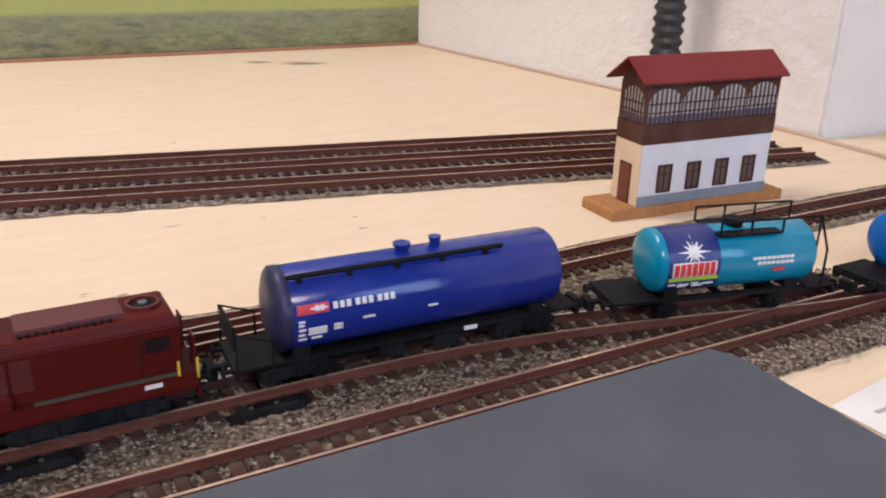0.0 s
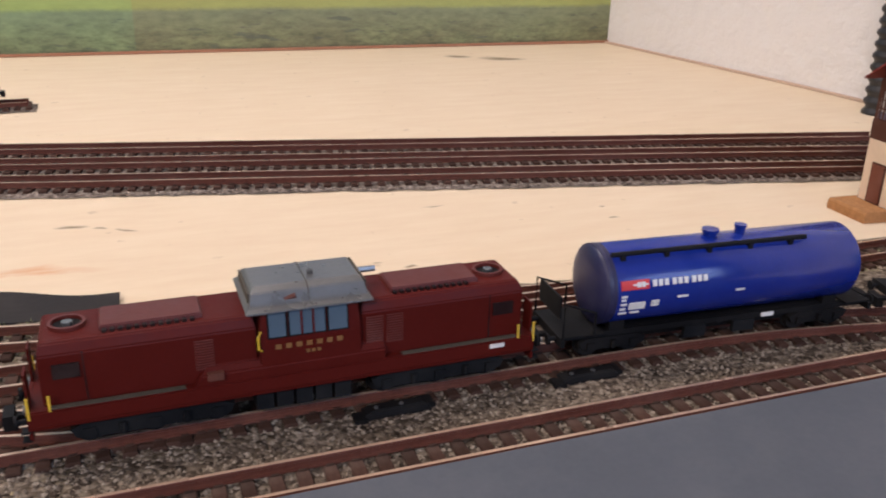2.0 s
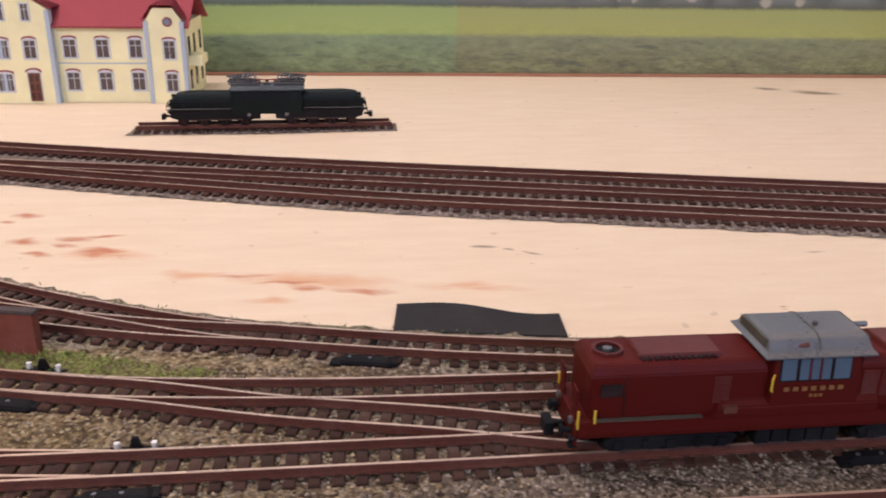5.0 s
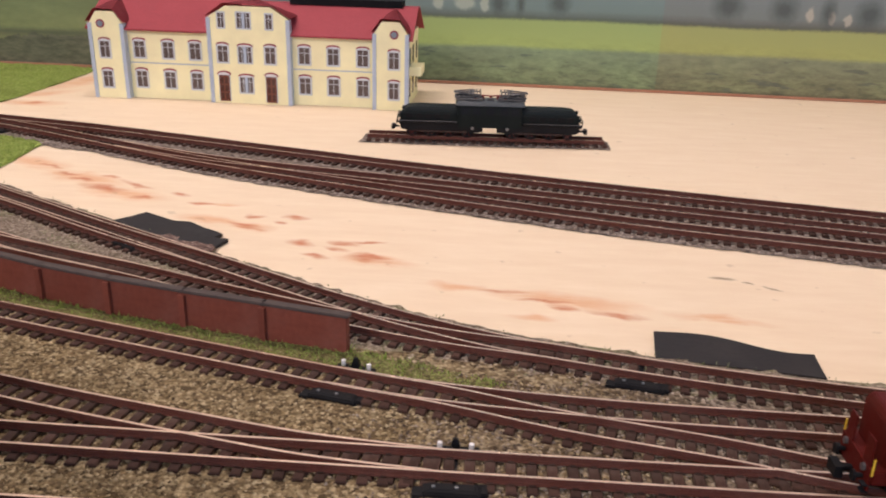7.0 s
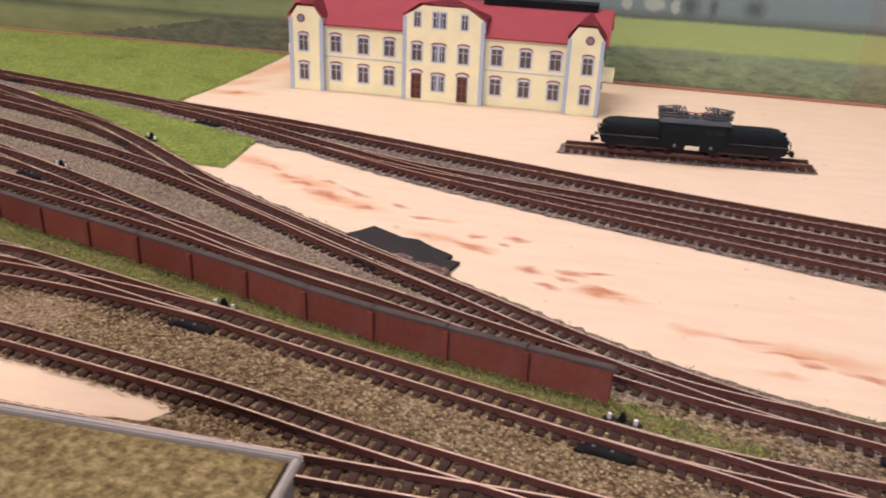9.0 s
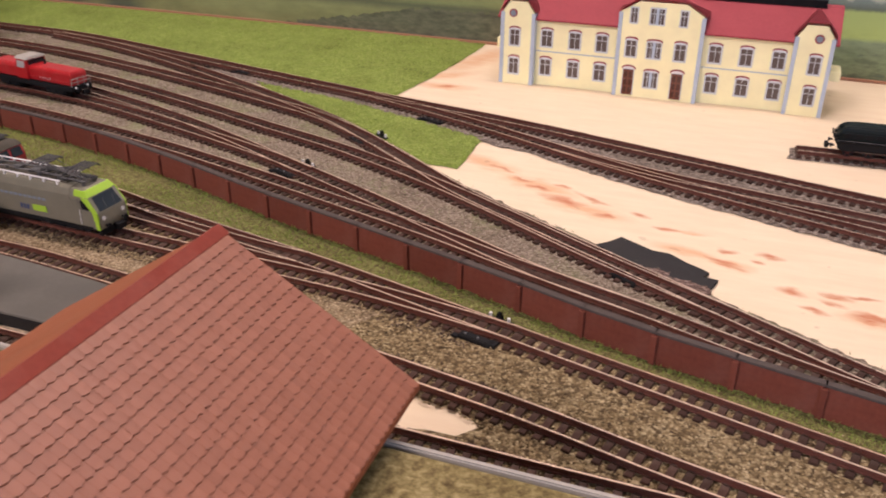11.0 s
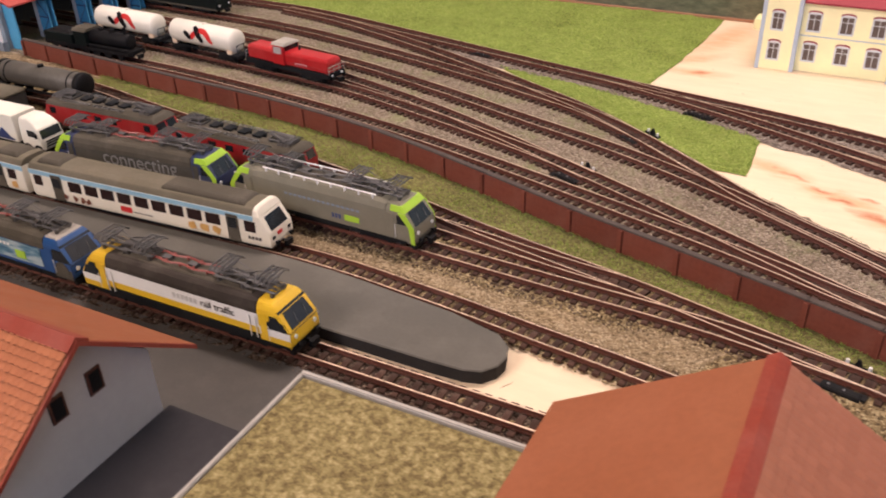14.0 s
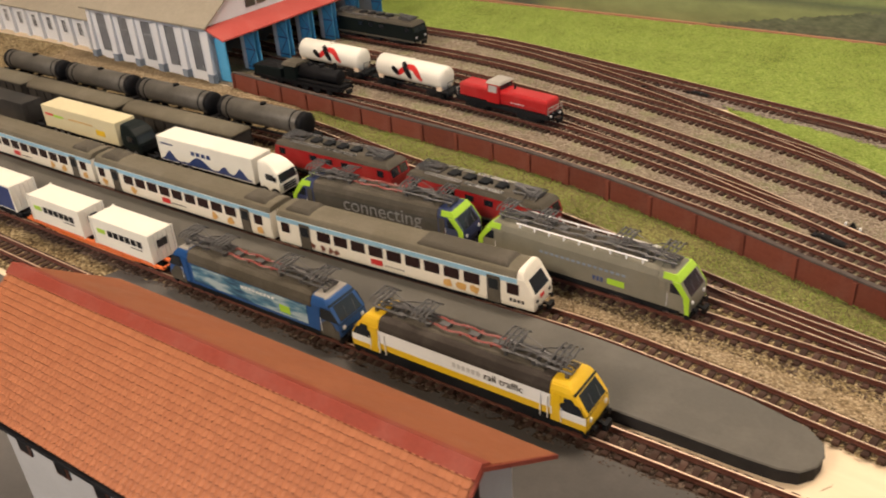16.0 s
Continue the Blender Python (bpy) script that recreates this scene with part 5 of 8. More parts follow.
def tank_wagon(m, kind, label):
    """kind 0: long violet-blue; 1: teal with a dark end and a top platform; 2: bright blue; 3: sooty black; 4: white with a red and black sweep."""
    t = thing("tank_wagon", m, label, "tank wagon", "standing rolling stock")
    L = {0: 0.088, 1: 0.066, 2: 0.066, 3: 0.088, 4: 0.080}[kind]
    half, r = L / 2, {0: 0.0097, 1: 0.0086, 2: 0.0086, 3: 0.0078, 4: 0.0086}[kind]
    zc = 0.0068 + r
    b0, b1 = {0: (-0.0345, 0.0385), 1: (-0.022, 0.0265), 2: (-0.022, 0.0265), 3: (-0.0405, 0.0405), 4: (-0.034, 0.034)}[kind]
    frame_m = soot if kind == 4 else black
    each("side_beam", [(-half, half, s * 0.0055 - 0.0006, s * 0.0055 + 0.0006, 0.0052, 0.0066) for s in (-1, 1)], frame_m, t)
    each("headstock", [(x, x + 0.001, -0.0085, 0.0085, 0.0048, 0.0066) for x in (-half, half - 0.001)], frame_m, t)
    each("cross_beam", [(-0.0005, 0.0005, -0.006, 0.006, 0.0048, 0.0064)], frame_m, t)
    each("end_platform", [(-half, b0 + 0.002, -0.0078, 0.0078, 0.0066, 0.0070), (b1 - 0.002, half, -0.0078, 0.0078, 0.0066, 0.0070)], frame_m, t)
    each("tank_cradle", [(x - 0.002, x + 0.002, -0.006, 0.006, 0.0066, 0.0088) for x in (b0 + 0.006, b1 - 0.006)], frame_m, t)
    body = {0: tank_blue, 1: teal, 2: sky_blue, 3: dusty_tank, 4: box_white}[kind]
    tank = part("tank", barrel(bmesh.new(), b0 + 0.0018, b1 - 0.0018, zc, r, 0.0022), body, t, "", 0, True)
    if kind == 0:
        # ring and dome laid over the blue tank to colour its end as shaded
        part("shade_ring", arc_plate(bmesh.new(), b0 + 0.0014, b0 + 0.0034, zc, r, -70, 250, 40, 0.0001), tank_end_shade, tank, "dark shaded end ring")
        part("dark_end", barrel(bmesh.new(), b0 + 0.0017, b0 + 0.0030, zc, r + 0.00015, 0.0023), tank_end_shade, tank, "dark shaded tank end", 0, True)
        py, pz = -(r + 0.0010) * math.cos(radians(60)), zc + (r + 0.0010) * math.sin(radians(60))
        pipe = part("side_pipe", tube(bmesh.new(), [(b0 + 0.003, py, pz), (0.022, py, pz)], 0.0006, 6), black, tank, "black pipe along the tank top")
        for i in range(5):
            x = b0 + 0.006 + i * 0.0115
            part("pipe_bracket", bx(x - 0.0006, x + 0.0006, py - 0.0006, py + 0.0006, pz - 0.0022, pz), black, pipe)
        for x, rr, hh in ((-0.002, 0.0018, 0.0019), (0.0065, 0.0013, 0.0024)):
            bm = cyl(bmesh.new(), (x, 0, zc + r - 0.0004), "z", rr, hh, 14)
            cyl(bm, (x, 0, zc + r + hh - 0.0008), "z", rr * 1.2, 0.0006, 14)
            part("dome_lid", bm, tank_blue, tank)
        x0 = b0 + 0.0042
        p = part("print_patch", arc_plate(bmesh.new(), x0, x0 + 0.0072, zc, r, 11, 24, 6), sign_red, tank, "red printed panel")
        bm = bmesh.new()
        arc_plate(bm, x0 + 0.0040, x0 + 0.0049, zc, r, 14, 21, 4, 0.0004)
        arc_plate(bm, x0 + 0.0052, x0 + 0.0061, zc, r, 14, 21, 4, 0.0004)
        arc_plate(bm, x0 + 0.0030, x0 + 0.0069, zc, r, 16.4, 18.6, 2, 0.0004)
        part("arrow_mark", bm, white, p, "white double mark")
        for word in range(3):
            bm = bmesh.new()
            for i in range(3):
                q = x0 + 0.0082 + word * 0.0052 + i * 0.00155
                arc_plate(bm, q, q + 0.0010, zc, r, 13, 22, 3)
            part("lettering", bm, white, tank, "plain white bars in place of lettering")
        bm = bmesh.new()
        for x, a, w in ((0.0002, 2, 0.0014), (0.0002, -3, 0.0012), (0.0002, -10, 0.0016), (0.0024, -10, 0.0042), (0.0024, -14, 0.0042), (0.0024, -18, 0.0042), (0.0002, -18, 0.0014), (0.0002, -26, 0.0020), (0.0032, -26, 0.0024), (0.0150, -6, 0.0028), (0.0310, -6, 0.0024)):
            arc_plate(bm, x0 + x, x0 + x + w, zc, r, a - 1.4, a + 1.4, 2)
        for a0, a1, u0, u1 in ((-17, -8, 0.0082, 0.0085), (-17, -8, 0.0099, 0.0102), (-17, -15, 0.0082, 0.0102), (-10, -8, 0.0082, 0.0102), (-14, -11, 0.0088, 0.0096)):
            arc_plate(bm, x0 + u0, x0 + u1, zc, r, a0, a1, 3)
        part("small_print", bm, white, tank, "small white data print as plain bars")
        part("centre_sill", stack(bmesh.new(), [(0.0040, 0.0030, b0 + 0.008, b1 - 0.008), (0.0052, 0.0068, b0 + 0.004, b1 - 0.004)]), black, t, "dark underframe sill")
        each("brake_gear", [(x, x + 0.006, y - 0.0006, y + 0.0006, 0.0022, 0.0052) for x in (-0.010, 0.004) for y in (-0.0060, 0.0060)], soot, t)
        for y in (-1, 1):
            plate("data_plate", t, 0.012, 0.0155, y * 0.0064, 0.0054, 0.0064, white, "small white plate", 0.0002)
        for y in (-0.0082, 0.0082):
            part("end_railing", tube(bmesh.new(), [(-half + 0.0005, y, 0.0068), (-half + 0.0005, y, 0.0158), (b0 - 0.001, y, 0.0128), (b0 - 0.001, y, 0.0068)], 0.00035), black, t)
        each("end_board", [(-half + 0.0003, -half + 0.0008, -0.006, 0.006, 0.011, 0.0165)], black, t)
    if kind in (1, 2):
        part("end_band", arc_plate(bmesh.new(), b0 + 0.0030, b0 + 0.0180, zc, r, -75, 255, 44, 0.00012), band_blue if kind == 1 else sky_blue, tank, "dark blue printed end band")
        if kind == 1:
            bm = bmesh.new()
            star = []
            for i in range(24):
                a, ln = radians(i * 15), 0.0014 if i % 2 else (0.0052 if i % 6 == 0 else 0.0034)
                u, w = b0 + 0.0102 + ln * math.cos(a), radians(30 + ln * math.sin(a) * 7300)
                star.append(bm.verts.new((u, -(r + 0.0004) * math.cos(w), zc + (r + 0.0004) * math.sin(w))))
            hub = bm.verts.new((b0 + 0.0102, -(r + 0.0004) * math.cos(radians(30)), zc + (r + 0.0004) * math.sin(radians(30))))
            for p, q in zip(star, star[1:] + star[:1]):
                bm.faces.new((hub, p, q))
            part("burst_mark", bm, white, tank, "white printed star burst")
            panel = part("print_field", arc_plate(bmesh.new(), b0 + 0.0042, b0 + 0.0168, zc, r, -13, 13, 6, 0.0003), white, tank, "white edge round the red print")
            bm = bmesh.new()
            for i in range(7):
                q = b0 + 0.0046 + i * 0.00172
                arc_plate(bm, q, q + 0.0013, zc, r, -11, 10 + i * 0.3, 4, 0.0005)
            part("lettering", bm, sign_red, panel, "plain red bars in place of lettering")
            part("stripe", arc_plate(bmesh.new(), b0 + 0.0034, b0 + 0.0176, zc, r, -21, -15, 3, 0.0004), lime, tank, "yellow-green stripe")
            bm = bmesh.new()
            for x, a0, w in ((0.0040, -32, 0.0020), (0.0068, -33, 0.0030), (0.0105, -31, 0.0022), (0.0136, -33, 0.0034), (0.0068, -38, 0.0026), (0.0110, -38, 0.0030)):
                arc_plate(bm, b0 + x, b0 + x + w, zc, r, a0, a0 + 3, 1, 0.0004)
            part("small_print", bm, white, tank, "small white data print as plain bars")
            bm = bmesh.new()
            for k, (x, n) in enumerate(((0.0275, 9), (0.0290, 8))):
                for i in range(n):
                    arc_plate(bm, b0 + x + i * 0.0014, b0 + x + 0.0010 + i * 0.0014, zc, r, 8 - 9 * k, 13 - 9 * k, 2, 0.0003)
            part("small_print", bm, white, tank, "two white lines of print as plain bars")
            part("label_mark", arc_plate(bmesh.new(), b0 + 0.034, b0 + 0.0375, zc, r, -15, -9, 2, 0.0003), sign_red, tank)
        else:
            part("sign_patch", arc_plate(bmesh.new(), b0 + 0.006, b0 + 0.022, zc, r, -6, 24, 8, 0.0002), white, tank, "white bordered panel")
            part("sign_panel", arc_plate(bmesh.new(), b0 + 0.0067, b0 + 0.0213, zc, r, -3, 21, 8, 0.0004), sign_red, tank, "red panel")
            bm = bmesh.new()
            for i in range(4):
                arc_plate(bm, b0 + 0.0085 + i * 0.003, b0 + 0.0105 + i * 0.003, zc, r, 2, 17 if i != 1 else 12, 4, 0.0006)
            part("lettering", bm, white, tank, "plain white bars in place of lettering")
        bm = bmesh.new()
        box(bm, -0.004, 0.0145, -0.0066, 0.0066, zc + r - 0.0012, zc + r - 0.0006)
        for y in (-0.0066, 0.0066):
            tube(bm, [(-0.004, y, zc + r + 0.003), (0.026, y, zc + r + 0.003)], 0.00032)
            for x in (-0.004, 0.005, 0.0145, 0.026):
                tube(bm, [(x, y, zc + r - 0.001 if x < 0.02 else zc), (x, y, zc + r + 0.003)], 0.00032)
        tube(bm, [(0.026, -0.0066, zc + r + 0.003), (0.0292, -0.0072, zc + 0.002), (0.0292, -0.0072, 0.0068)], 0.00035)
        part("catwalk", bm, black, t, "black catwalk with railings on the tank top")
        part("dome_lid", cyl(bmesh.new(), (0.0035, 0, zc + r - 0.0008), "z", 0.0026, 0.0026, 16), black, tank)
    if kind == 3:
        bm = bmesh.new()
        cyl(bm, (0, 0, zc + r - 0.0008), "z", 0.0022, 0.0020, 14)
        part("dome_lid", bm, black, tank)
        for x in (b0 + 0.010, b1 - 0.010):
            part("tank_band", arc_plate(bmesh.new(), x - 0.0006, x + 0.0006, zc, r, -60, 240, 30, 0.0002), black, tank)
        # ends in black, darker than the barrel between them
        for x0, x1 in ((b0 + 0.0014, b0 + 0.0046), (b1 - 0.0046, b1 - 0.0014)):
            part("dark_end", barrel(bmesh.new(), x0, x1, zc, r + 0.0003, 0.0020), black, tank, "black tank end", 0, True)
    if kind == 4:
        for mat, width, lift, pts in ((sign_red, 0.0021, 0.0003, ((-0.0085, -10), (-0.0058, 6), (-0.0022, 26), (0.0018, 38), (0.0060, 36), (0.0098, 20), (0.0125, 0), (0.0150, -20))),
                                      (black, 0.0021, 0.0005, ((-0.0150, 20), (-0.0122, 10), (-0.0095, -2), (-0.0078, -10))), (black, 0.0023, 0.0006, ((-0.0052, 54), (-0.0022, 36), (0.0008, 14), (0.0034, -8), (0.0046, -18)))):
            bm = bmesh.new()
            q = [Vector((u, w * 0.00015, 0)) for u, w in pts]
            rows = []
            for i, p in enumerate(q):
                d = (q[min(i + 1, len(q) - 1)] - q[max(i - 1, 0)]).normalized()
                k = width * (0.55 if i in (0, len(q) - 1) else 1.0)
                rows.append([bm.verts.new((e.x, -(r + lift) * math.cos(e.y / 0.00015 * 0.01745), zc + (r + lift) * math.sin(e.y / 0.00015 * 0.01745))) for e in (p + Vector((-d.y, d.x, 0)) * k, p, p + Vector((d.y, -d.x, 0)) * k)])
            for a, b in zip(rows, rows[1:]):
                bm.faces.new((a[0], a[1], b[1], b[0]))
                bm.faces.new((a[1], a[2], b[2], b[1]))
            part("printed_sweep", bm, mat, tank, "curved printed sweep", 0, True)
        bm = cyl(bmesh.new(), (0, 0, zc + r - 0.0006), "z", 0.0018, 0.0014, 14)
        part("dome_lid", bm, box_white, tank)
        railing(t, -half + 0.0006, -0.007, 0.007, 0.0068, 0.008, 3, soot)
        railing(t, half - 0.0006, -0.007, 0.007, 0.0068, 0.008, 3, soot)
        each("saddle", [(x - 0.0025, x + 0.0025, -0.0066, 0.0066, 0.0066, 0.0102) for x in (b0 + 0.004, b1 - 0.004)], cream_and_lamplit_white, t, "cream tank saddle")
    if kind in (0, 3, 4):
        for x in (-half + 0.0145, half - 0.0145):
            bogie(t, x, 2, 0.0113, 0.0029, 0.006, black)
    else:
        for x in (-0.0165, 0.0165):
            bogie(t, x, 1, 0.0113, 0.0029, 0.006, black)
    couplers(t, -half, half)
    return t


def on_front(levels, z, s):
    """x of the end face at height z."""
    for (h0, z0, a0, b0), (h1, z1, a1, b1) in zip(levels, levels[1:]):
        if z0 <= z <= z1:
            k = (z - z0) / (z1 - z0)
            return (a0 + (a1 - a0) * k) if s < 0 else (b0 + (b1 - b0) * k)
    return levels[-1][3]


def modern_loco(m, label, body, nose, skirt, nose_edge=None, stripe=None, words=None, side=None, roof=None):
    """A four-axle electric locomotive with slanted ends, roof gear and four folded pantographs."""
    t = thing("electric_locomotive", m, label, "locomotive", "standing rolling stock")
    lev = [(0.0090, 0.0042, -0.0552, 0.0552), (0.0092, 0.0075, -0.0560, 0.0560), (0.0092, 0.0128, -0.0552, 0.0552), (0.0090, 0.0195, -0.0505, 0.0505), (0.0078, 0.0222, -0.0482, 0.0482), (0.0066, 0.0230, -0.0470, 0.0470)]
    part("body", stack(bmesh.new(), [(h - 0.0001, z, max(a, -0.0405), min(b, 0.0405)) for h, z, a, b in lev]), body, t, "", 0.0002)
    for s in (-1, 1):
        bm = stack(bmesh.new(), [(h, z, -0.0556 + (a + 0.0556), -0.040) if s < 0 else (h, z, 0.040, b) for h, z, a, b in lev])
        c = part("cab", bm, nose, t, "", 0.0004)
        bm = loft(bmesh.new(), [[(on_front(lev, z, s) + s * d, y, z) for y, z in ((-0.0072, 0.0132), (0.0072, 0.0132), (0.0066, 0.0192), (-0.0066, 0.0192))] for d in (-0.0004, 0.00025)])
        w = part("windscreen", bm, dark_glass, c, "dark windscreen")
        for y in (-0.003, 0.003):
            part("wiper", tube(bmesh.new(), [(on_front(lev, 0.0135, s) + s * 0.0004, y, 0.0135), (on_front(lev, 0.0175, s) + s * 0.0005, y + 0.0012, 0.0175)], 0.00012, 4), metal, w)
        for y in (-1, 1):
            part("headlight", cyl(bmesh.new(), (on_front(lev, 0.0098, s) - s * 0.0002, y * 0.0062, 0.0098), "x", 0.0010, s * 0.0006, 12), white, c, "small clear headlight")
            bm = loft(bmesh.new(), [[(x, y * (0.0093 + d), z) for x, z in ((s * 0.0462, 0.0138), (s * 0.0522, 0.0138), (s * 0.0496, 0.0182), (s * 0.0462, 0.0182))] for d in (-0.0004, 0.0001)])
            part("cab_window", bm, dark_glass, c, "dark side window")
            plate("cab_door", c, *sorted((s * 0.0412, s * 0.0446)), y * 0.0092, 0.006, 0.0185, nose if nose_edge is None else body, "", 0.00015)
            part("handrail", tube(bmesh.new(), [(s * 0.0452, y * 0.0096, 0.0065), (s * 0.0452, y * 0.0096, 0.0135)], 0.00018, 4), white, c)
            if nose_edge is not None:
                bm = loft(bmesh.new(), [[(x, y * (0.0093 + d), z) for x, z in ((s * 0.0537, 0.0046), (s * 0.0556, 0.0046), (s * 0.0553, 0.0128), (s * 0.0506, 0.0195), (s * 0.0470, 0.0195), (s * 0.0525, 0.0128))] for d in (-0.0003, 0.00025)])
                part("edge_band", bm, nose_edge, c, "bright coloured edge band")
        if side is not None or stripe is not None:
            bm = loft(bmesh.new(), [[(on_front(lev, z, s) + s * d, y, z) for y, z in ((-0.0089, 0.0120), (0.0089, 0.0120), (0.0085, 0.0203), (-0.0085, 0.0203))] for d in (-0.0004, 0.00012)])
            part("black_surround", bm, dark_glass, c, "black glazed front")
        if side is not None:
            bm = loft(bmesh.new(), [[(on_front(lev, z, s) + s * d, y, z) for y, z in ((-0.0088, 0.0044), (0.0088, 0.0044), (0.0086, 0.0088), (-0.0086, 0.0088))] for d in (-0.0004, 0.00015)])
            part("grey_bumper", bm, soot, c, "dark grey lower front")
            part("pale_cab_top", stack(bmesh.new(), [(0.0074, 0.0224, *sorted((s * 0.0408, s * 0.0480))), (0.0064, 0.0233, *sorted((s * 0.0408, s * 0.0468)))]), edge_white, c, "pale grey cab top")
            for y in (-1, 1):
                bm = loft(bmesh.new(), [[(x, y * (0.0092 + d), z) for x, z in ((s * 0.0446, 0.0128), (s * 0.0550, 0.0128), (s * 0.0512, 0.0186), (s * 0.0456, 0.0186))] for d in (-0.0004, 0.0001)])
                part("side_glazing", bm, dark_glass, c, "black glazed cab side")
                part("grey_disc", cyl(bmesh.new(), (s * 0.0492, y * 0.0091, 0.0088), "y", 0.0040, y * 0.0004, 18), roof_grey, c, "grey disc on the cab side")
                plate("grey_cab_side", c, *sorted((s * 0.0440, s * 0.0550)), y * 0.0092, 0.0044, 0.0092, roof_grey, "dark grey lower cab side", 0.00016)
        if nose_edge is not None:
            bm = stack(bmesh.new(), [(0.0089, 0.0197, *sorted((s * 0.0425, s * 0.0507))), (0.0080, 0.0224, *sorted((s * 0.0425, s * 0.0485)))])
            part("brow", bm, nose_edge, c, "bright coloured roof brow")
        bm = stack(bmesh.new(), [(0.0082, 0.0014, *sorted((s * 0.0535, s * 0.0552))), (0.0086, 0.0042, *sorted((s * 0.0530, s * 0.0558)))])
        part("snow_plough", bm, soot, c)
        if stripe is not None:
            bm = loft(bmesh.new(), [[(on_front(lev, z, s) + s * d, y, z) for y, z in ((-0.0088, 0.0043), (0.0088, 0.0043), (0.0089, 0.0062), (-0.0089, 0.0062))] for d in (-0.0004, 0.00015)])
            part("dark_bumper", bm, soot, c, "dark lower front edge")
            for y in (-1, 1):
                plate("white_side", c, *sorted((s * 0.0405, s * 0.0552)), y * 0.0092, 0.0086, 0.0120, stripe, "", 0.00012)
                bm = loft(bmesh.new(), [[(x, y * (0.0092 + d), z) for x, z in ((s * 0.0440, 0.0120), (s * 0.0546, 0.0120), (s * 0.0524, 0.0160), (s * 0.0480, 0.0172), (s * 0.0440, 0.0146))] for d in (-0.0004, 0.0001)])
                part("side_glazing", bm, dark_glass, c, "dark glazed cab side")
                plate("dark_cab_sill", c, *sorted((s * 0.0405, s * 0.0545)), y * 0.0092, 0.0043, 0.0056, skirt, "", 0.00018)
    part("skirt", stack(bmesh.new(), [(0.0089, 0.0030, -0.049, 0.049), (0.00915, 0.0056, -0.0525, 0.0525)]), skirt, t, "dark lower skirt", 0.0002)
    if stripe is not None:
        for y in (-1, 1):
            plate("side_panel", t, -0.0405, 0.0405, y * 0.0092, 0.0114, 0.0176, stripe, "white side panel", 0.00015)
            plate("dark_sill", t, -0.0405, 0.0405, y * 0.0092, 0.0043, 0.0080, skirt, "dark lower body edge", 0.00017)
            bars(t, "lettering", -0.003, 0.0105, y * 0.0095, 0.0136, 0.0022, 6, coping_light)
            for x in (-0.040, -0.037, 0.0365, 0.0395):
                part("handrail", tube(bmesh.new(), [(x, y * 0.0097, 0.0064), (x, y * 0.0097, 0.0165)], 0.00025, 4), white, t)
    if side is not None:
        for y in (-1, 1):
            p = plate("side_print", t, -0.038, 0.037, y * 0.0092, 0.0072, 0.0168, side, "pale blue printed mountain scene", 0.00015)
            part("print_mark", bx(0.020, 0.0265, y * 0.0094 - 0.0001, y * 0.0094 + 0.0001, 0.0085, 0.0125), lime, p, "small green printed mark")
            bars(p, "lettering", -0.004, 0.018, y * 0.0094, 0.0138, 0.0013, 9, white)
    roof_z = 0.0230
    part("roof", stack(bmesh.new(), [(0.00925, 0.0170, -0.0402, 0.0402), (0.0091, 0.0196, -0.0402, 0.0402), (0.0080, 0.0224, -0.0402, 0.0402), (0.0066, 0.0232, -0.0402, 0.0402)]), roof or roof_grey, t, "dusty brown-grey roof shell", 0.0002)
    part("roof_box", stack(bmesh.new(), [(0.0052, roof_z - 0.0002, -0.036, 0.036), (0.0046, roof_z + 0.0008, -0.0355, 0.0355)]), roof_grey, t, "dusty grey roof plates", 0.0002)
    for x, s in ((-0.0385, 1), (-0.0245, -1), (0.0245, 1), (0.0385, -1)):
        pantograph(t, x, roof_z if abs(x) > 0.036 else roof_z + 0.0007, s, 0.0066 + 0.0010 * (x > 0) + 0.0006 * (abs(x) > 0.03))
    for y in (-0.0026, 0.0026):
        bm = tube(bmesh.new(), [(-0.018 + i * 0.0036, y + 0.0005 * (-1) ** (i // 2), roof_z + 0.0022) for i in range(11)], 0.0005)
        for i in range(0, 11, 2):
            cyl(bm, (-0.018 + i * 0.0036, y + 0.0008, roof_z + 0.0006), "z", 0.0006, 0.0016, 6)
        part("roof_line", bm, metal if roof is grey_loco else red_pipe, t, "roof cable on insulators")
    bm = bmesh.new()
    for x in (-0.012, 0.002, 0.013):
        box(bm, x - 0.0022, x + 0.0022, -0.0012, 0.0014, roof_z + 0.0006, roof_z + 0.0024)
    part("roof_gear", bm, metal, t)
    if nose_edge is not None and words is None:
        for y in (-1, 1):
            plate("lime_panel", t, 0.016, 0.0245, y * 0.0092, 0.0082, 0.0112, nose_edge, "lime printed panel", 0.00012)
            bars(t, "lettering", 0.0085, 0.0145, y * 0.0092, 0.0082, 0.0024, 3, navy)
            bars(t, "lettering", -0.020, 0.026, y * 0.0092, 0.0142, 0.0012, 16, plinth_grey)
            bm = bmesh.new()
            tube(bm, [(-0.034, y * 0.0068, roof_z + 0.0018), (0.034, y * 0.0068, roof_z + 0.0018)], 0.0004, 5)
            for k in range(9):
                cyl(bm, (-0.032 + k * 0.008, y * 0.0068, roof_z - 0.001), "z", 0.0006, 0.0028, 6)
            part("roof_rail", bm, white, t, "pale roof rail on insulators")
    if words:
        for y, rz, x0 in ((-0.0096, 0, words[2]), (0.0096, 180, -words[2])):
            text_mesh("lettering", words[0], words[1], pose(x0, y, words[3], 90, 0, rz), words[4], t)
    for x in (-0.033, 0.033):
        bogie(t, x, 2, 0.0163, 0.0036, 0.0078)
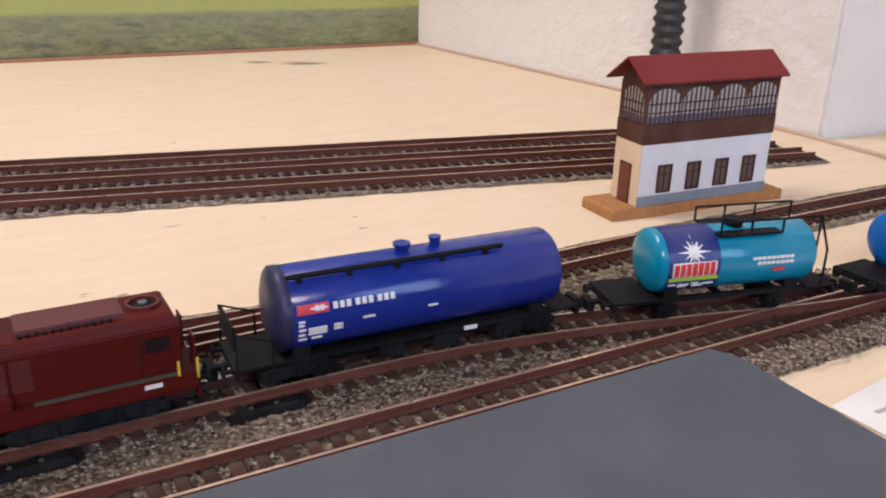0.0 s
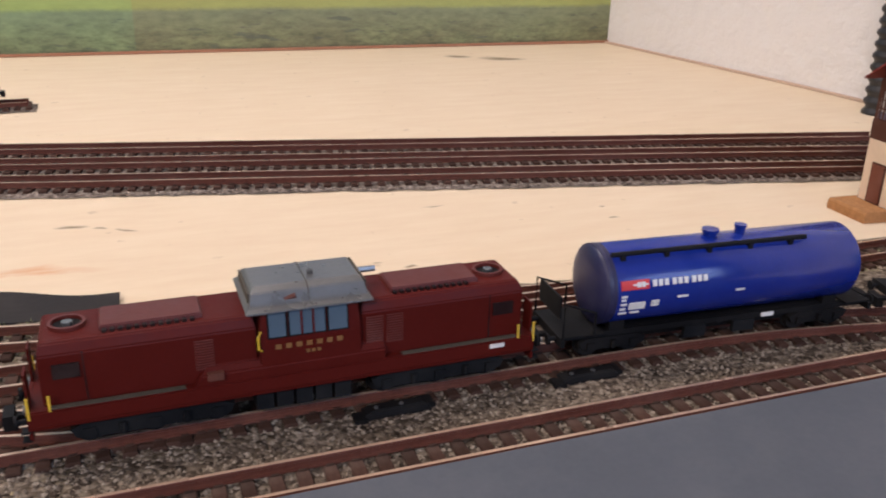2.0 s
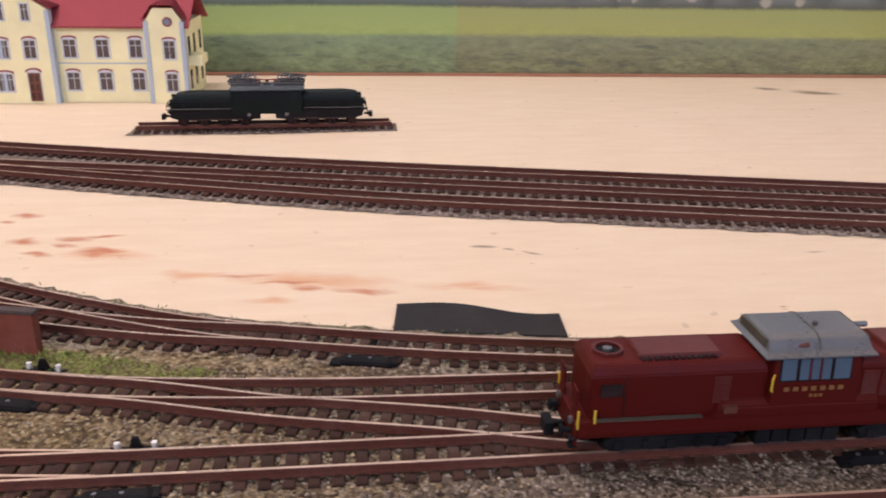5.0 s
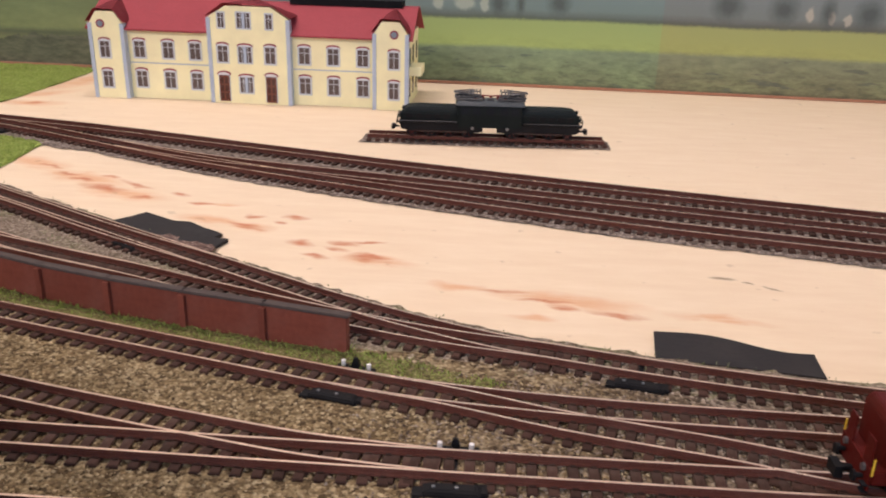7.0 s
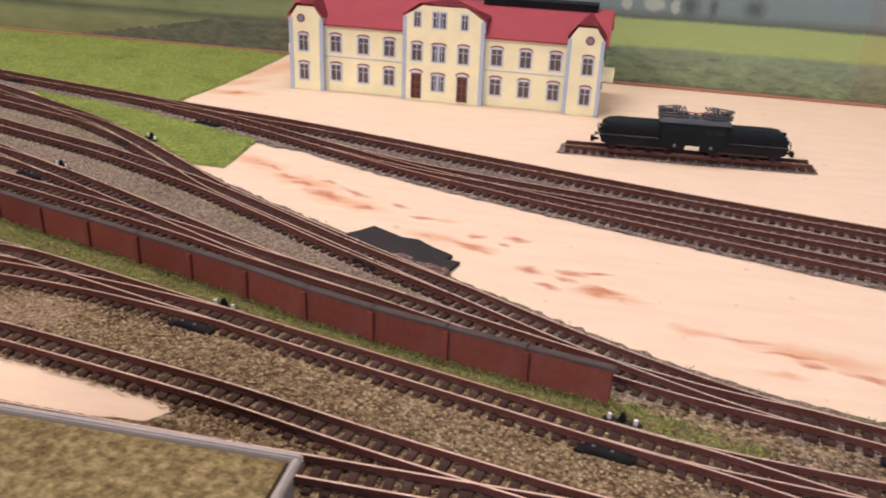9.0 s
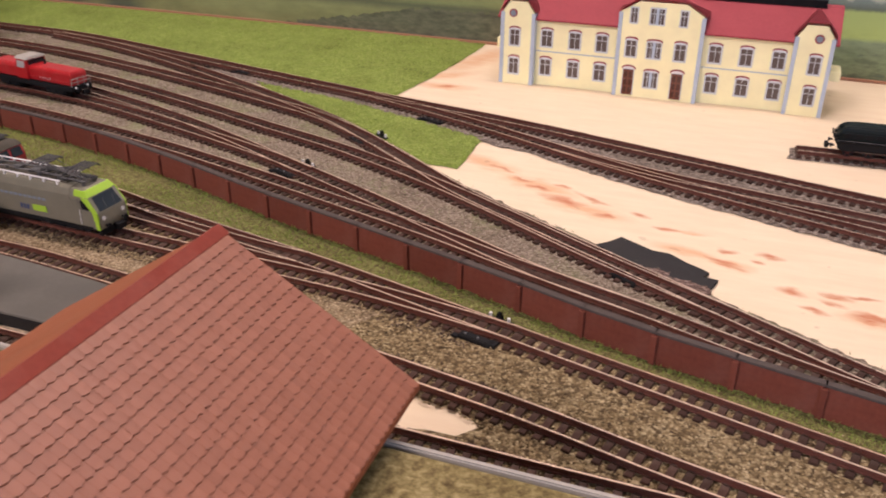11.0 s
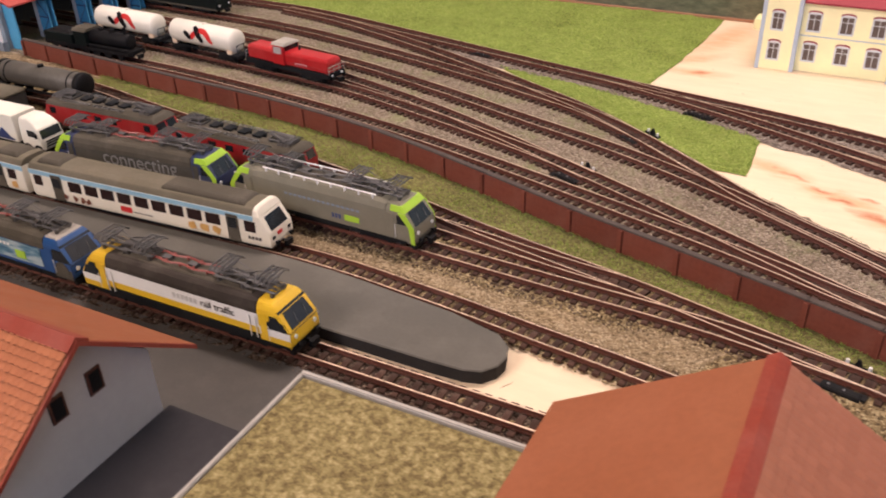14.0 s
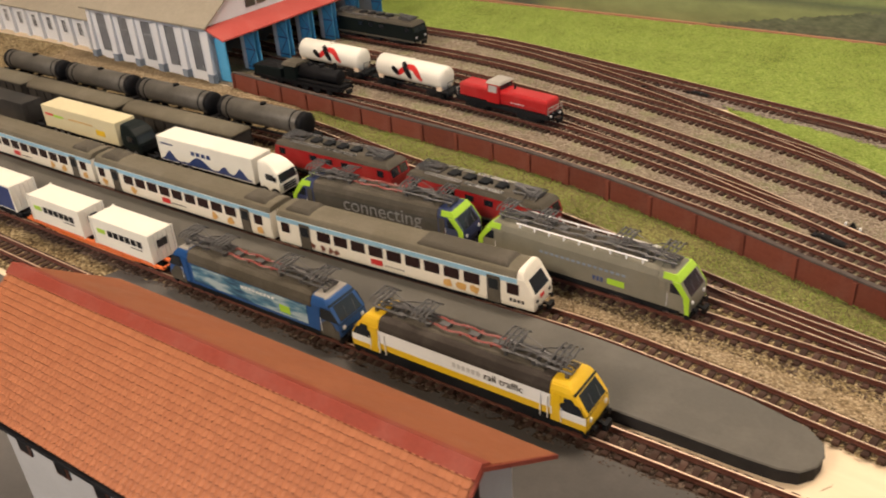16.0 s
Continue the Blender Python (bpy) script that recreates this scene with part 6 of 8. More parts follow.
    part("battery_box", stack(bmesh.new(), [(0.0074, 0.0012, -0.0165, 0.0165), (0.0082, 0.004, -0.0175, 0.0175)]), black, t, "", 0.0003)
    couplers(t, -0.0556, 0.0556)
    return t


def boxy_loco(m, label, body, length=0.0915, roof=None, green=False):
    """An older four-axle electric locomotive with near-upright ends and a busy grey roof."""
    t = thing("electric_locomotive", m, label, "locomotive", "standing rolling stock")
    h = length / 2
    lev = [(0.0090, 0.0046, -h, h), (0.0092, 0.0128, -h - 0.0004, h + 0.0004), (0.0090, 0.0186, -h + 0.0016, h - 0.0016)]
    part("body", stack(bmesh.new(), lev), body, t, "", 0.0004)
    part("roof", stack(bmesh.new(), [(0.0091, 0.0184, -h + 0.0008, h - 0.0008), (0.0080, 0.0208, -h + 0.003, h - 0.003), (0.0050, 0.0220, -h + 0.005, h - 0.005)]), roof or roof_grey, t, "dusty grey roof", 0.0003)
    for s in (-1, 1):
        for y in (-0.0041, 0.0041):
            bm = loft(bmesh.new(), [[(on_front(lev, z, s) + s * d, y + a, z) for a, z in ((-0.0034, 0.0134), (0.0034, 0.0134), (0.0032, 0.0178), (-0.0032, 0.0178))] for d in (-0.0004, 0.0002)])
            part("windscreen", bm, dark_glass, t, "dark windscreen in a pale frame")
        for y in (-1, 1):
            plate("cab_window", t, *sorted((s * (h - 0.0095), s * (h - 0.005))), y * 0.0092, 0.0134, 0.0172, dark_glass, "dark side window")
            part("lamp", cyl(bmesh.new(), (s * (h - 0.0002), y * 0.0058, 0.0088), "x", 0.0009, s * 0.0008, 10), white, t)
    for y in (-1, 1):
        for x in (-0.016, -0.0035, 0.009):
            plate("side_window", t, x, x + 0.0055, y * 0.00915, 0.0134, 0.0168, dark_glass, "dark side window")
        plate("lower_band", t, -h, h, y * 0.0092, 0.0048, 0.0062, roof_grey, "grey lower band")
        bm = bmesh.new()
        for x0 in (-0.032, -0.005):
            tube(bm, [(x0, y * 0.0074, 0.0222), (x0 + 0.024, y * 0.0074, 0.0222)], 0.0003)
            tube(bm, [(x0, y * 0.0056, 0.0222), (x0 + 0.024, y * 0.0056, 0.0222)], 0.0003)
            for k in range(4):
                tube(bm, [(x0 + k * 0.008, y * 0.0056, 0.0222), (x0 + k * 0.008, y * 0.0074, 0.0222)], 0.0003)
        part("roof_walkway", bm, silver, t, "pale roof walkway frame")
    pantograph(t, -h + 0.014, 0.0210, 1, 0.0032)
    pantograph(t, h - 0.014, 0.0210, -1, 0.0028)
    bm = bmesh.new()
    for i in range(4):
        x = -0.017 + i * 0.0105
        box(bm, x - 0.0028, x + 0.0028, -0.003, 0.003, 0.0216, 0.0232)
        cyl(bm, (x + 0.004, 0, 0.0216), "z", 0.0008, 0.0022, 8)
    part("roof_gear", bm, soot, t)
    for x in (-h + 0.0195, h - 0.0195):
        bogie(t, x, 2, 0.0152, 0.0036, 0.0076)
    part("equipment_box", bx(-0.008, 0.008, -0.0076, 0.0076, 0.0016, 0.0046), soot, t)
    couplers(t, -h, h)
    return t


def railcar(m, label, front):
    """A cream commuter car with a blue band, dark windows, recessed doors and, where front, a sloped driving cab."""
    t = thing("railcar", m, label, "railcar", "cars of the commuter train")
    h = 0.0745
    f = h + (0.0010 if front else 0)
    lev = [(0.0086, 0.0040, -h, f), (0.0092, 0.0062, -h, f + (0.0006 if front else 0)), (0.0092, 0.0118, -h, f), (0.0089, 0.0198, -h, h - (0.0036 if front else 0)), (0.0074, 0.0224, -h, h - (0.005 if front else 0)), (0.0040, 0.0233, -h, h - (0.0056 if front else 0))]
    part("body", stack(bmesh.new(), lev[:4]), cream, t, "", 0.0003)
    end = h - (0.0072 if front else 0)
    rf = part("roof", stack(bmesh.new(), [(0.00905, 0.0197, -h, end), (0.0076, 0.0224, -h, end), (0.0040, 0.0234, -h, end)]), coach_roof, t, "dusty olive-brown roof", 0.0003)
    for x0, x1 in ((-0.070, -0.053), (0.012, 0.062) if front else (0.053, 0.070)):
        part("roof_pod", stack(bmesh.new(), [(0.0064, 0.0222, x0, x1), (0.0060, 0.0238, x0 + 0.0008, x1 - 0.0008), (0.0046, 0.0250, x0 + 0.0022, x1 - 0.0022)]), roof_grey, rf, "dark grey roof pod", 0.0003)
    if front:
        bm = stack(bmesh.new(), [(0.0091, 0.0196, end - 0.0004, h - 0.0032), (0.0078, 0.0226, end - 0.0004, h - 0.0046), (0.0050, 0.0236, end - 0.0004, h - 0.0052)])
        c = part("cab_hood", bm, cream, t, "white rounded cab hood", 0.0004)
        bm = loft(bmesh.new(), [[(on_front(lev, z, 1) + d, y, z) for y, z in ((-0.0066, 0.0124), (0.0066, 0.0124), (0.0060, 0.0186), (-0.0060, 0.0186))] for d in (-0.0004, 0.00025)])
        part("windscreen", bm, dark_glass, c, "dark windscreen")
        part("front_mark", loft(bmesh.new(), [[(on_front(lev, z, 1) + d, y, z) for y, z in ((-0.003, 0.0088), (0.0005, 0.0088), (0.0005, 0.0104), (-0.003, 0.0104))] for d in (-0.0002, 0.0003)]), sign_red, c, "small red front mark")
        for y in (-0.0062, 0.0062):
            part("headlight", bx(f + 0.0001, f + 0.0006, y - 0.001, y + 0.001, 0.0080, 0.0094), black, c)
    for y in (-1, 1):
        plate("blue_band", t, -h + 0.0002, end, y * 0.0091, 0.0172, 0.0196, coach_blue, "light blue band below the roof", 0.00016)
        for x in (-0.059, 0.052):
            d = plate("door", t, x, x + 0.0068, y * 0.0090, 0.0046, 0.0186, roof_grey, "dark folding door", 0.0005)
            part("door_window", bx(x + 0.0010, x + 0.0058, y * 0.0096 - 0.0002, y * 0.0096 + 0.0002, 0.0118, 0.0170), dark_glass, d)
        for i in range(9):
            x = -0.0475 + i * 0.0109
            plate("window", t, x, x + 0.0084, y * 0.00915, 0.0112, 0.0168, maroon_glass, "dark maroon tinted window", 0.00022)
        plate("end_window", t, -0.0715, -0.066, y * 0.00915, 0.0112, 0.0168, maroon_glass, "dark maroon tinted window", 0.00022)
        plate("end_window", t, 0.0622, 0.0682, y * 0.00915, 0.0112, 0.0168, maroon_glass, "dark maroon tinted window", 0.00022)
        plate("red_mark", t, -0.0140, -0.0070, y * 0.0093, 0.0066, 0.0096, sign_red, "small red printed panel", 0.0002)
        bars(t, "small_print", -0.0055, 0.0065, y * 0.0093, 0.0072, 0.0006, 7, roof_grey)
        spots = ((-0.051, 0), (-0.0445, 0), (-0.0395, 0), (-0.0355, 0), (0.031, 1), (0.0385, 1), (0.0455, 1)) if front else ((-0.067, 1), (-0.040, 1), (0.030, 1), (0.043, 1), (0.066, 1))
        for n, (x, kind) in enumerate(spots):
            rx, rz, cz = (0.0017, 0.0016, 0.0074) if not kind else (0.0024 + 0.0004 * (n % 2), 0.0023, 0.0080)
            bm = bmesh.new()
            bm.faces.new([bm.verts.new((x + rx * math.cos(a) + 0.0006 * math.sin(2 * a + n), y * 0.00945, cz + rz * math.sin(a) + 0.0005 * math.cos(3 * a + n))) for a in (0, 0.6, 1.2, 1.8, 2.4, 3.0, 3.6, 4.2, 4.8, 5.4)])
            part("printed_motif", bm, ochre if kind else door_brown, t, "ochre printed motif on the cream side" if kind else "brown printed motif on the cream side")
        if front:
            bars(t, "small_print", 0.0635, 0.0715, y * 0.0093, 0.0074, 0.0016, 4, dark_body)
    part("skirt", stack(bmesh.new(), [(0.0076, 0.0018, -0.036, 0.036), (0.0084, 0.0042, -0.072, 0.072)]), soot, t, "dark underfloor equipment")
    for x in (-0.054, 0.054):
        bogie(t, x, 2, 0.0156, 0.0031, 0.0068)
    couplers(t, -h, f, 0.0052, front)
    return t


def flat_wagon(m, length, material, label):
    t = thing("flat_wagon", m, label, "flat wagon", "standing rolling stock")
    h = length / 2
    bm = bmesh.new()
    for s in (-1, 1):
        prof = [(-h, 0.0062), (-h, 0.0050), (-h + 0.016, 0.0046), (-h + 0.03, 0.0034), (h - 0.03, 0.0034), (h - 0.016, 0.0046), (h, 0.0050), (h, 0.0062)]
        loft(bm, [[(a, s * 0.0075 + d, z) for a, z in prof] for d in (-0.0007, 0.0007)])
    n = int(length / 0.012)
    for i in range(n + 1):
        x = -h + 0.0006 + i * (length - 0.0012) / n
        box(bm, x - 0.0006, x + 0.0006, -0.0075, 0.0075, 0.0050, 0.0062)
    box(bm, -h, h, -0.0012, 0.0012, 0.0048, 0.0061)
    for i in range(9):
        x = -h + 0.006 + i * (length - 0.012) / 8
        for s in (-1, 1):
            box(bm, x - 0.001, x + 0.001, s * 0.0084 - 0.0004, s * 0.0084 + 0.0004, 0.0048, 0.0062)
    part("chassis", bm, material, t)
    for x in (-h + 0.0145, h - 0.0145):
        bogie(t, x, 2, 0.0113, 0.0029, 0.006, black)
    couplers(t, -h, h)
    return t


def container(m, length, material, label, marks=True, high=0.0162, blue=None):
    """A corner-posted container with ribbed ends, resting with its base at z = 0."""
    t = thing("container", m, label, "container", "freight containers")
    h = length / 2
    part("shell", bx(-h, h, -0.0076, 0.0076, 0.0, high), material, t, "", 0.0002)
    each("corner_post", [(x - 0.0005, x + 0.0005, y - 0.0005, y + 0.0005, 0.0, high + 0.0002) for x in (-h, h) for y in (-0.0076, 0.0076)], material, t)
    each("door_bar", [(h - 0.0001, h + 0.0004, y - 0.0002, y + 0.0002, 0.001, high - 0.001) for y in (-0.004, -0.0014, 0.0014, 0.004)], material, t)
    if marks:
        for y in (-1, 1):
            bars(t, "lettering", -h * 0.46, h * 0.76, y * 0.0077, 0.0074, 0.0036, 6, black, 0.22)
            bars(t, "small_print", h * 0.3, h * 0.72, y * 0.0077, 0.0054, 0.0007, 4, dark_body)
            bm = bmesh.new()
            box(bm, -h * 0.84, -h * 0.56, y * 0.0077 - 0.0001, y * 0.0077 + 0.0001, 0.0078, 0.0104)
            part("mark", bm, lime, t, "small green printed mark")
        part("end_mark", bx(h + 0.00005, h + 0.00045, -0.003, 0.003, 0.0076, 0.0118), dark_body, t, "dark printed mark on the end")
    if blue is not None:
        for y in (-1, 1):
            plate("blue_field", t, h * 0.1, h - 0.0008, y * 0.0077, 0.001, high - 0.001, blue, "blue printed field", 0.00012)
    return t


def articulated_lorry(m, label, cab_m, box_m, printed=True):
    t = thing("lorry", m, label, "lorry", "lorries on the flat wagons")
    tr = part("trailer_body", bx(-0.047, 0.026, -0.0078, 0.0078, 0.0052, 0.0222), box_m, t, "", 0.0003)
    part("trailer_frame", bx(-0.046, 0.025, -0.0062, 0.0062, 0.0036, 0.0052), soot, t)
    lev = [(0.0076, 0.0028, 0.0295, 0.0432), (0.0078, 0.0092, 0.0292, 0.0436), (0.0074, 0.0160, 0.0290, 0.0420), (0.0066, 0.0196, 0.0288, 0.0385), (0.0058, 0.0216, 0.0288, 0.0345)]
    c = part("cab", stack(bmesh.new(), lev), cab_m, t, "", 0.0004)
    bm = loft(bmesh.new(), [[(on_front(lev, z, 1) + d, y, z) for y, z in ((-0.0068, 0.0102), (0.0068, 0.0102), (0.0064, 0.0152), (-0.0064, 0.0152))] for d in (-0.0004, 0.0002)])
    part("windscreen", bm, dark_glass, c, "dark windscreen")
    bm = bmesh.new()
    for z in (0.0044, 0.006, 0.0076):
        box(bm, on_front(lev, z, 1) - 0.0002, on_front(lev, z, 1) + 0.0003, -0.005, 0.005, z, z + 0.0008)
    part("radiator_grille", bm, soot, c)
    for y in (-1, 1):
        plate("cab_window", c, 0.0345, 0.0398, y * 0.0076, 0.0108, 0.0148, dark_glass, "dark side window")
        part("mirror", bx(0.0412, 0.0418, y * 0.0088 - 0.0006, y * 0.0088 + 0.0006, 0.0112, 0.0142), black, c)
        for x in (0.0325, 0.040, -0.024, -0.031, -0.038):
            w = part("wheel", cyl(bmesh.new(), (x, y * 0.0066 - 0.0012, 0.0031), "y", 0.0031, 0.0024, 16), black, t)
            part("rim", cyl(bmesh.new(), (x, y * 0.0079 - 0.0002, 0.0031), "y", 0.0016, 0.0004, 12), silver, w)
        if not printed:
            plate("printed_mark", tr, -0.044, -0.036, y * 0.0079, 0.0150, 0.0166, sign_red, "red and green printed mark", 0.0002)
            plate("printed_mark", tr, -0.0355, -0.026, y * 0.0079, 0.0146, 0.0162, lime, "", 0.0002)
            plate("printed_mark", tr, 0.006, 0.014, y * 0.0079, 0.0095, 0.0135, loco_yellow, "yellow printed mark", 0.0002)
            bars(tr, "lettering", -0.020, 0.004, y * 0.0079, 0.0150, 0.0012, 10, ochre)
        if printed:
            bm = bmesh.new()
            tops = (0.4, 1.2, 4.6, 7.2, 3.4, 1.0, 0.8, 1.4, 0.9, 3.0, 5.2, 6.6, 6.4, 5.0, 2.6, 0.9, 0.7, 1.3, 4.0, 5.4, 1.6, 1.0, 3.2, 7.0, 4.6, 1.2, 0.6)
            cols = [[bm.verts.new((-0.0455 + i * 0.00268, y * 0.00805, z)) for z in (0.0062, 0.0066 + hh * 0.001)] for i, hh in enumerate(tops)]
            for c0, c1 in zip(cols, cols[1:]):
                bm.faces.new((c0[0], c1[0], c1[1], c0[1]))
            part("printed_scene", bm, navy, tr, "dark blue printed scene along the trailer")
            bars(tr, "lettering", -0.020, -0.004, y * 0.0080, 0.0142, 0.0026, 4, navy)
            bars(tr, "lettering", -0.044, -0.034, y * 0.0080, 0.0172, 0.0012, 7, navy)
    return t


def small_diesel(m):
    t = thing("shunting_locomotive", m, "bright red diesel shunting locomotive with a centre cab", "locomotive", "standing rolling stock")
    part("underframe", bx(-0.040, 0.040, -0.0088, 0.0088, 0.0052, 0.0086), soot, t, "dark frame", 0.0003)
    part("long_hood", stack(bmesh.new(), [(0.0070, 0.0086, -0.002, 0.0385), (0.0072, 0.0165, -0.002, 0.0385), (0.0058, 0.0182, -0.002, 0.0375)]), loco_red, t, "", 0.0005)
    part("short_hood", stack(bmesh.new(), [(0.0070, 0.0086, -0.0385, -0.012), (0.0072, 0.0165, -0.0385, -0.012), (0.0058, 0.0182, -0.0375, -0.012)]), loco_red, t, "", 0.0005)
    cab = part("cab", stack(bmesh.new(), [(0.0088, 0.0086, -0.0125, -0.001), (0.0088, 0.0160, -0.0125, -0.001), (0.0078, 0.0222, -0.0118, -0.0017)]), loco_red, t, "", 0.0004)
    part("cab_roof", stack(bmesh.new(), [(0.0086, 0.0220, -0.0135, 0.0), (0.0062, 0.0238, -0.0125, -0.001)]), edge_white, t, "pale grey cab roof", 0.0003)
    for y in (-1, 1):
        bm = loft(bmesh.new(), [[(x, y * (0.0087 - 0.001 * (z - 0.016) / 0.0062 + d), z) for x, z in ((-0.0105, 0.0164), (-0.0032, 0.0164), (-0.0032, 0.0210), (-0.0105, 0.0210))] for d in (-0.0003, 0.0002)])
        part("cab_window", bm, tower_pane, cab, "pale side window")
        bars(t, "lettering", 0.008, 0.020, y * 0.0073, 0.0108, 0.0010, 6, white)
        part("handrail", tube(bmesh.new(), [(0.0, y * 0.0086, 0.0118), (0.039, y * 0.0086, 0.0118), (0.039, y * 0.0086, 0.0086)], 0.0002, 4), swiss_red, t)
    for x, s in ((-0.0125, -1), (-0.001, 1)):
        part("end_window", bx(x - s * 0.0012 + s * 0.0006 - 0.0003, x - s * 0.0012 + s * 0.0006 + 0.0006, -0.0065, 0.0065, 0.0184, 0.0212), dark_glass, cab)
    for x in (-0.040, 0.040):
        railing(t, x, -0.0080, 0.0080, 0.0086, 0.0050, 4, edge_white)
        for y in (-0.005, 0.005):
            part("lamp", cyl(bmesh.new(), (x, y, 0.0074), "x", 0.0008, 0.0006 if x > 0 else -0.0006, 10), white, t)
    part("exhaust", cyl(bmesh.new(), (0.005, 0.002, 0.018), "z", 0.0008, 0.003, 8), soot, t)
    for x in (-0.023, 0.023):
        bogie(t, x, 2, 0.0138, 0.0031, 0.0072)
    couplers(t, -0.040, 0.040)
    return t


def crocodile(m):
    t = thing("crocodile_locomotive", m, "very dark green articulated crocodile locomotive on a display track", "locomotive", "standing rolling stock")
    for s in (-1, 1):
        lev = [(0.0066, 0.0092, 0.019, 0.0540), (0.0068, 0.0150, 0.019, 0.0535), (0.0056, 0.0180, 0.019, 0.0500), (0.0034, 0.0192, 0.019, 0.0440)]
        n = part("nose", stack(bmesh.new(), [(h, z, *sorted((s * p, s * q))) for h, z, p, q in lev]), loco_green, t, "", 0.0008)
        part("nose_frame", stack(bmesh.new(), [(0.0080, 0.0078, *sorted((s * 0.0042, s * 0.0545))), (0.0084, 0.0092, *sorted((s * 0.0040, s * 0.0550)))]), black, t, "", 0.0002)
        for y in (-1, 1):
            part("side_frame", loft(bmesh.new(), [[(s * x, y * 0.0074 + d, z) for x, z in ((0.0040, 0.0080), (0.0044, 0.0040), (0.0100, 0.0034), (0.0490, 0.0036), (0.0535, 0.0050), (0.0540, 0.0080))] for d in (-0.0005, 0.0005)]), black, t, "dark side frame over the wheels")
            bm = bmesh.new()
            for i in range(5):
                box(bm, *sorted((s * (0.024 + i * 0.0056), s * (0.0280 + i * 0.0056))), y * 0.0068 - 0.0002, y * 0.0068 + 0.0002, 0.0112, 0.0145)
            part("vent", bm, black, n)
            rail = part("handrail", tube(bmesh.new(), [(s * 0.020, y * 0.0084, 0.0102), (s * 0.0545, y * 0.0084, 0.0102)], 0.0002, 4), metal, n)
            for i in range(5):
                part("rail_post", tube(bmesh.new(), [(s * (0.021 + i * 0.008), y * 0.0084, 0.0092), (s * (0.021 + i * 0.008), y * 0.0084, 0.0102)], 0.00018, 4), metal, rail)
            part("coupling_rod", bx(*sorted((s * 0.014, s * 0.044)), y * 0.0082 - 0.0003, y * 0.0082 + 0.0003, 0.0034, 0.0044), maroon_glass, t, "dull dark red coupling rod")
            part("axle_cap", cyl(bmesh.new(), (s * 0.0105, y * 0.0078 - 0.0003, 0.0066), "y", 0.0010, y * 0.0012, 10), silver, t, "small bright cap")
        for i in range(4):
            x, r = s * (0.0135 + i * 0.0112), (0.0042 if i < 3 else 0.0030)
            bm = bmesh.new()
            for y in (-1, 1):
                cyl(bm, (x, y * 0.0056 - 0.0008, r), "y", r, 0.0016, 18)
            cyl(bm, (x, -0.006, r), "y", 0.0008, 0.012, 8)
            w = part("wheelset", bm, black, t)
            for y in (-1, 1):
                bm = bmesh.new()
                for k in range(6):
                    a = k * math.pi / 3
                    tube(bm, [(x, y * 0.0066, r), (x + 0.8 * r * math.cos(a), y * 0.0066, r + 0.8 * r * math.sin(a))], 0.0003, 4)
                part("spokes", bm, croc_red, w, "dull dark red wheel spokes")
        for y in (-0.0042, 0.0042):
            part("lamp", cyl(bmesh.new(), (s * 0.0535, y, 0.0122), "x", 0.0011, s * 0.0014, 12), loco_green, n)
        part("end_lamp", cyl(bmesh.new(), (s * 0.0515, 0.0, 0.0166), "x", 0.0011, s * 0.0018, 12), loco_green, n)
        railing(t, s * 0.0556, -0.0070, 0.0070, 0.0092, 0.0036, 3)
    cab = part("cab", stack(bmesh.new(), [(0.0086, 0.0068, -0.0192, 0.0192), (0.0088, 0.0150, -0.0196, 0.0196), (0.0086, 0.0208, -0.0190, 0.0190)]), loco_green, t, "", 0.0003)
    part("cab_roof", stack(bmesh.new(), [(0.0092, 0.0206, -0.0212, 0.0212), (0.0078, 0.0226, -0.0200, 0.0200), (0.0048, 0.0234, -0.0192, 0.0192)]), croc_roof, t, "slate grey roof", 0.0004)
    for y in (-1, 1):
        for x in (-0.0172, -0.0102, -0.0022, 0.0062, 0.0126):
            plate("cab_window", cab, x, x + 0.0045, y * 0.0087, 0.0152, 0.0194, dark_glass, "dark side window")
    for x, s in ((-0.0135, -1), (0.0135, 1)):
        pantograph(t, x, 0.0232, s, 0.0052)
        part("roof_frame", tube(bmesh.new(), [(x + a * 0.0072, q * 0.0052, 0.0240) for a, q in ((-1, -1), (1, -1), (1, 1), (-1, 1), (-1, -1))], 0.0006, 5), metal, t)
    bm = tube(bmesh.new(), [(-0.009 + i * 0.0045, -0.001 + 0.002 * (i % 2), 0.0256) for i in range(5)], 0.0004)
    for i in range(5):
        cyl(bm, (-0.009 + i * 0.0045, 0, 0.0232), "z", 0.0009, 0.0024, 8)
    part("roof_line", bm, red_pipe, t, "dark red roof cable on insulators")
    for x in (-0.006, 0.0, 0.006):
        part("roof_box", bx(x - 0.0018, x + 0.0018, -0.0052, -0.0022, 0.0230, 0.0246), metal, t)
    couplers(t, -0.0548, 0.0548)
    return t


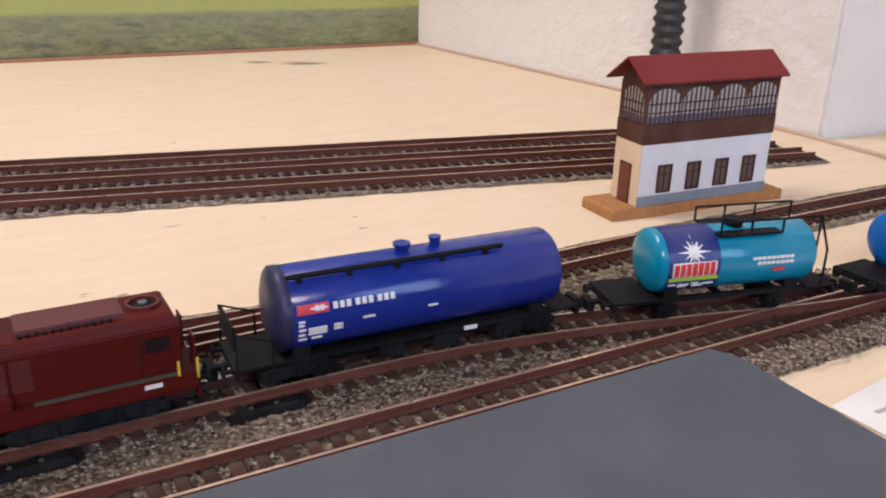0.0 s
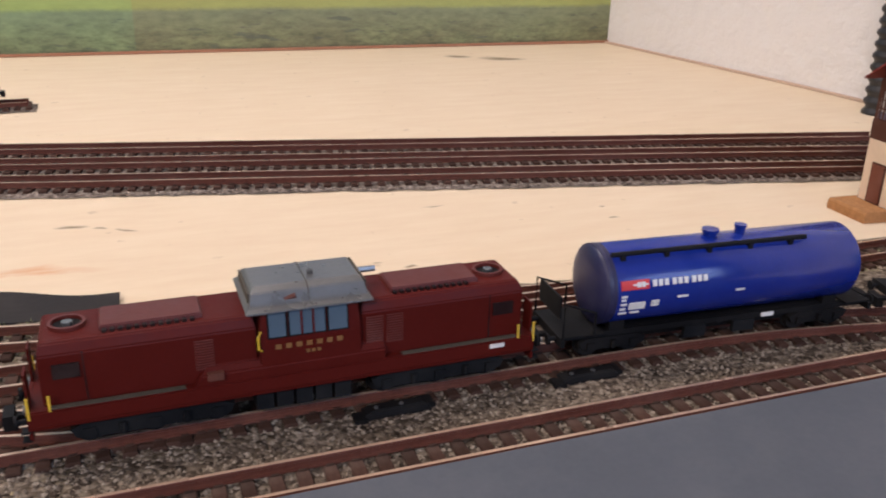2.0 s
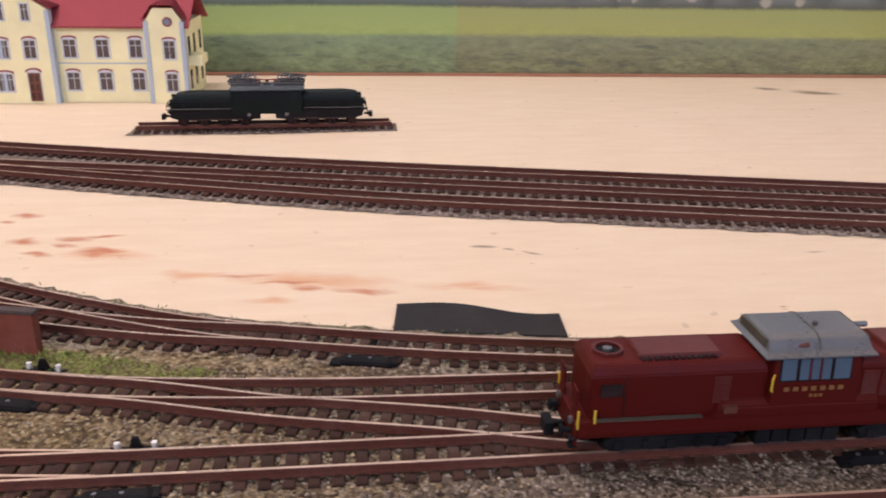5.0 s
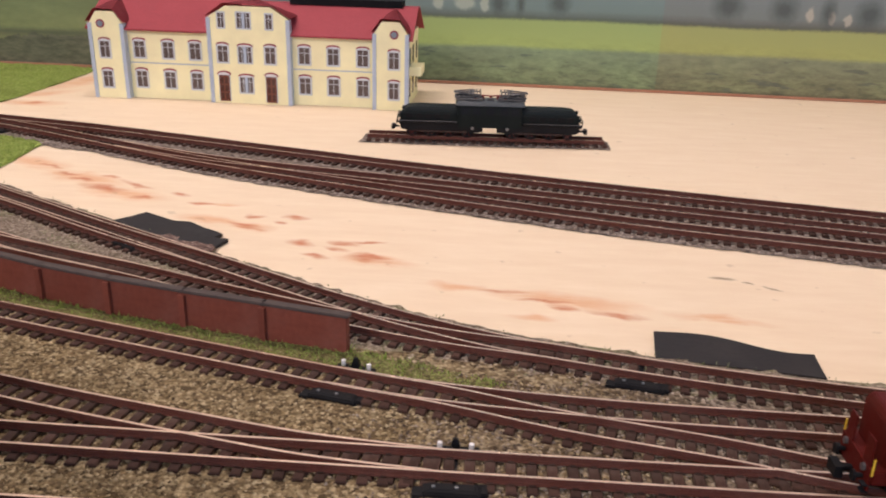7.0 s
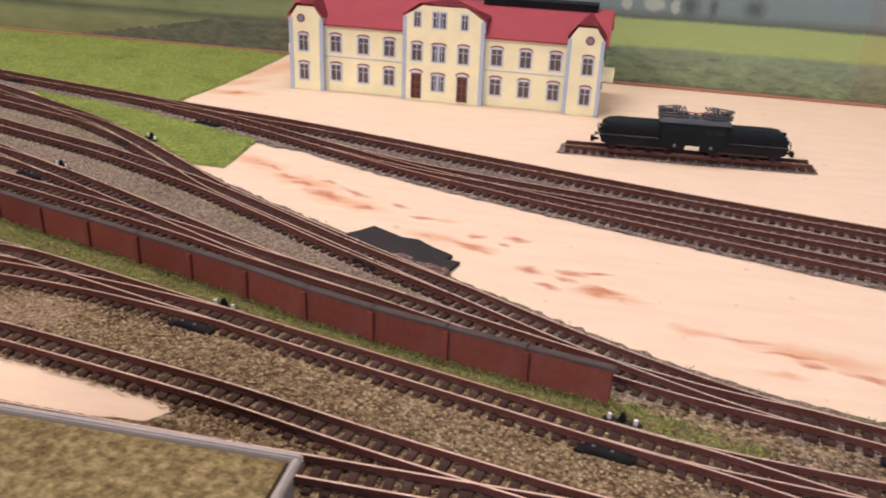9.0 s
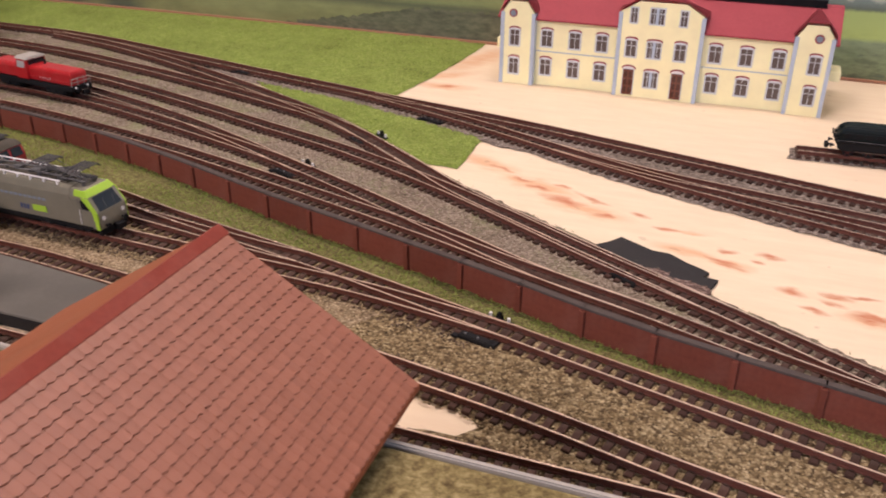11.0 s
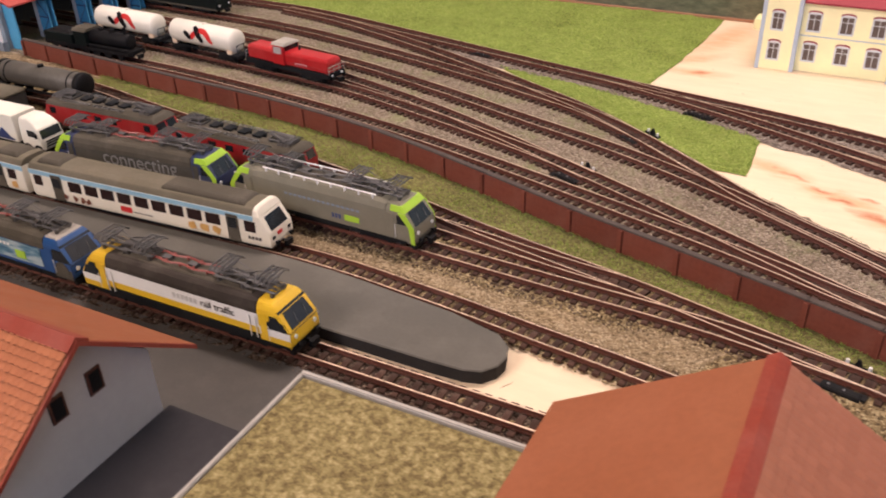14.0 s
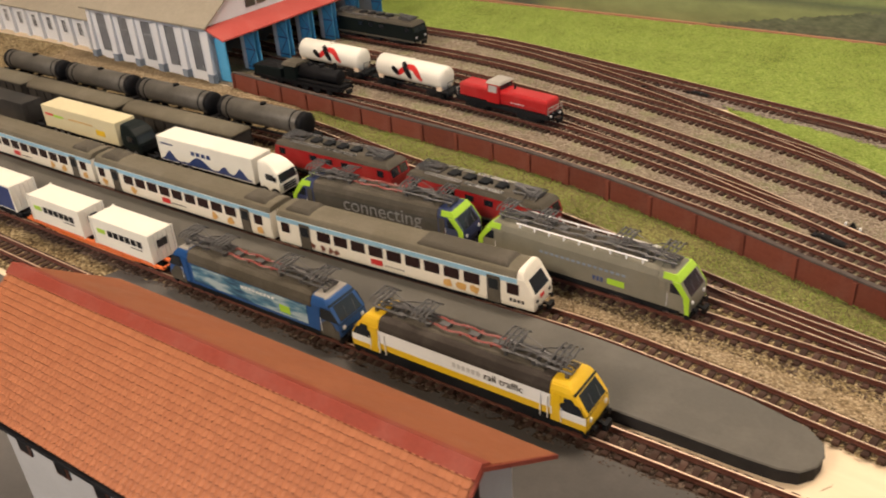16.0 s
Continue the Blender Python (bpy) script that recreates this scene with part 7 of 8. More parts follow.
def covered_wagon(m, label):
    t = thing("covered_wagon", m, label, "goods wagon", "standing rolling stock")
    h = 0.056
    part("body", bx(-h, h, -0.0086, 0.0086, 0.0056, 0.0178), dark_body, t, "", 0.0003)
    prof = [(0.009 * math.cos(a), 0.0176 + 0.0056 * math.sin(a)) for a in [math.pi * i / 10 for i in range(11)]]
    part("roof", ext_x(bmesh.new(), prof, -h - 0.0004, h + 0.0004), coach_roof, t, "dusty grey-brown rounded roof", 0, True)
    each("rib", [(-h + 0.0001 + i * 0.0111, -h + 0.0009 + i * 0.0111, y - 0.0003, y + 0.0003, 0.0056, 0.0176) for i in range(11) for y in (-0.0087, 0.0087)], soot, t)
    for x in (-0.038, 0.038):
        bogie(t, x, 2, 0.0113, 0.0029, 0.006, black)
    couplers(t, -h, h)
    return t


def tender_engine(m):
    t = thing("steam_locomotive", m, "black old steam locomotive with a low tender", "locomotive", "standing rolling stock")
    part("boiler", barrel(bmesh.new(), -0.004, 0.036, 0.0142, 0.0056, 0.001, 18), black, t, "", 0, True)
    part("frame", bx(-0.052, 0.040, -0.0080, 0.0080, 0.0050, 0.0080), black, t, "", 0.0003)
    part("cab", stack(bmesh.new(), [(0.0086, 0.0080, -0.0165, -0.0035), (0.0086, 0.0190, -0.0165, -0.0035)]), loco_green, t, "", 0.0003)
    part("cab_roof", stack(bmesh.new(), [(0.0090, 0.0190, -0.018, -0.0025), (0.0056, 0.0212, -0.018, -0.0025)]), roof_grey, t, "", 0.0003)
    part("tender_tank", stack(bmesh.new(), [(0.0082, 0.0080, -0.052, -0.020), (0.0082, 0.0148, -0.052, -0.020)]), loco_green, t, "", 0.0004)
    part("coal", stack(bmesh.new(), [(0.0066, 0.0146, -0.048, -0.023), (0.0036, 0.0172, -0.043, -0.028)]), black, t)
    bm = bmesh.new()
    for x, r, hh in ((0.032, 0.0014, 0.0052), (0.018, 0.0024, 0.0026), (0.006, 0.002, 0.0022)):
        cyl(bm, (x, 0, 0.0194), "z", r, hh, 12)
    part("chimney", bm, black, t)
    for y in (-1, 1):
        part("running_plate", bx(-0.004, 0.040, y * 0.0070 - 0.0016, y * 0.0070 + 0.0016, 0.0096, 0.0100), black, t)
    for x in (-0.046, -0.036, -0.026, -0.010, 0.002, 0.014, 0.028):
        r = 0.0042 if -0.012 < x < 0.02 else 0.0028
        bm = bmesh.new()
        for y in (-1, 1):
            cyl(bm, (x, y * 0.0048 - 0.0007, r), "y", r, 0.0014, 16)
        cyl(bm, (x, -0.005, r), "y", 0.0007, 0.01, 8)
        part("wheelset", bm, soot, t)
    couplers(t, -0.052, 0.040)
    return t


# the train as it passes the camera early on, with its three tank wagons behind
diesel_loco(parked("platform_line", -0.0195) @ Matrix.Diagonal((1.05, 1.0, 1.13, 1)))
tank_wagon(parked("platform_line", 0.085), 0, "violet-blue tank wagon with a red panel and white print")
tank_wagon(parked("platform_line", 0.171), 1, "teal tank wagon with a dark blue end and white star burst")
tank_wagon(parked("front", 0.2465), 2, "bright blue tank wagon with a white-edged red panel")
modern_loco(parked("platform_line", -0.6045), "yellow and white electric locomotive with folded pantographs", loco_yellow, loco_yellow, soot, stripe=white, roof=yellow_loco_roof, words=("rail traffic", 0.0046, 0.0115, 0.0134, roof_grey))
modern_loco(parked("platform_line", -0.7225), "blue electric locomotive with a pale mountain print", loco_blue, loco_blue, soot, side=mountain_print)
modern_loco(parked("goods_line", -0.600), "silver-grey electric locomotive with lime green edges", grey_loco, grey_loco, soot, nose_edge=lime, roof=grey_loco)
modern_loco(parked("goods_line", -0.720), "dark grey electric locomotive with lime edges and navy ends", dusty_dark, night_cab, soot, nose_edge=lime, words=("connecting", 0.0116, -0.0200, 0.0108, coping_pale))
railcar(parked("coach_line", -0.6805), "cream and light blue railcar with a driving cab", True)
railcar(parked("coach_line", -0.8335), "cream and light blue railcar with dark windows", False)
railcar(parked("coach_line", -0.9865), "cream and light blue railcar with dark windows", False)
railcar(parked("coach_line", -1.1395), "cream and light blue railcar with dark windows", False)
boxy_loco(parked("loco_line", -0.679), "deep red electric locomotive with a dusty grey roof", swiss_red)
boxy_loco(parked("loco_line", -0.781), "deep red electric locomotive with a dusty grey roof", swiss_red)
for x in (-0.922, -1.043, -1.164):
    covered_wagon(parked("loco_line", x) @ Matrix.Diagonal((1, 1, 0.84, 1)), "grey-roofed covered goods wagon beside black tank wagons")
for x in (-0.876, -0.9665, -1.057, -1.1475):
    tank_wagon(parked("black_tank_line", x), 3, "sooty black tank wagon below the shed")
small_diesel(parked("tanker_line", -0.745))
tank_wagon(parked("tanker_line", -0.8335), 4, "white tank wagon with a red and black sweep")
tank_wagon(parked("tanker_line", -0.9205), 4, "white tank wagon with a red and black sweep")
tender_engine(parked("wall_line", -0.915))
boxy_loco(parked("outer_line", -0.945), "dark green electric locomotive before the shed doors", loco_green, 0.098)
crocodile(parked("display_line", -0.169) @ Matrix.Diagonal((1.0, 1.0, 0.96, 1)))
flat_wagon(parked("platform_line", -0.846), 0.120, orange, "orange container wagon with two white boxes")
for dx in (-0.029, 0.029):
    px, py, pa = on("platform_line", -0.846 + dx)
    container(pose(px, py, RAIL + 0.0062, 0, 0, pa), 0.0475, box_white, "white freight container with dark lettering bars")
flat_wagon(parked("platform_line", -0.971), 0.118, soot, "grey container wagon with a white and blue box")
px, py, pa = on("platform_line", -0.948)
container(pose(px, py, RAIL + 0.0062, 0, 0, pa), 0.062, box_white, "white freight container with a blue field", False, 0.0162, navy)
flat_wagon(parked("goods_line", -0.838), 0.118, soot, "low grey wagon under the white lorry")
px, py, pa = on("goods_line", -0.836)
articulated_lorry(pose(px, py, RAIL + 0.0062, 0, 0, pa) @ Matrix.Diagonal((1.148, 1.03, 0.95, 1)), "white lorry with a dark blue printed trailer", box_white, box_white)
flat_wagon(parked("goods_line", -0.964), 0.118, soot, "low grey wagon under the cream lorry")
px, py, pa = on("goods_line", -0.962)
articulated_lorry(pose(px, py, RAIL + 0.0062, 0, 0, pa) @ Matrix.Diagonal((1.148, 1.03, 0.95, 1)), "dark green lorry with a cream trailer", loco_green, box_cream, False)
flat_wagon(parked("goods_line", -1.088), 0.110, soot, "low grey wagon with a dark box")
px, py, pa = on("goods_line", -1.088)
container(pose(px, py, RAIL + 0.0062, 0, 0, pa), 0.09, dark_body, "dark weathered freight container", False)


# ---- buildings and walls ----
def gable_roof(bm, x0, x1, yc, zr, half, ze, thick=0.0012):
    """Two slopes along x with ridge height zr and eave height ze, as one bent sheet."""
    prof = [(yc - half, ze), (yc, zr), (yc + half, ze), (yc + half, ze - thick), (yc, zr - thick), (yc - half, ze - thick)]
    return ext_x(bm, prof, x0, x1)


def tile_material_each(name, stops):
    m, nt, b, co = start(name, 0.5)
    g = nt.nodes.new("ShaderNodeNewGeometry")
    col = ramp(nt, stops, g.outputs["Random Per Island"])
    col = mix(nt, "MULTIPLY", 0.3, col, ramp(nt, [(0.3, (0.86, 0.84, 0.82)), (0.7, (1, 1, 1))], noise_out(nt, co, 45, 4, 0.6)))
    nt.links.new(col, b.inputs["Base Color"])
    return m


roof_tile = tile_material_each("orange_roof_tile", [(0.0, (0.300, 0.098, 0.035)), (0.5, (0.325, 0.109, 0.040)), (1.0, (0.350, 0.121, 0.046))])
roof_tile_dark = tile_material_each("dusty_red_orange_roof_tile", [(0.0, (0.232, 0.076, 0.034)), (0.5, (0.250, 0.083, 0.038)), (1.0, (0.270, 0.092, 0.044))])


def tile_rows(parent, origin, along, down, nu, nv, material, lift=0.0004):
    """Rows of small bulged tiles that overlap down a slope; joined into one part, being past counting."""
    o, u, v = Vector(origin), Vector(along) / nu, Vector(down) / nv
    n = u.cross(v).normalized()
    if n.z < 0:
        n = -n
    V, F = [], []
    for j in range(nv):
        for i in range(nu):
            p = o + u * i + v * j
            k = len(V)
            for a, b, h in ((0.012, 0.0, 0.05), (0.5, 0.0, 0.2), (0.988, 0.0, 0.05), (0.012, 0.98, 0.9), (0.5, 1.12, 1.25), (0.988, 0.98, 0.9), (0.012, 0.98, 0.0), (0.5, 1.12, 0.0), (0.988, 0.98, 0.0)):
                V.append(p + u * a + v * b + n * (h * lift))
            F += [(k, k + 1, k + 4, k + 3), (k + 1, k + 2, k + 5, k + 4), (k + 3, k + 4, k + 7, k + 6), (k + 4, k + 5, k + 8, k + 7)]
    me = bpy.data.meshes.new("roof_tiles")
    me.from_pydata(V, [], F)
    me.materials.append(material)
    ob = tagged(new("roof_tiles", me), "rows of small orange roof tiles", kind="stuff")
    ob.parent = parent
    return ob


def model_window(parent, x, z, w, h, y=0.0, out=-1, frame_m=None, glass_m=None, arch=True, cross=2, head=None, t=0.0006):
    """A window on a wall in the plane y, facing out: frame, panes behind bars, and a coloured arched head."""
    f = frame_m or white
    bm = bmesh.new()
    loops = []
    for d in (0.0001, 0.0007):
        for g in (t, 0.0):
            loops.append([bm.verts.new((q, y + out * d, v)) for q, v in ((x - w / 2 - g, z - g), (x + w / 2 + g, z - g), (x + w / 2 + g, z + h + g), (x - w / 2 - g, z + h + g))])
    for p, q in ((0, 1), (1, 3), (3, 2), (2, 0)):
        for i in range(4):
            bm.faces.new((loops[p][i], loops[p][(i + 1) % 4], loops[q][(i + 1) % 4], loops[q][i]))
    win = part("window", bm, f, parent)
    for i in range(1, cross):
        xm = x - w / 2 + w * i / cross
        part("glazing_bar", bx(xm - 0.0002, xm + 0.0002, *sorted((y + out * 0.0001, y + out * 0.0005)), z, z + h), f, win)
    part("glazing_bar", bx(x - w / 2, x + w / 2, *sorted((y + out * 0.0001, y + out * 0.0004)), z + h * 0.66, z + h * 0.66 + 0.0004), f, win)
    part("pane", bx(x - w / 2, x + w / 2, *sorted((y, y + out * 0.0002)), z, z + h), glass_m or dark_glass, win)
    if arch:
        bm = bmesh.new()
        n = 8
        pts = [(x + (w / 2 + 0.001) * math.cos(math.pi * i / n), z + h + t + 0.0016 * math.sin(math.pi * i / n)) for i in range(n + 1)]
        inn = [(a, c - 0.0009) for a, c in reversed(pts)]
        loft(bm, [[(a, y + out * d, c) for a, c in pts + inn] for d in (0.0001, 0.0008)])
        part("arched_head", bm, head or red_roof, win, "red arched lintel")
        pts = [(x + w / 2 * math.cos(math.pi * i / n), z + h + t - 0.0001 + 0.0010 * math.sin(math.pi * i / n)) for i in range(n + 1)]
        part("lintel_field", loft(bmesh.new(), [[(a, y + out * d, c) for a, c in pts] for d in (0.0001, 0.0006)]), white, win, "white field under the lintel")
    return win


def station(m):
    t = thing("station_building", m, "pale yellow paper station house with a red roof", "station")
    L, D = 0.224, 0.062
    wall = part("wall", bx(0, L, 0.0, D, 0.0, 0.0496), cream_wall, t, "pale yellow facade")
    part("plinth_line", bx(-0.0004, L + 0.0004, -0.0005, D + 0.0005, 0.0, 0.0008), cream_wall, t, "thin base line")
    for x0, x1, top in ((0.0, 0.0232, 0.0618), (0.0855, 0.1415, 0.0685), (0.2015, 0.224, 0.0618)):
        prof = [(x0, 0.0), (x1, 0.0), (x1, top - 0.0088), (x1 - (x1 - x0) * 0.22, top - 0.0014), (x0 + (x1 - x0) * 0.22, top - 0.0014), (x0, top - 0.0088)]
        part("bay", loft(bmesh.new(), [[(a, y, z) for a, z in prof] for y in (-0.0050, 0.0025)]), cream_wall, t, "projecting bay")
        for x in (x0, x1):
            part("pilaster", bx(x - 0.0013, x + 0.0013, -0.0058, 0.0, 0.0, top - 0.0095), blue_stone, t, "pale blue corner pilaster")
        # clipped gable roof over the bay, running back into the main roof
        w, mid, oh = x1 - x0, (x0 + x1) / 2, 0.0022
        bm = bmesh.new()
        a, b, c, d = [bm.verts.new(q) for q in ((x0 - oh, -0.0072, top - 0.0085), (x0 + w * 0.2, -0.0072, top + 0.0006), (x1 - w * 0.2, -0.0072, top + 0.0006), (x1 + oh, -0.0072, top - 0.0085))]
        e, f, g = [bm.verts.new(q) for q in ((x0 - oh, 0.016, top - 0.0085), (mid, 0.022, min(top + 0.0052, 0.0695)), (x1 + oh, 0.016, top - 0.0085))]
        for face in ((a, b, f, e), (b, c, f), (c, d, g, f)):
            bm.faces.new(face)
        bmesh.ops.solidify(bm, geom=bm.faces[:], thickness=0.0007)
        part("bay_roof", bm, red_roof, t)
    part("string_course", bx(-0.0003, L + 0.0003, -0.0006, 0.002, 0.0248, 0.0254), blue_stone, t)
    prof = [(-0.0042, 0.0490), (0.026, 0.0670), (0.036, 0.0670), (D + 0.004, 0.0490), (D + 0.004, 0.0478), (0.036, 0.0658), (0.026, 0.0658), (-0.0042, 0.0478)]
    roof = part("roof", ext_x(bmesh.new(), prof, -0.004, L + 0.004), red_roof, t, "red card roof")
    part("ridge_vent", bx(0.136, 0.217, 0.024, 0.038, 0.0664, 0.0712), black, roof, "black ridge box")
    k = 0.000417
    for px, w, y in ((283, 0.0050, -0.0050), (338, 0.0056, 0), (388, 0.0056, 0), (435, 0.0056, 0), (487, 0.0052, -0.0050), (568, 0.0052, -0.0050), (623, 0.0056, 0), (672, 0.0056, 0), (722, 0.0056, 0), (776, 0.0050, -0.0050)):
        x = (px - 262) * k + 0.0008
        model_window(t, x, 0.0290, w * 1.32, 0.0110, y, frame_m=facade_frame, glass_m=house_pane, t=0.0011)
        if px not in (487, 568):
            model_window(t, x, 0.0080, w * 1.32, 0.0110, y, frame_m=facade_frame, glass_m=house_pane, t=0.0011)
        else:
            d = part("door", bx(x - 0.0036, x + 0.0036, -0.0060, -0.0048, 0.0016, 0.0196), door_brown, t, "brown panelled door")
            part("door_frame", bx(x - 0.0042, x + 0.0042, -0.0055, -0.0047, 0.0016, 0.0200), facade_frame, d)
            for k2, m2, name in ((0.0018, red_roof, "door_head"), (0.0009, white, "lintel_field")):
                arc = [(x + (0.0033 + k2) * math.cos(math.pi * i / 8), 0.0202 + (0.0008 + k2) * math.sin(math.pi * i / 8)) for i in range(9)]
                part(name, loft(bmesh.new(), [[(a, q, c) for a, c in arc] for q in (-0.0059 - (0.0002 if m2 == white else 0), -0.0048)]), m2, d)
            each("door_panel", [(x + u, x + u + 0.0022, -0.0062, -0.0060, z, z + 0.0042) for u in (-0.0028, 0.0006) for z in (0.0030, 0.0085, 0.0140)], wood_brown, d)
            model_window(t, x, 0.0526, 0.0042, 0.0098, y, frame_m=facade_frame, arch=False, glass_m=house_pane, t=0.0009)
    for z, h in ((0.0080, 0.0108), (0.0290, 0.0108), (0.0526, 0.0102)):
        xm = (527 - 262) * k
        w = model_window(t, xm, z, 0.0090, h, -0.0050, frame_m=facade_frame, glass_m=house_pane, arch=z < 0.05, cross=4, t=0.0009)
        part("mullion", bx(xm - 0.0010, xm + 0.0010, -0.0060, -0.0051, z, z + h), blue_stone, w, "pale blue middle post")
    for px in (281, 778):
        bm = cyl(bmesh.new(), ((px - 262) * k, -0.0050, 0.0520), "y", 0.0030, -0.0006, 16)
        r = part("round_window", bm, red_roof, t, "round window with a red rim")
        part("pane", cyl(bmesh.new(), ((px - 262) * k, -0.0056, 0.0520), "y", 0.0021, -0.0003, 16), plinth_grey, r)
    for y in (0.012, 0.03, 0.05):
        for z in (0.0068, 0.0285):
            part("side_window", bx(L, L + 0.0005, y - 0.0026, y + 0.0026, z, z + 0.0125), dark_glass, t)
    bm = bx(L, L + 0.009, 0.006, 0.026, 0.0225, 0.0288)
    part("balcony", bm, cream_wall, t, "small yellow side balcony", 0.0002)
    part("balcony", bx(-0.0085, 0.0, 0.010, 0.026, 0.0225, 0.0295), cream_wall, t, "small yellow side balcony", 0.0002)
    return t


def signal_tower(m):
    t = thing("signal_box", m, "white and brown paper signal box with a red roof", "signal box")
    a, b = 0.0310, 0.0078
    z0, sill, arch, wall_top = 0.0278, 0.0352, 0.0424, 0.0498
    base = bmesh.new()
    loft(base, [[(x * k, y * k, z) for x, y in ((-0.0425, 0.0105), (-0.0420, -0.0088), (-0.02, -0.0096), (0.012, -0.0090), (0.0400, -0.0096), (0.0405, 0.0108))] for z, k in ((0.0, 1.0), (0.0034, 1.0), (0.0042, 0.985))])
    part("base", base, cork, t, "rough brown cork base")
    part("plinth", bx(-a - 0.0003, a + 0.0003, -b - 0.0003, b + 0.0003, 0.0042, 0.0080), plinth_grey, t, "blue-grey plinth")
    low = part("lower_wall", bx(-a, a, -b, b, 0.0080, z0), tower_white, t, "white lower wall")
    # thin sheet that puts the lamp's warm tone into the end wall's colour
    part("end_wall", bx(-a - 0.0004, -a - 0.00005, -b, b, 0.0044, z0 - 0.0001), cream_and_lamplit_white, t, "white end wall coloured as in warm lamplight")
    part("upper_wall", bx(-a - 0.0004, a + 0.0004, -b - 0.0004, b + 0.0004, z0, sill), wood_brown, t, "dark brown timber band")
    hi = part("upper_frame", bx(-a - 0.0002, a + 0.0002, -b - 0.0002, b + 0.0002, sill, wall_top), wood_brown, t, "dark brown glazed upper storey")

    def arched(cx, half, face):
        """A lattice window with a rounded head: pane, lattice and, across its foot, a violet-grey rail."""
        n = 12
        top = lambda x: arch + 0.0056 * math.sqrt(max(0.0, 1 - ((x - cx) / half) ** 2))
        pts = [(cx - half, sill + 0.0006), (cx + half, sill + 0.0006)] + [(cx + half * math.cos(math.pi * i / n), arch + 0.0056 * math.sin(math.pi * i / n)) for i in range(n + 1)]
        put = (lambda u, d, z: (u, -b - d, z)) if face == "front" else (lambda u, d, z: (-a - d, u, z))

        def bar(bm, u0, u1, z0, z1, d0=0.0003, d1=0.0008):
            loft(bm, [[put(u, d, z) for u, z in ((u0, z0), (u1, z0), (u1, z1), (u0, z1))] for d in (d0, d1)])

        w = part("arched_window", loft(bmesh.new(), [[put(u, d, z) for u, z in pts] for d in (0.0001, 0.0004)]), tower_pane, hi, "arched lattice window")
        for i in range(7):
            x = cx - half + 2 * half * (i + 0.5) / 7
            bm = bmesh.new()
            bar(bm, x - 0.00022, x + 0.00022, sill, top(x))
            part("lattice_bar", bm, wood_brown, w)
        for z in (0.0392, 0.0424):
            bm = bmesh.new()
            bar(bm, cx - half, cx + half, z, z + 0.0004)
            part("lattice_bar", bm, wood_brown, w)
        bm = bmesh.new()
        bar(bm, cx - half, cx + half, sill + 0.0004, sill + 0.0030, 0.00015, 0.0005)
        part("foot_rail", bm, violet_grey, w, "violet-grey band at the foot of the window")

    for i in range(4):
        arched(-a + 0.0078 + i * 0.01548, 0.0073, "front")
    arched(0.0, 0.0062, "side")
    for i in range(4):
        x = -a + 0.0112 + i * 0.0136
        model_window(low, x, 0.0096, 0.0052, 0.0094, -b, -1, wood_brown, house_pane, False, 2)
    d = part("door", bx(-a - 0.0010, -a - 0.0003, -0.0026, 0.0032, 0.0048, 0.0190), door_brown, t, "brown door")
    part("door_frame", bx(-a - 0.0007, -a - 0.0002, -0.0032, 0.0038, 0.0044, 0.0196), wood_brown, d)
    prof = [(-b - 0.0030, 0.0508), (0.0, 0.0588), (b + 0.0042, 0.0500), (b + 0.0042, 0.0492), (0.0, 0.0580), (-b - 0.0030, 0.0500)]
    roof = part("roof", ext_x(bmesh.new(), prof, -a - 0.0046, a + 0.0016), tower_roof, t, "dark brick-red card roof")
    for x in (-a - 0.0002, a - 0.0004):
        part("gable", loft(bmesh.new(), [[(x + d, y, z) for y, z in ((-b, 0.0496), (b, 0.0496), (0.0, 0.0574))] for d in (0, 0.0006)]), wood_brown, roof, "dark brown gable")
    return t


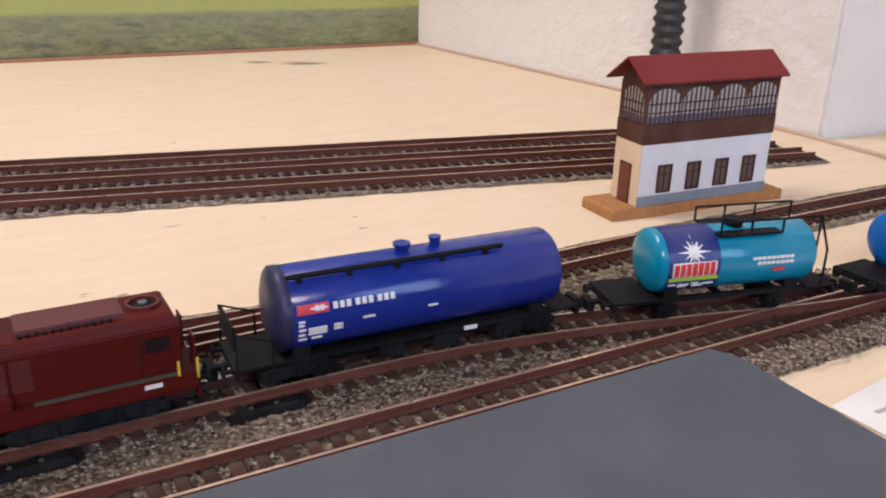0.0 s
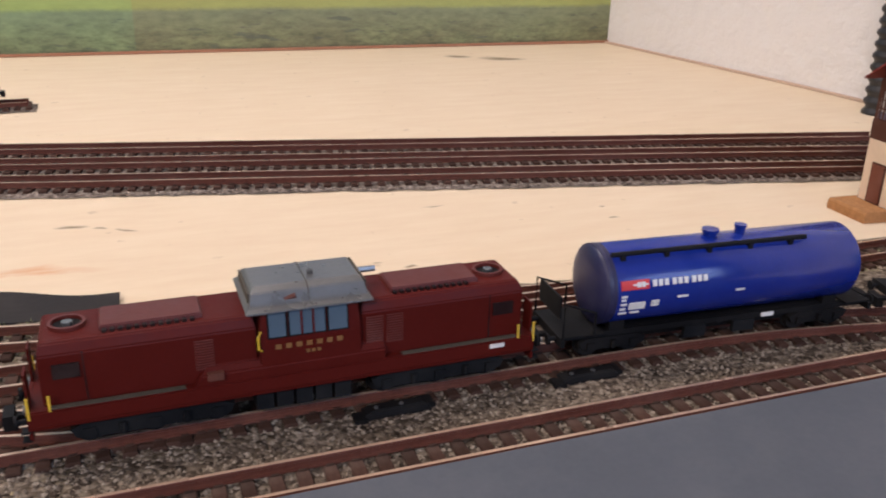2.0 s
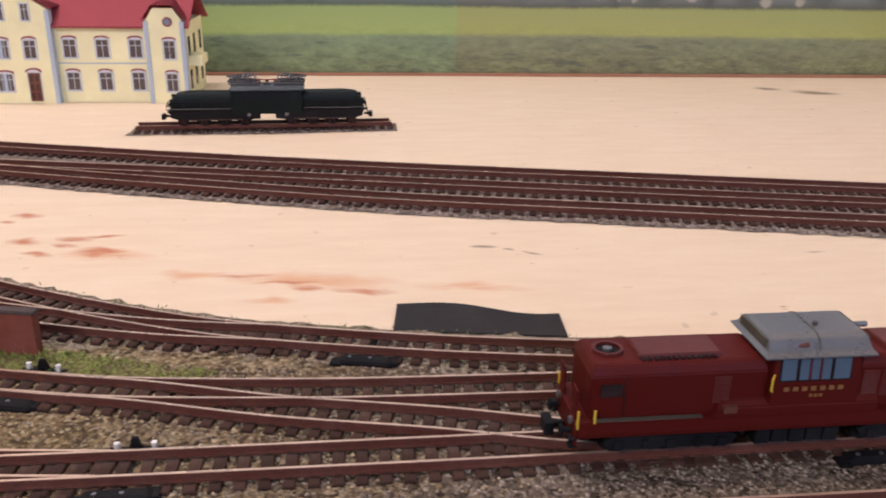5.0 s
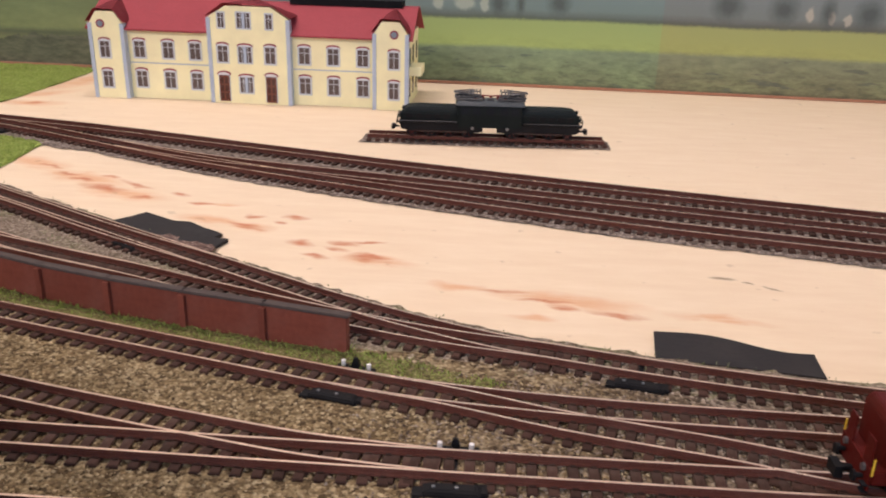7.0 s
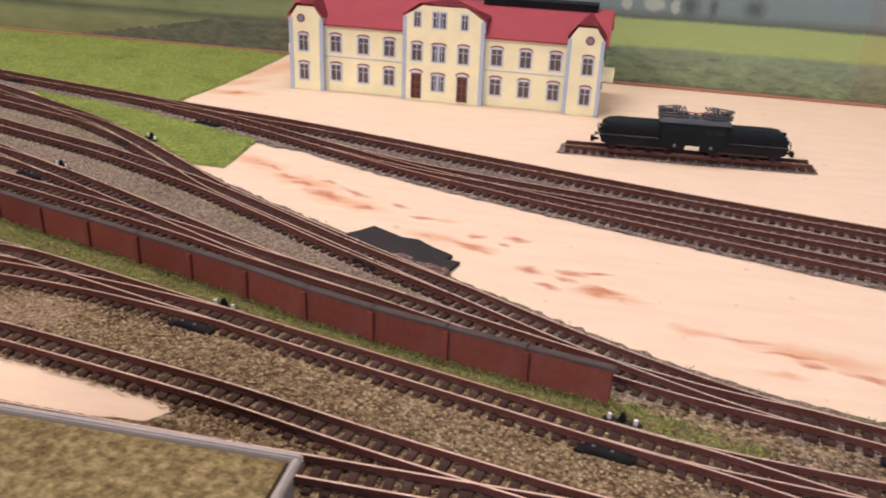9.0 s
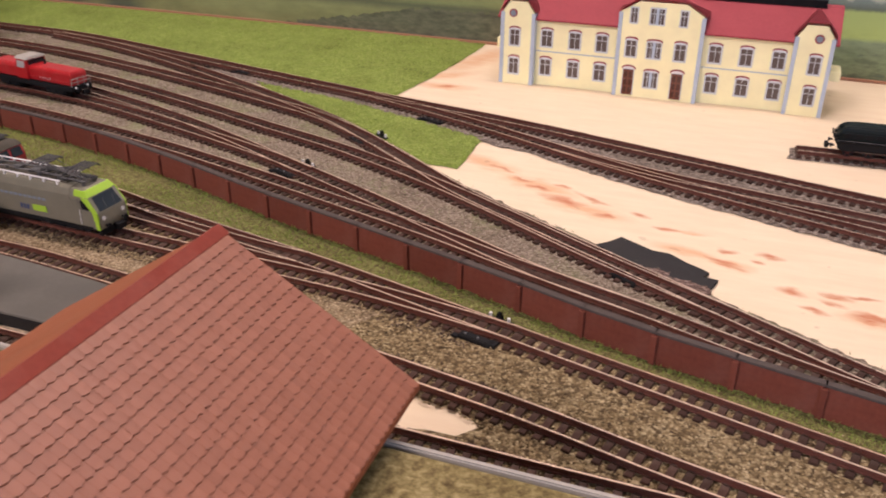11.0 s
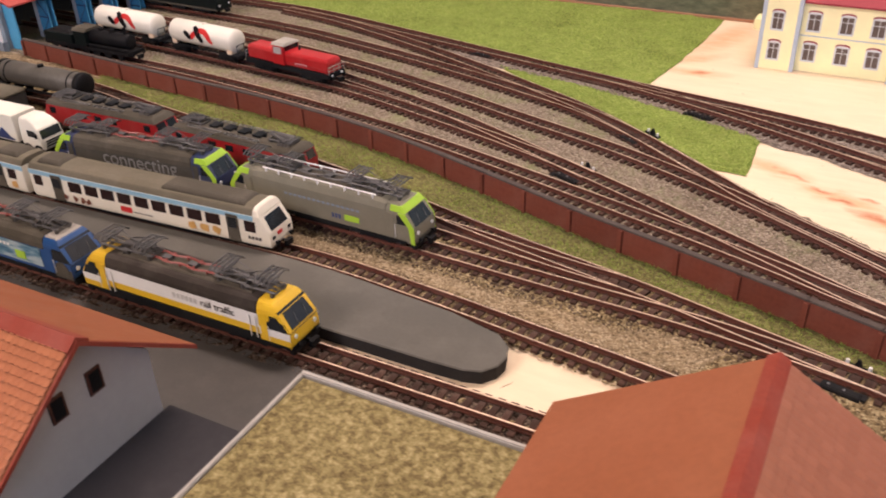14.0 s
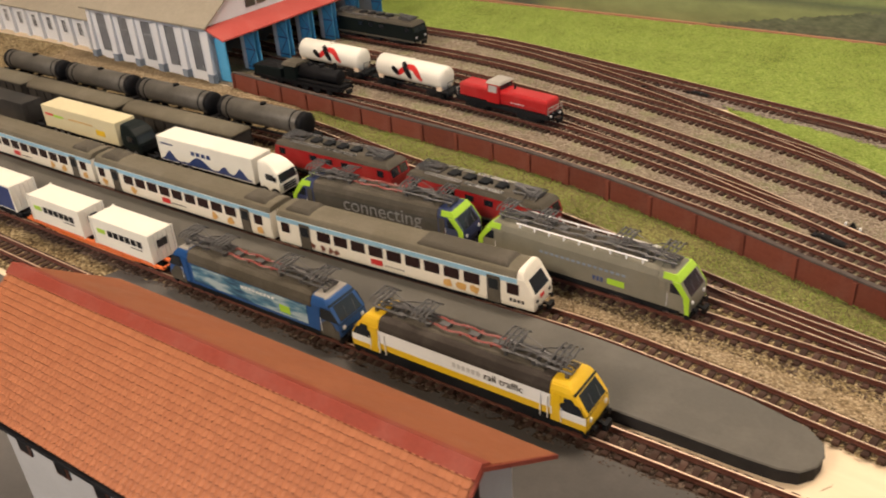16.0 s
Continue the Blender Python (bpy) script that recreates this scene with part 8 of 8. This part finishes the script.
def front_shed(m):
    """A long house with tiled orange roof; its ridge runs along x. Origin on the ground."""
    t = thing("goods_house", m, "grey-walled house with an orange tiled roof", "house")
    prof = [(-0.0255, 0.0), (0.0255, 0.0), (0.0255, 0.0672), (0.0, 0.0875), (-0.0255, 0.0672)]
    wall = part("wall", ext_x(bmesh.new(), prof, -0.0825, 0.0825), card_grey, t, "pale grey card wall")
    roof = part("roof", gable_roof(bmesh.new(), -0.0915, 0.0905, 0.0, 0.0900, 0.0350, 0.0652, 0.0012), tile_red, t, "orange roof sheet")
    tile_rows(roof, (-0.0912, -0.0012, 0.0894), (0.1814, 0, 0), (0, -0.0338, -0.0240), 84, 19, roof_tile, 0.00045)
    bm = bmesh.new()
    ext_x(bm, [(-0.0032, 0.0886), (0.0, 0.0908), (0.0032, 0.0886), (0.0032, 0.0878), (0.0, 0.0898), (-0.0032, 0.0878)], -0.0917, 0.0908)
    part("ridge_cap", bm, ridge_red, roof, "darker red ridge strip")
    part("verge_board", ext_x(bmesh.new(), [(-0.0352, 0.0636), (0.0, 0.0884), (0.0352, 0.0636), (0.0352, 0.0650), (0.0, 0.0898), (-0.0352, 0.0650)], 0.0905, 0.0911), ridge_red, roof)
    for y in (0.0070, -0.0050):
        w = part("gable_window", bx(0.0825, 0.0830, y - 0.0024, y + 0.0024, 0.0666, 0.0738), wood_brown, wall, "small dark gable window")
        part("pane", bx(0.0829, 0.0832, y - 0.0017, y + 0.0017, 0.0673, 0.0731), black, w)
    for i in range(8):
        x = -0.072 + i * 0.0205
        w = part("side_window", bx(x - 0.0034, x + 0.0034, -0.0262, -0.0254, 0.038, 0.051), wood_brown, wall, "dark brown window")
        part("pane", bx(x - 0.0026, x + 0.0026, -0.0264, -0.0259, 0.039, 0.050), black, w)
    part("gutter", bx(-0.0915, 0.0905, -0.0362, -0.0346, 0.0632, 0.0646), soot, t, "dark gutter")
    return t


def front_station(m):
    """Flat gravel-roofed hall with a tiled cross gable; origin on the ground below the gable's ridge, ridge along y."""
    t = thing("station_hall", m, "flat gravel-roofed hall with an orange cross gable", "station hall")
    # the wall's shade is painted: darker than the other grey card walls
    hall = part("hall_wall", bx(-0.1105, 0.1125, -0.110, -0.0135, 0.0, 0.0694), hall_wall_shade, t, "grey card wall coloured dark as in shade")
    part("gravel_roof", bx(-0.1098, 0.1118, -0.109, -0.0145, 0.0694, 0.0708), gravel_card, t, "brown gravel flat roof")
    bm = bmesh.new()
    for a in ((-0.1118, 0.1138, -0.0132, -0.0117), (-0.1118, 0.1138, -0.1104, -0.109), (-0.1118, -0.1105, -0.109, -0.0132), (0.1125, 0.1138, -0.109, -0.0132)):
        box(bm, *a, 0.0692, 0.07095)
    part("roof_edge", bm, edge_white, t, "pale raised roof edge", 0.0003)
    prof = [(-0.0385, 0.0), (0.0385, 0.0), (0.0385, 0.0782), (0.0, 0.1018), (-0.0385, 0.0774)]
    part("gable_wall", loft(bmesh.new(), [[(x, y, z) for x, z in prof] for y in (-0.105, -0.005)]), card_grey, t, "grey card gable wall")
    prof = [(-0.0468, 0.0752), (0.0, 0.1050), (0.0450, 0.0765), (0.0450, 0.0753), (0.0, 0.1036), (-0.0468, 0.0740)]
    roof = part("gable_roof", loft(bmesh.new(), [[(x, y, z) for x, z in prof] for y in (-0.112, 0.0)]), tile_red, t, "orange roof sheet")
    tile_rows(roof, (0.0020, -0.0004, 0.1040), (0, -0.1114, 0), (0.0426, 0, -0.0270), 52, 20, roof_tile_dark, 0.00025)
    part("ridge_cap", loft(bmesh.new(), [[(x, y, z) for x, z in ((-0.0024, 0.1040), (0.0, 0.1057), (0.0024, 0.1040), (0.0024, 0.1030), (0.0, 0.1048), (-0.0024, 0.1030))] for y in (-0.1122, 0.0003)]), ridge_red, roof, "dark red ridge strip")
    part("connecting_roof", bx(-0.158, -0.1126, -0.110, -0.0185, 0.0, 0.0470), dark_court, t, "dark flat connecting roof", 0.0004)
    return t


def engine_shed(m):
    """Engine shed with a tall hall open towards +x, an awning over blue doors, and a low annex. Origin at the hall's near corner."""
    t = thing("engine_shed", m, "pale engine shed with tall windows, blue doors and red awning", "engine shed")
    D, L = 0.205, 0.168
    part("side_wall", bx(-L, 0.0, 0.0, 0.004, 0.0, 0.0510), shed_white, t, "pale side wall")
    part("back_wall", bx(-L, 0.0, D - 0.004, D, 0.0, 0.0510), shed_white, t)
    part("end_wall", bx(-L, -L + 0.004, 0.004, D - 0.004, 0.0, 0.0510), shed_white, t)
    prof = [(0.0, 0.0505), (0.0, 0.0400), (D, 0.0400), (D, 0.0505), (D / 2, 0.118)]
    part("gable_wall", ext_x(bmesh.new(), prof, -0.006, -0.001), shed_white, t, "pale gable wall")
    for i, y in enumerate((0.055, 0.095, 0.140)):
        w = part("gable_window", bx(-0.0012, -0.0002, y - 0.011, y + 0.011, 0.052, 0.068), roof_grey, t, "grey gable window")
        part("window_frame", bx(-0.0004, 0.0002, y - 0.0004, y + 0.0004, 0.052, 0.068), white, w)
    prof = [(-0.006, 0.0480), (D / 2, 0.121), (D + 0.006, 0.0480), (D + 0.006, 0.0466), (D / 2, 0.1195), (-0.006, 0.0466)]
    part("roof", ext_x(bmesh.new(), prof, -L - 0.004, 0.004), shed_roof_m, t, "beige-grey roof")
    n = 6
    for i in range(n):
        x = -L + 0.002 + i * (L - 0.004) / (n - 1)
        bm = bmesh.new()
        loft(bm, [[(x - 0.0026, -0.0042, 0.0), (x + 0.0026, -0.0042, 0.0), (x + 0.0026, 0.0, 0.0), (x - 0.0026, 0.0, 0.0)], [(x - 0.0022, -0.0016, 0.048), (x + 0.0022, -0.0016, 0.048), (x + 0.0022, 0.0, 0.048), (x - 0.0022, 0.0, 0.048)]])
        p = part("buttress", bm, shed_white, t)
        part("buttress_foot", bx(x - 0.0032, x + 0.0032, -0.0052, 0.0, 0.0, 0.008), plinth_grey, p)
        if i < n - 1:
            xc = x + (L - 0.004) / (n - 1) / 2
            model_window(t, xc, 0.0085, 0.0125, 0.034, 0.0, -1, shed_white, shed_pane, False, 4)
    # low annex
    part("annex_wall", bx(-L - 0.200, -L, 0.014, 0.120, 0.0, 0.0300), shed_white, t, "pale annex wall")
    bm = bmesh.new()
    ext_x(bm, [(0.010, 0.0292), (0.060, 0.0560), (0.124, 0.0292), (0.124, 0.0280), (0.060, 0.0546), (0.010, 0.0280)], -L - 0.204, -L - 0.0002)
    part("annex_roof", bm, shed_roof_m, t, "beige-grey annex roof")
    for i in range(8):
        x = -L - 0.004 - i * 0.027
        part("buttress", bx(x - 0.0022, x + 0.0022, 0.0105, 0.014, 0.0, 0.028), shed_white, t)
        if i < 7:
            model_window(t, x - 0.0135, 0.0105, 0.0066, 0.0125, 0.014, -1, white, shed_pane, False, 2)
    # front: pillars, opened blue doors, awning
    posts = (0.002, 0.038, 0.076, 0.104, 0.134, 0.166, 0.203)
    for y in posts:
        part("door_pillar", bx(-0.006, 0.0, y - 0.002, y + 0.002, 0.0, 0.0400), shed_white, t)
    for a, b in zip(posts, posts[1:]):
        for y, s in ((a + 0.002, 1), (b - 0.002, -1)):
            d = part("door_leaf", bx(0.0, 0.0125, *sorted((y, y + s * 0.0010)), 0.0012, 0.0370), door_blue, t, "light blue opened door leaf")
            bm = bmesh.new()
            for z in (0.004, 0.019, 0.0335):
                box(bm, 0.0004, 0.0121, *sorted((y + s * 0.0010, y + s * 0.0014)), z, z + 0.001)
            tube(bm, [(0.0008, y + s * 0.0012, 0.005), (0.0118, y + s * 0.0012, 0.019)], 0.0004, 4)
            tube(bm, [(0.0118, y + s * 0.0012, 0.020), (0.0008, y + s * 0.0012, 0.034)], 0.0004, 4)
            part("door_brace", bm, navy, d)
    bm = loft(bmesh.new(), [[(0.0, y, 0.0475), (0.021, y, 0.0395), (0.021, y, 0.0382), (0.0, y, 0.0460)] for y in (-0.004, D + 0.004)])
    part("awning", bm, awning_red, t, "sloped red awning")
    part("shed_floor", bx(-L + 0.004, 0.0, 0.004, D - 0.004, 0.0002, 0.0010), asphalt, t)
    return t


station(pose(-0.4525, 0.5870, 0.0, 0, 0, -1.0))
signal_tower(pose(0.2428, 0.2373, 0.0, 0, 0, -3.7))
front_shed(pose(-0.6155, 0.0568, 0.0, 0, 0, 0.6) @ Matrix.Diagonal((1.0, 1.0, 1.025, 1)))
front_station(pose(-0.3755, 0.1045, 0.0))
engine_shed(pose(-1.005, 0.3935, 0.0, 0, 0, -1.5))

WALL = smooth_path([(-0.2075, 0.2245), (-0.26, 0.2355), (-0.31, 0.2475), (-0.36, 0.2645), (-0.422, 0.2835), (-0.487, 0.3025), (-0.571, 0.3305), (-0.642, 0.350), (-0.72, 0.3625), (-0.801, 0.3695), (-0.9, 0.380), (-1.0, 0.3905)], 0.0293)


def brick_wall():
    t = thing("brick_wall", Matrix(), "long low brick-red panel wall with a grey coping", "wall")
    H = 0.0138
    for i, (a, b) in enumerate(zip(WALL, WALL[1:])):
        d = (b - a)
        ang = math.degrees(math.atan2(-d.y, -d.x))
        m = pose(b.x, b.y, 0.0, 0, 0, ang)
        ln = d.length
        p = part("wall_panel", bx(0.0004, ln - 0.0004, 0.0, 0.003, 0.0, H), brick_red, t)
        p.matrix_local = m
        q = part("wall_post", bx(-0.0011, 0.0011, -0.0013, 0.0032, 0.0, H - 0.0002), brick_red, t)
        q.matrix_local = m
        c = part("coping", bx(-0.0006, ln + 0.0006, -0.0005, 0.0030, H + 0.0002, H + 0.0012), coping, t, "dark grey coping", 0.0003)
        c.matrix_local = m
    return t


brick_wall()


# ---- platform, boards, sheets and small things ----
def flat_piece(name, poly, z0, z1, top, side, label, category, kind=""):
    bm = bmesh.new()
    lo = [bm.verts.new((x, y, z0)) for x, y in poly]
    hi = [bm.verts.new((x, y, z1)) for x, y in poly]
    n = len(poly)
    f = bm.faces.new(hi)
    f.material_index = 0
    bm.faces.new(lo[::-1]).material_index = 1
    for i in range(n):
        bm.faces.new((lo[i], lo[(i + 1) % n], hi[(i + 1) % n], hi[i])).material_index = 1
    return tagged(part(name, bm, [top, side]), label, category, "", kind)


PLAT = sub("platform_line", -1.24, -0.492, 0.0116) + [(-0.4860, 0.1812), (-0.4795, 0.1832), (-0.4755, 0.1885), (-0.4745, 0.1945), (-0.4765, 0.2010), (-0.4830, 0.2065)] + sub("coach_line", -0.497, -1.24, -0.0090)
flat_piece("platform", PLAT, 0.0002, 0.0068, asphalt_light, dark_sheet, "long grey card platform with a rounded dark end", "platform")
part("platform_edge", tube(bmesh.new(), [(x, y, 0.0063) for x, y in PLAT], 0.0005, 4), asphalt_light, bpy.data.objects["platform"], "rounded grey platform edge")
flat_piece("forecourt", [(-1.25, -0.19), (-0.262, -0.19), (-0.262, 0.118), (-0.47, 0.1595), (-0.6, 0.1605), (-0.82, 0.1575), (-0.83, 0.12), (-1.25, 0.122)], 0.0003, 0.0016, forecourt_grey, dark_sheet, "dark grey card forecourt between houses and track", "forecourt", "structure")
flat_piece("grey_board", [(-0.13, -0.19), (0.1545, -0.19), (0.1535, 0.126), (0.150, 0.1325), (0.02, 0.1325), (-0.13, 0.1315)], 0.0003, 0.0062, asphalt, cork, "smooth grey card road board beside the track", "road board")


def curled_sheet(name, corners, bulge, label):
    """A dark card whose middle lifts a little off the board."""
    a, b, c, d = [Vector((*p, 0)) for p in corners]
    bm = bmesh.new()
    n = 14
    rows = []
    for lay in (0.0006, 0.0012):
        g = []
        for j in range(7):
            r = []
            for i in range(n + 1):
                u, v = i / n, j / 6
                p = (a * (1 - u) + b * u) * (1 - v) + (d * (1 - u) + c * u) * v
                wav = 0.002 * math.sin(u * 5.3 + 0.6) * v
                r.append(bm.verts.new((p.x, p.y + wav, lay + bulge * v * v * (0.35 + 0.65 * math.sin(math.pi * min(1, u * 1.15)) ** 2))))
            g.append(r)
        rows.append(g)
    for g in rows:
        for j in range(6):
            for i in range(n):
                bm.faces.new((g[j][i], g[j][i + 1], g[j + 1][i + 1], g[j + 1][i]))
    lo, hi = rows
    rim = lambda g: g[0] + [r[-1] for r in g[1:]] + g[-1][-2::-1] + [r[0] for r in g[-2:0:-1]]
    A, B = rim(lo), rim(hi)
    for i in range(len(A)):
        bm.faces.new((A[i], A[(i + 1) % len(A)], B[(i + 1) % len(B)], B[i]))
    return tagged(part(name, bm, dark_sheet), label, "card sheet")


curled_sheet("card_sheet", ((-0.1085, 0.2345), (-0.0565, 0.2275), (-0.0560, 0.2425), (-0.1065, 0.2510)), 0.0018, "charcoal card sheet curled up on the plywood")
flat_piece("card_sheet", [(-0.3313, 0.3323), (-0.3262, 0.3374), (-0.3215, 0.3444), (-0.3054, 0.3353), (-0.2976, 0.3349), (-0.2892, 0.3284), (-0.2816, 0.3242), (-0.2791, 0.3221), (-0.2812, 0.3177), (-0.2748, 0.3167), (-0.2776, 0.3075), (-0.2878, 0.3053), (-0.3062, 0.3156), (-0.3215, 0.325)], 0.0004, 0.0018, dark_sheet, dark_sheet, "charcoal card sheet with a notched edge beside the points", "card sheet")
cover("spilled_ballast", [(-0.3172, 0.3208), (-0.3129, 0.3189), (-0.308, 0.3185), (-0.305, 0.3177), (-0.2995, 0.3182), (-0.2953, 0.3156), (-0.2938, 0.3115), (-0.2895, 0.3118), (-0.2847, 0.3108), (-0.2816, 0.309), (-0.2784, 0.3089), (-0.2769, 0.3065), (-0.277, 0.3013), (-0.2869, 0.3019), (-0.2994, 0.3083), (-0.3132, 0.3172)], 0.0022, 0.0004, pink_ballast, 0.0012, "pinkish grey ballast spilled over the edge of the card", "ballast", 12.0)
flat_piece("paper_sheet", [(0.166, 0.055), (0.30, 0.055), (0.30, 0.1245), (0.163, 0.1065)], 0.0004, 0.0007, paper, paper, "white paper sheet with faint grey lines", "paper")
for i in range(7):
    y = 0.100 - i * 0.0055
    bm = bmesh.new()
    for k in range(3):
        box(bm, 0.170 + k * 0.022, 0.188 + k * 0.022 - 0.003 * (i % 3), y - 0.0007, y + 0.0004, 0.0008, 0.0009)
    o = part("printed_line", bm, print_grey, bpy.data.objects["paper_sheet"])


def flexible_hose():
    """A ribbed black hose that stands in the corner by the wall and bends away above."""
    pts = [Vector((0.3558, 0.380, 0.0016 * k)) for k in range(170)]
    bm = bmesh.new()
    rings = []
    for k, p in enumerate(pts):
        r = 0.0082 + (0.0008 if k % 4 < 2 else -0.0007)
        rings.append([(p.x + r * math.cos(6.2832 * i / 20), p.y + r * math.sin(6.2832 * i / 20), p.z) for i in range(20)])
    loft(bm, rings)
    return tagged(part("hose", bm, rubber, None, "", 0, True), "black ribbed flexible hose by the wall", "hose")


flexible_hose()


def point_motor(line, x, y, pins):
    """A low black case on one side of the track, a throw bar under the rails, and a lever between two pins on the other side."""
    t = thing("point_motor", pose(x, y, BED, 0, 0, on(line, x)[2]), "small black point motor with a lever between white pins" if pins else "small low black point motor beside the track", "point motor", "point motors")
    bm = stack(bmesh.new(), [(0.0022, 0.0, -0.0078, 0.0078), (0.0021, 0.0014, -0.0074, 0.0074), (0.0014, 0.0021, -0.005, 0.006)])
    box(bm, -0.0098, -0.0066, -0.0030, 0.0012, 0.0, 0.0011)
    box(bm, 0.0052, 0.0090, -0.0012, 0.0030, 0.0, 0.0014)
    for v in bm.verts:
        v.co.y -= 0.0092
    part("case", bm, black, t, "", 0.0003)
    for dx in (-0.0045, 0.0012):
        part("screw", cyl(bmesh.new(), (dx, -0.0095, 0.0019), "z", 0.0005, 0.0005, 8), silver, t, "bright screw head")
    part("throw_bar", bx(-0.0009, 0.0009, -0.0075, 0.0088, 0.0001, 0.0007), black, t)
    if pins:
        part("lever_plate", bx(-0.0062, 0.0062, 0.0072, 0.0098, 0.0, 0.0010), black, t, "", 0.0002)
        for dx in (-0.0042, 0.0042):
            part("pin", cyl(bmesh.new(), (dx, 0.0085, 0.0008), "z", 0.0007, 0.0020, 8), white, t, "white pin")
        part("lever", stack(bmesh.new(), [(0.0010, 0.0008, -0.0014, 0.0014), (0.0008, 0.0028, -0.0011, 0.0009), (0.0005, 0.0042, -0.0007, 0.0005)]), black, t, "black upright lever").location.y = 0.0085
    return t


for line, x, y, pins in (("tanker_line", -0.508, 0.3655, True), ("ladder_line", -0.490, 0.4265, True), ("loop_line", -0.464, 0.4805, False), ("back_line", -0.676, 0.5325, False), ("back_line", -0.640, 0.5345, False), ("ladder_line", -0.309, 0.3105, False), ("train_line", -0.205, 0.2068, True),
                         ("platform_line", -0.170, 0.1672, True), ("train_line", -0.3565, 0.2432, True), ("platform_line", 0.0475, 0.1695, True), ("platform_line", 0.0, 0.1692, False), ("ladder_line", -0.115, 0.2232, False)):
    point_motor(line, x, y, pins)

# ---- the tracks, with every sleeper a piece of its own ----
for k, key in enumerate(LINES):
    build_track(key, 0.00003 * (k % 7))
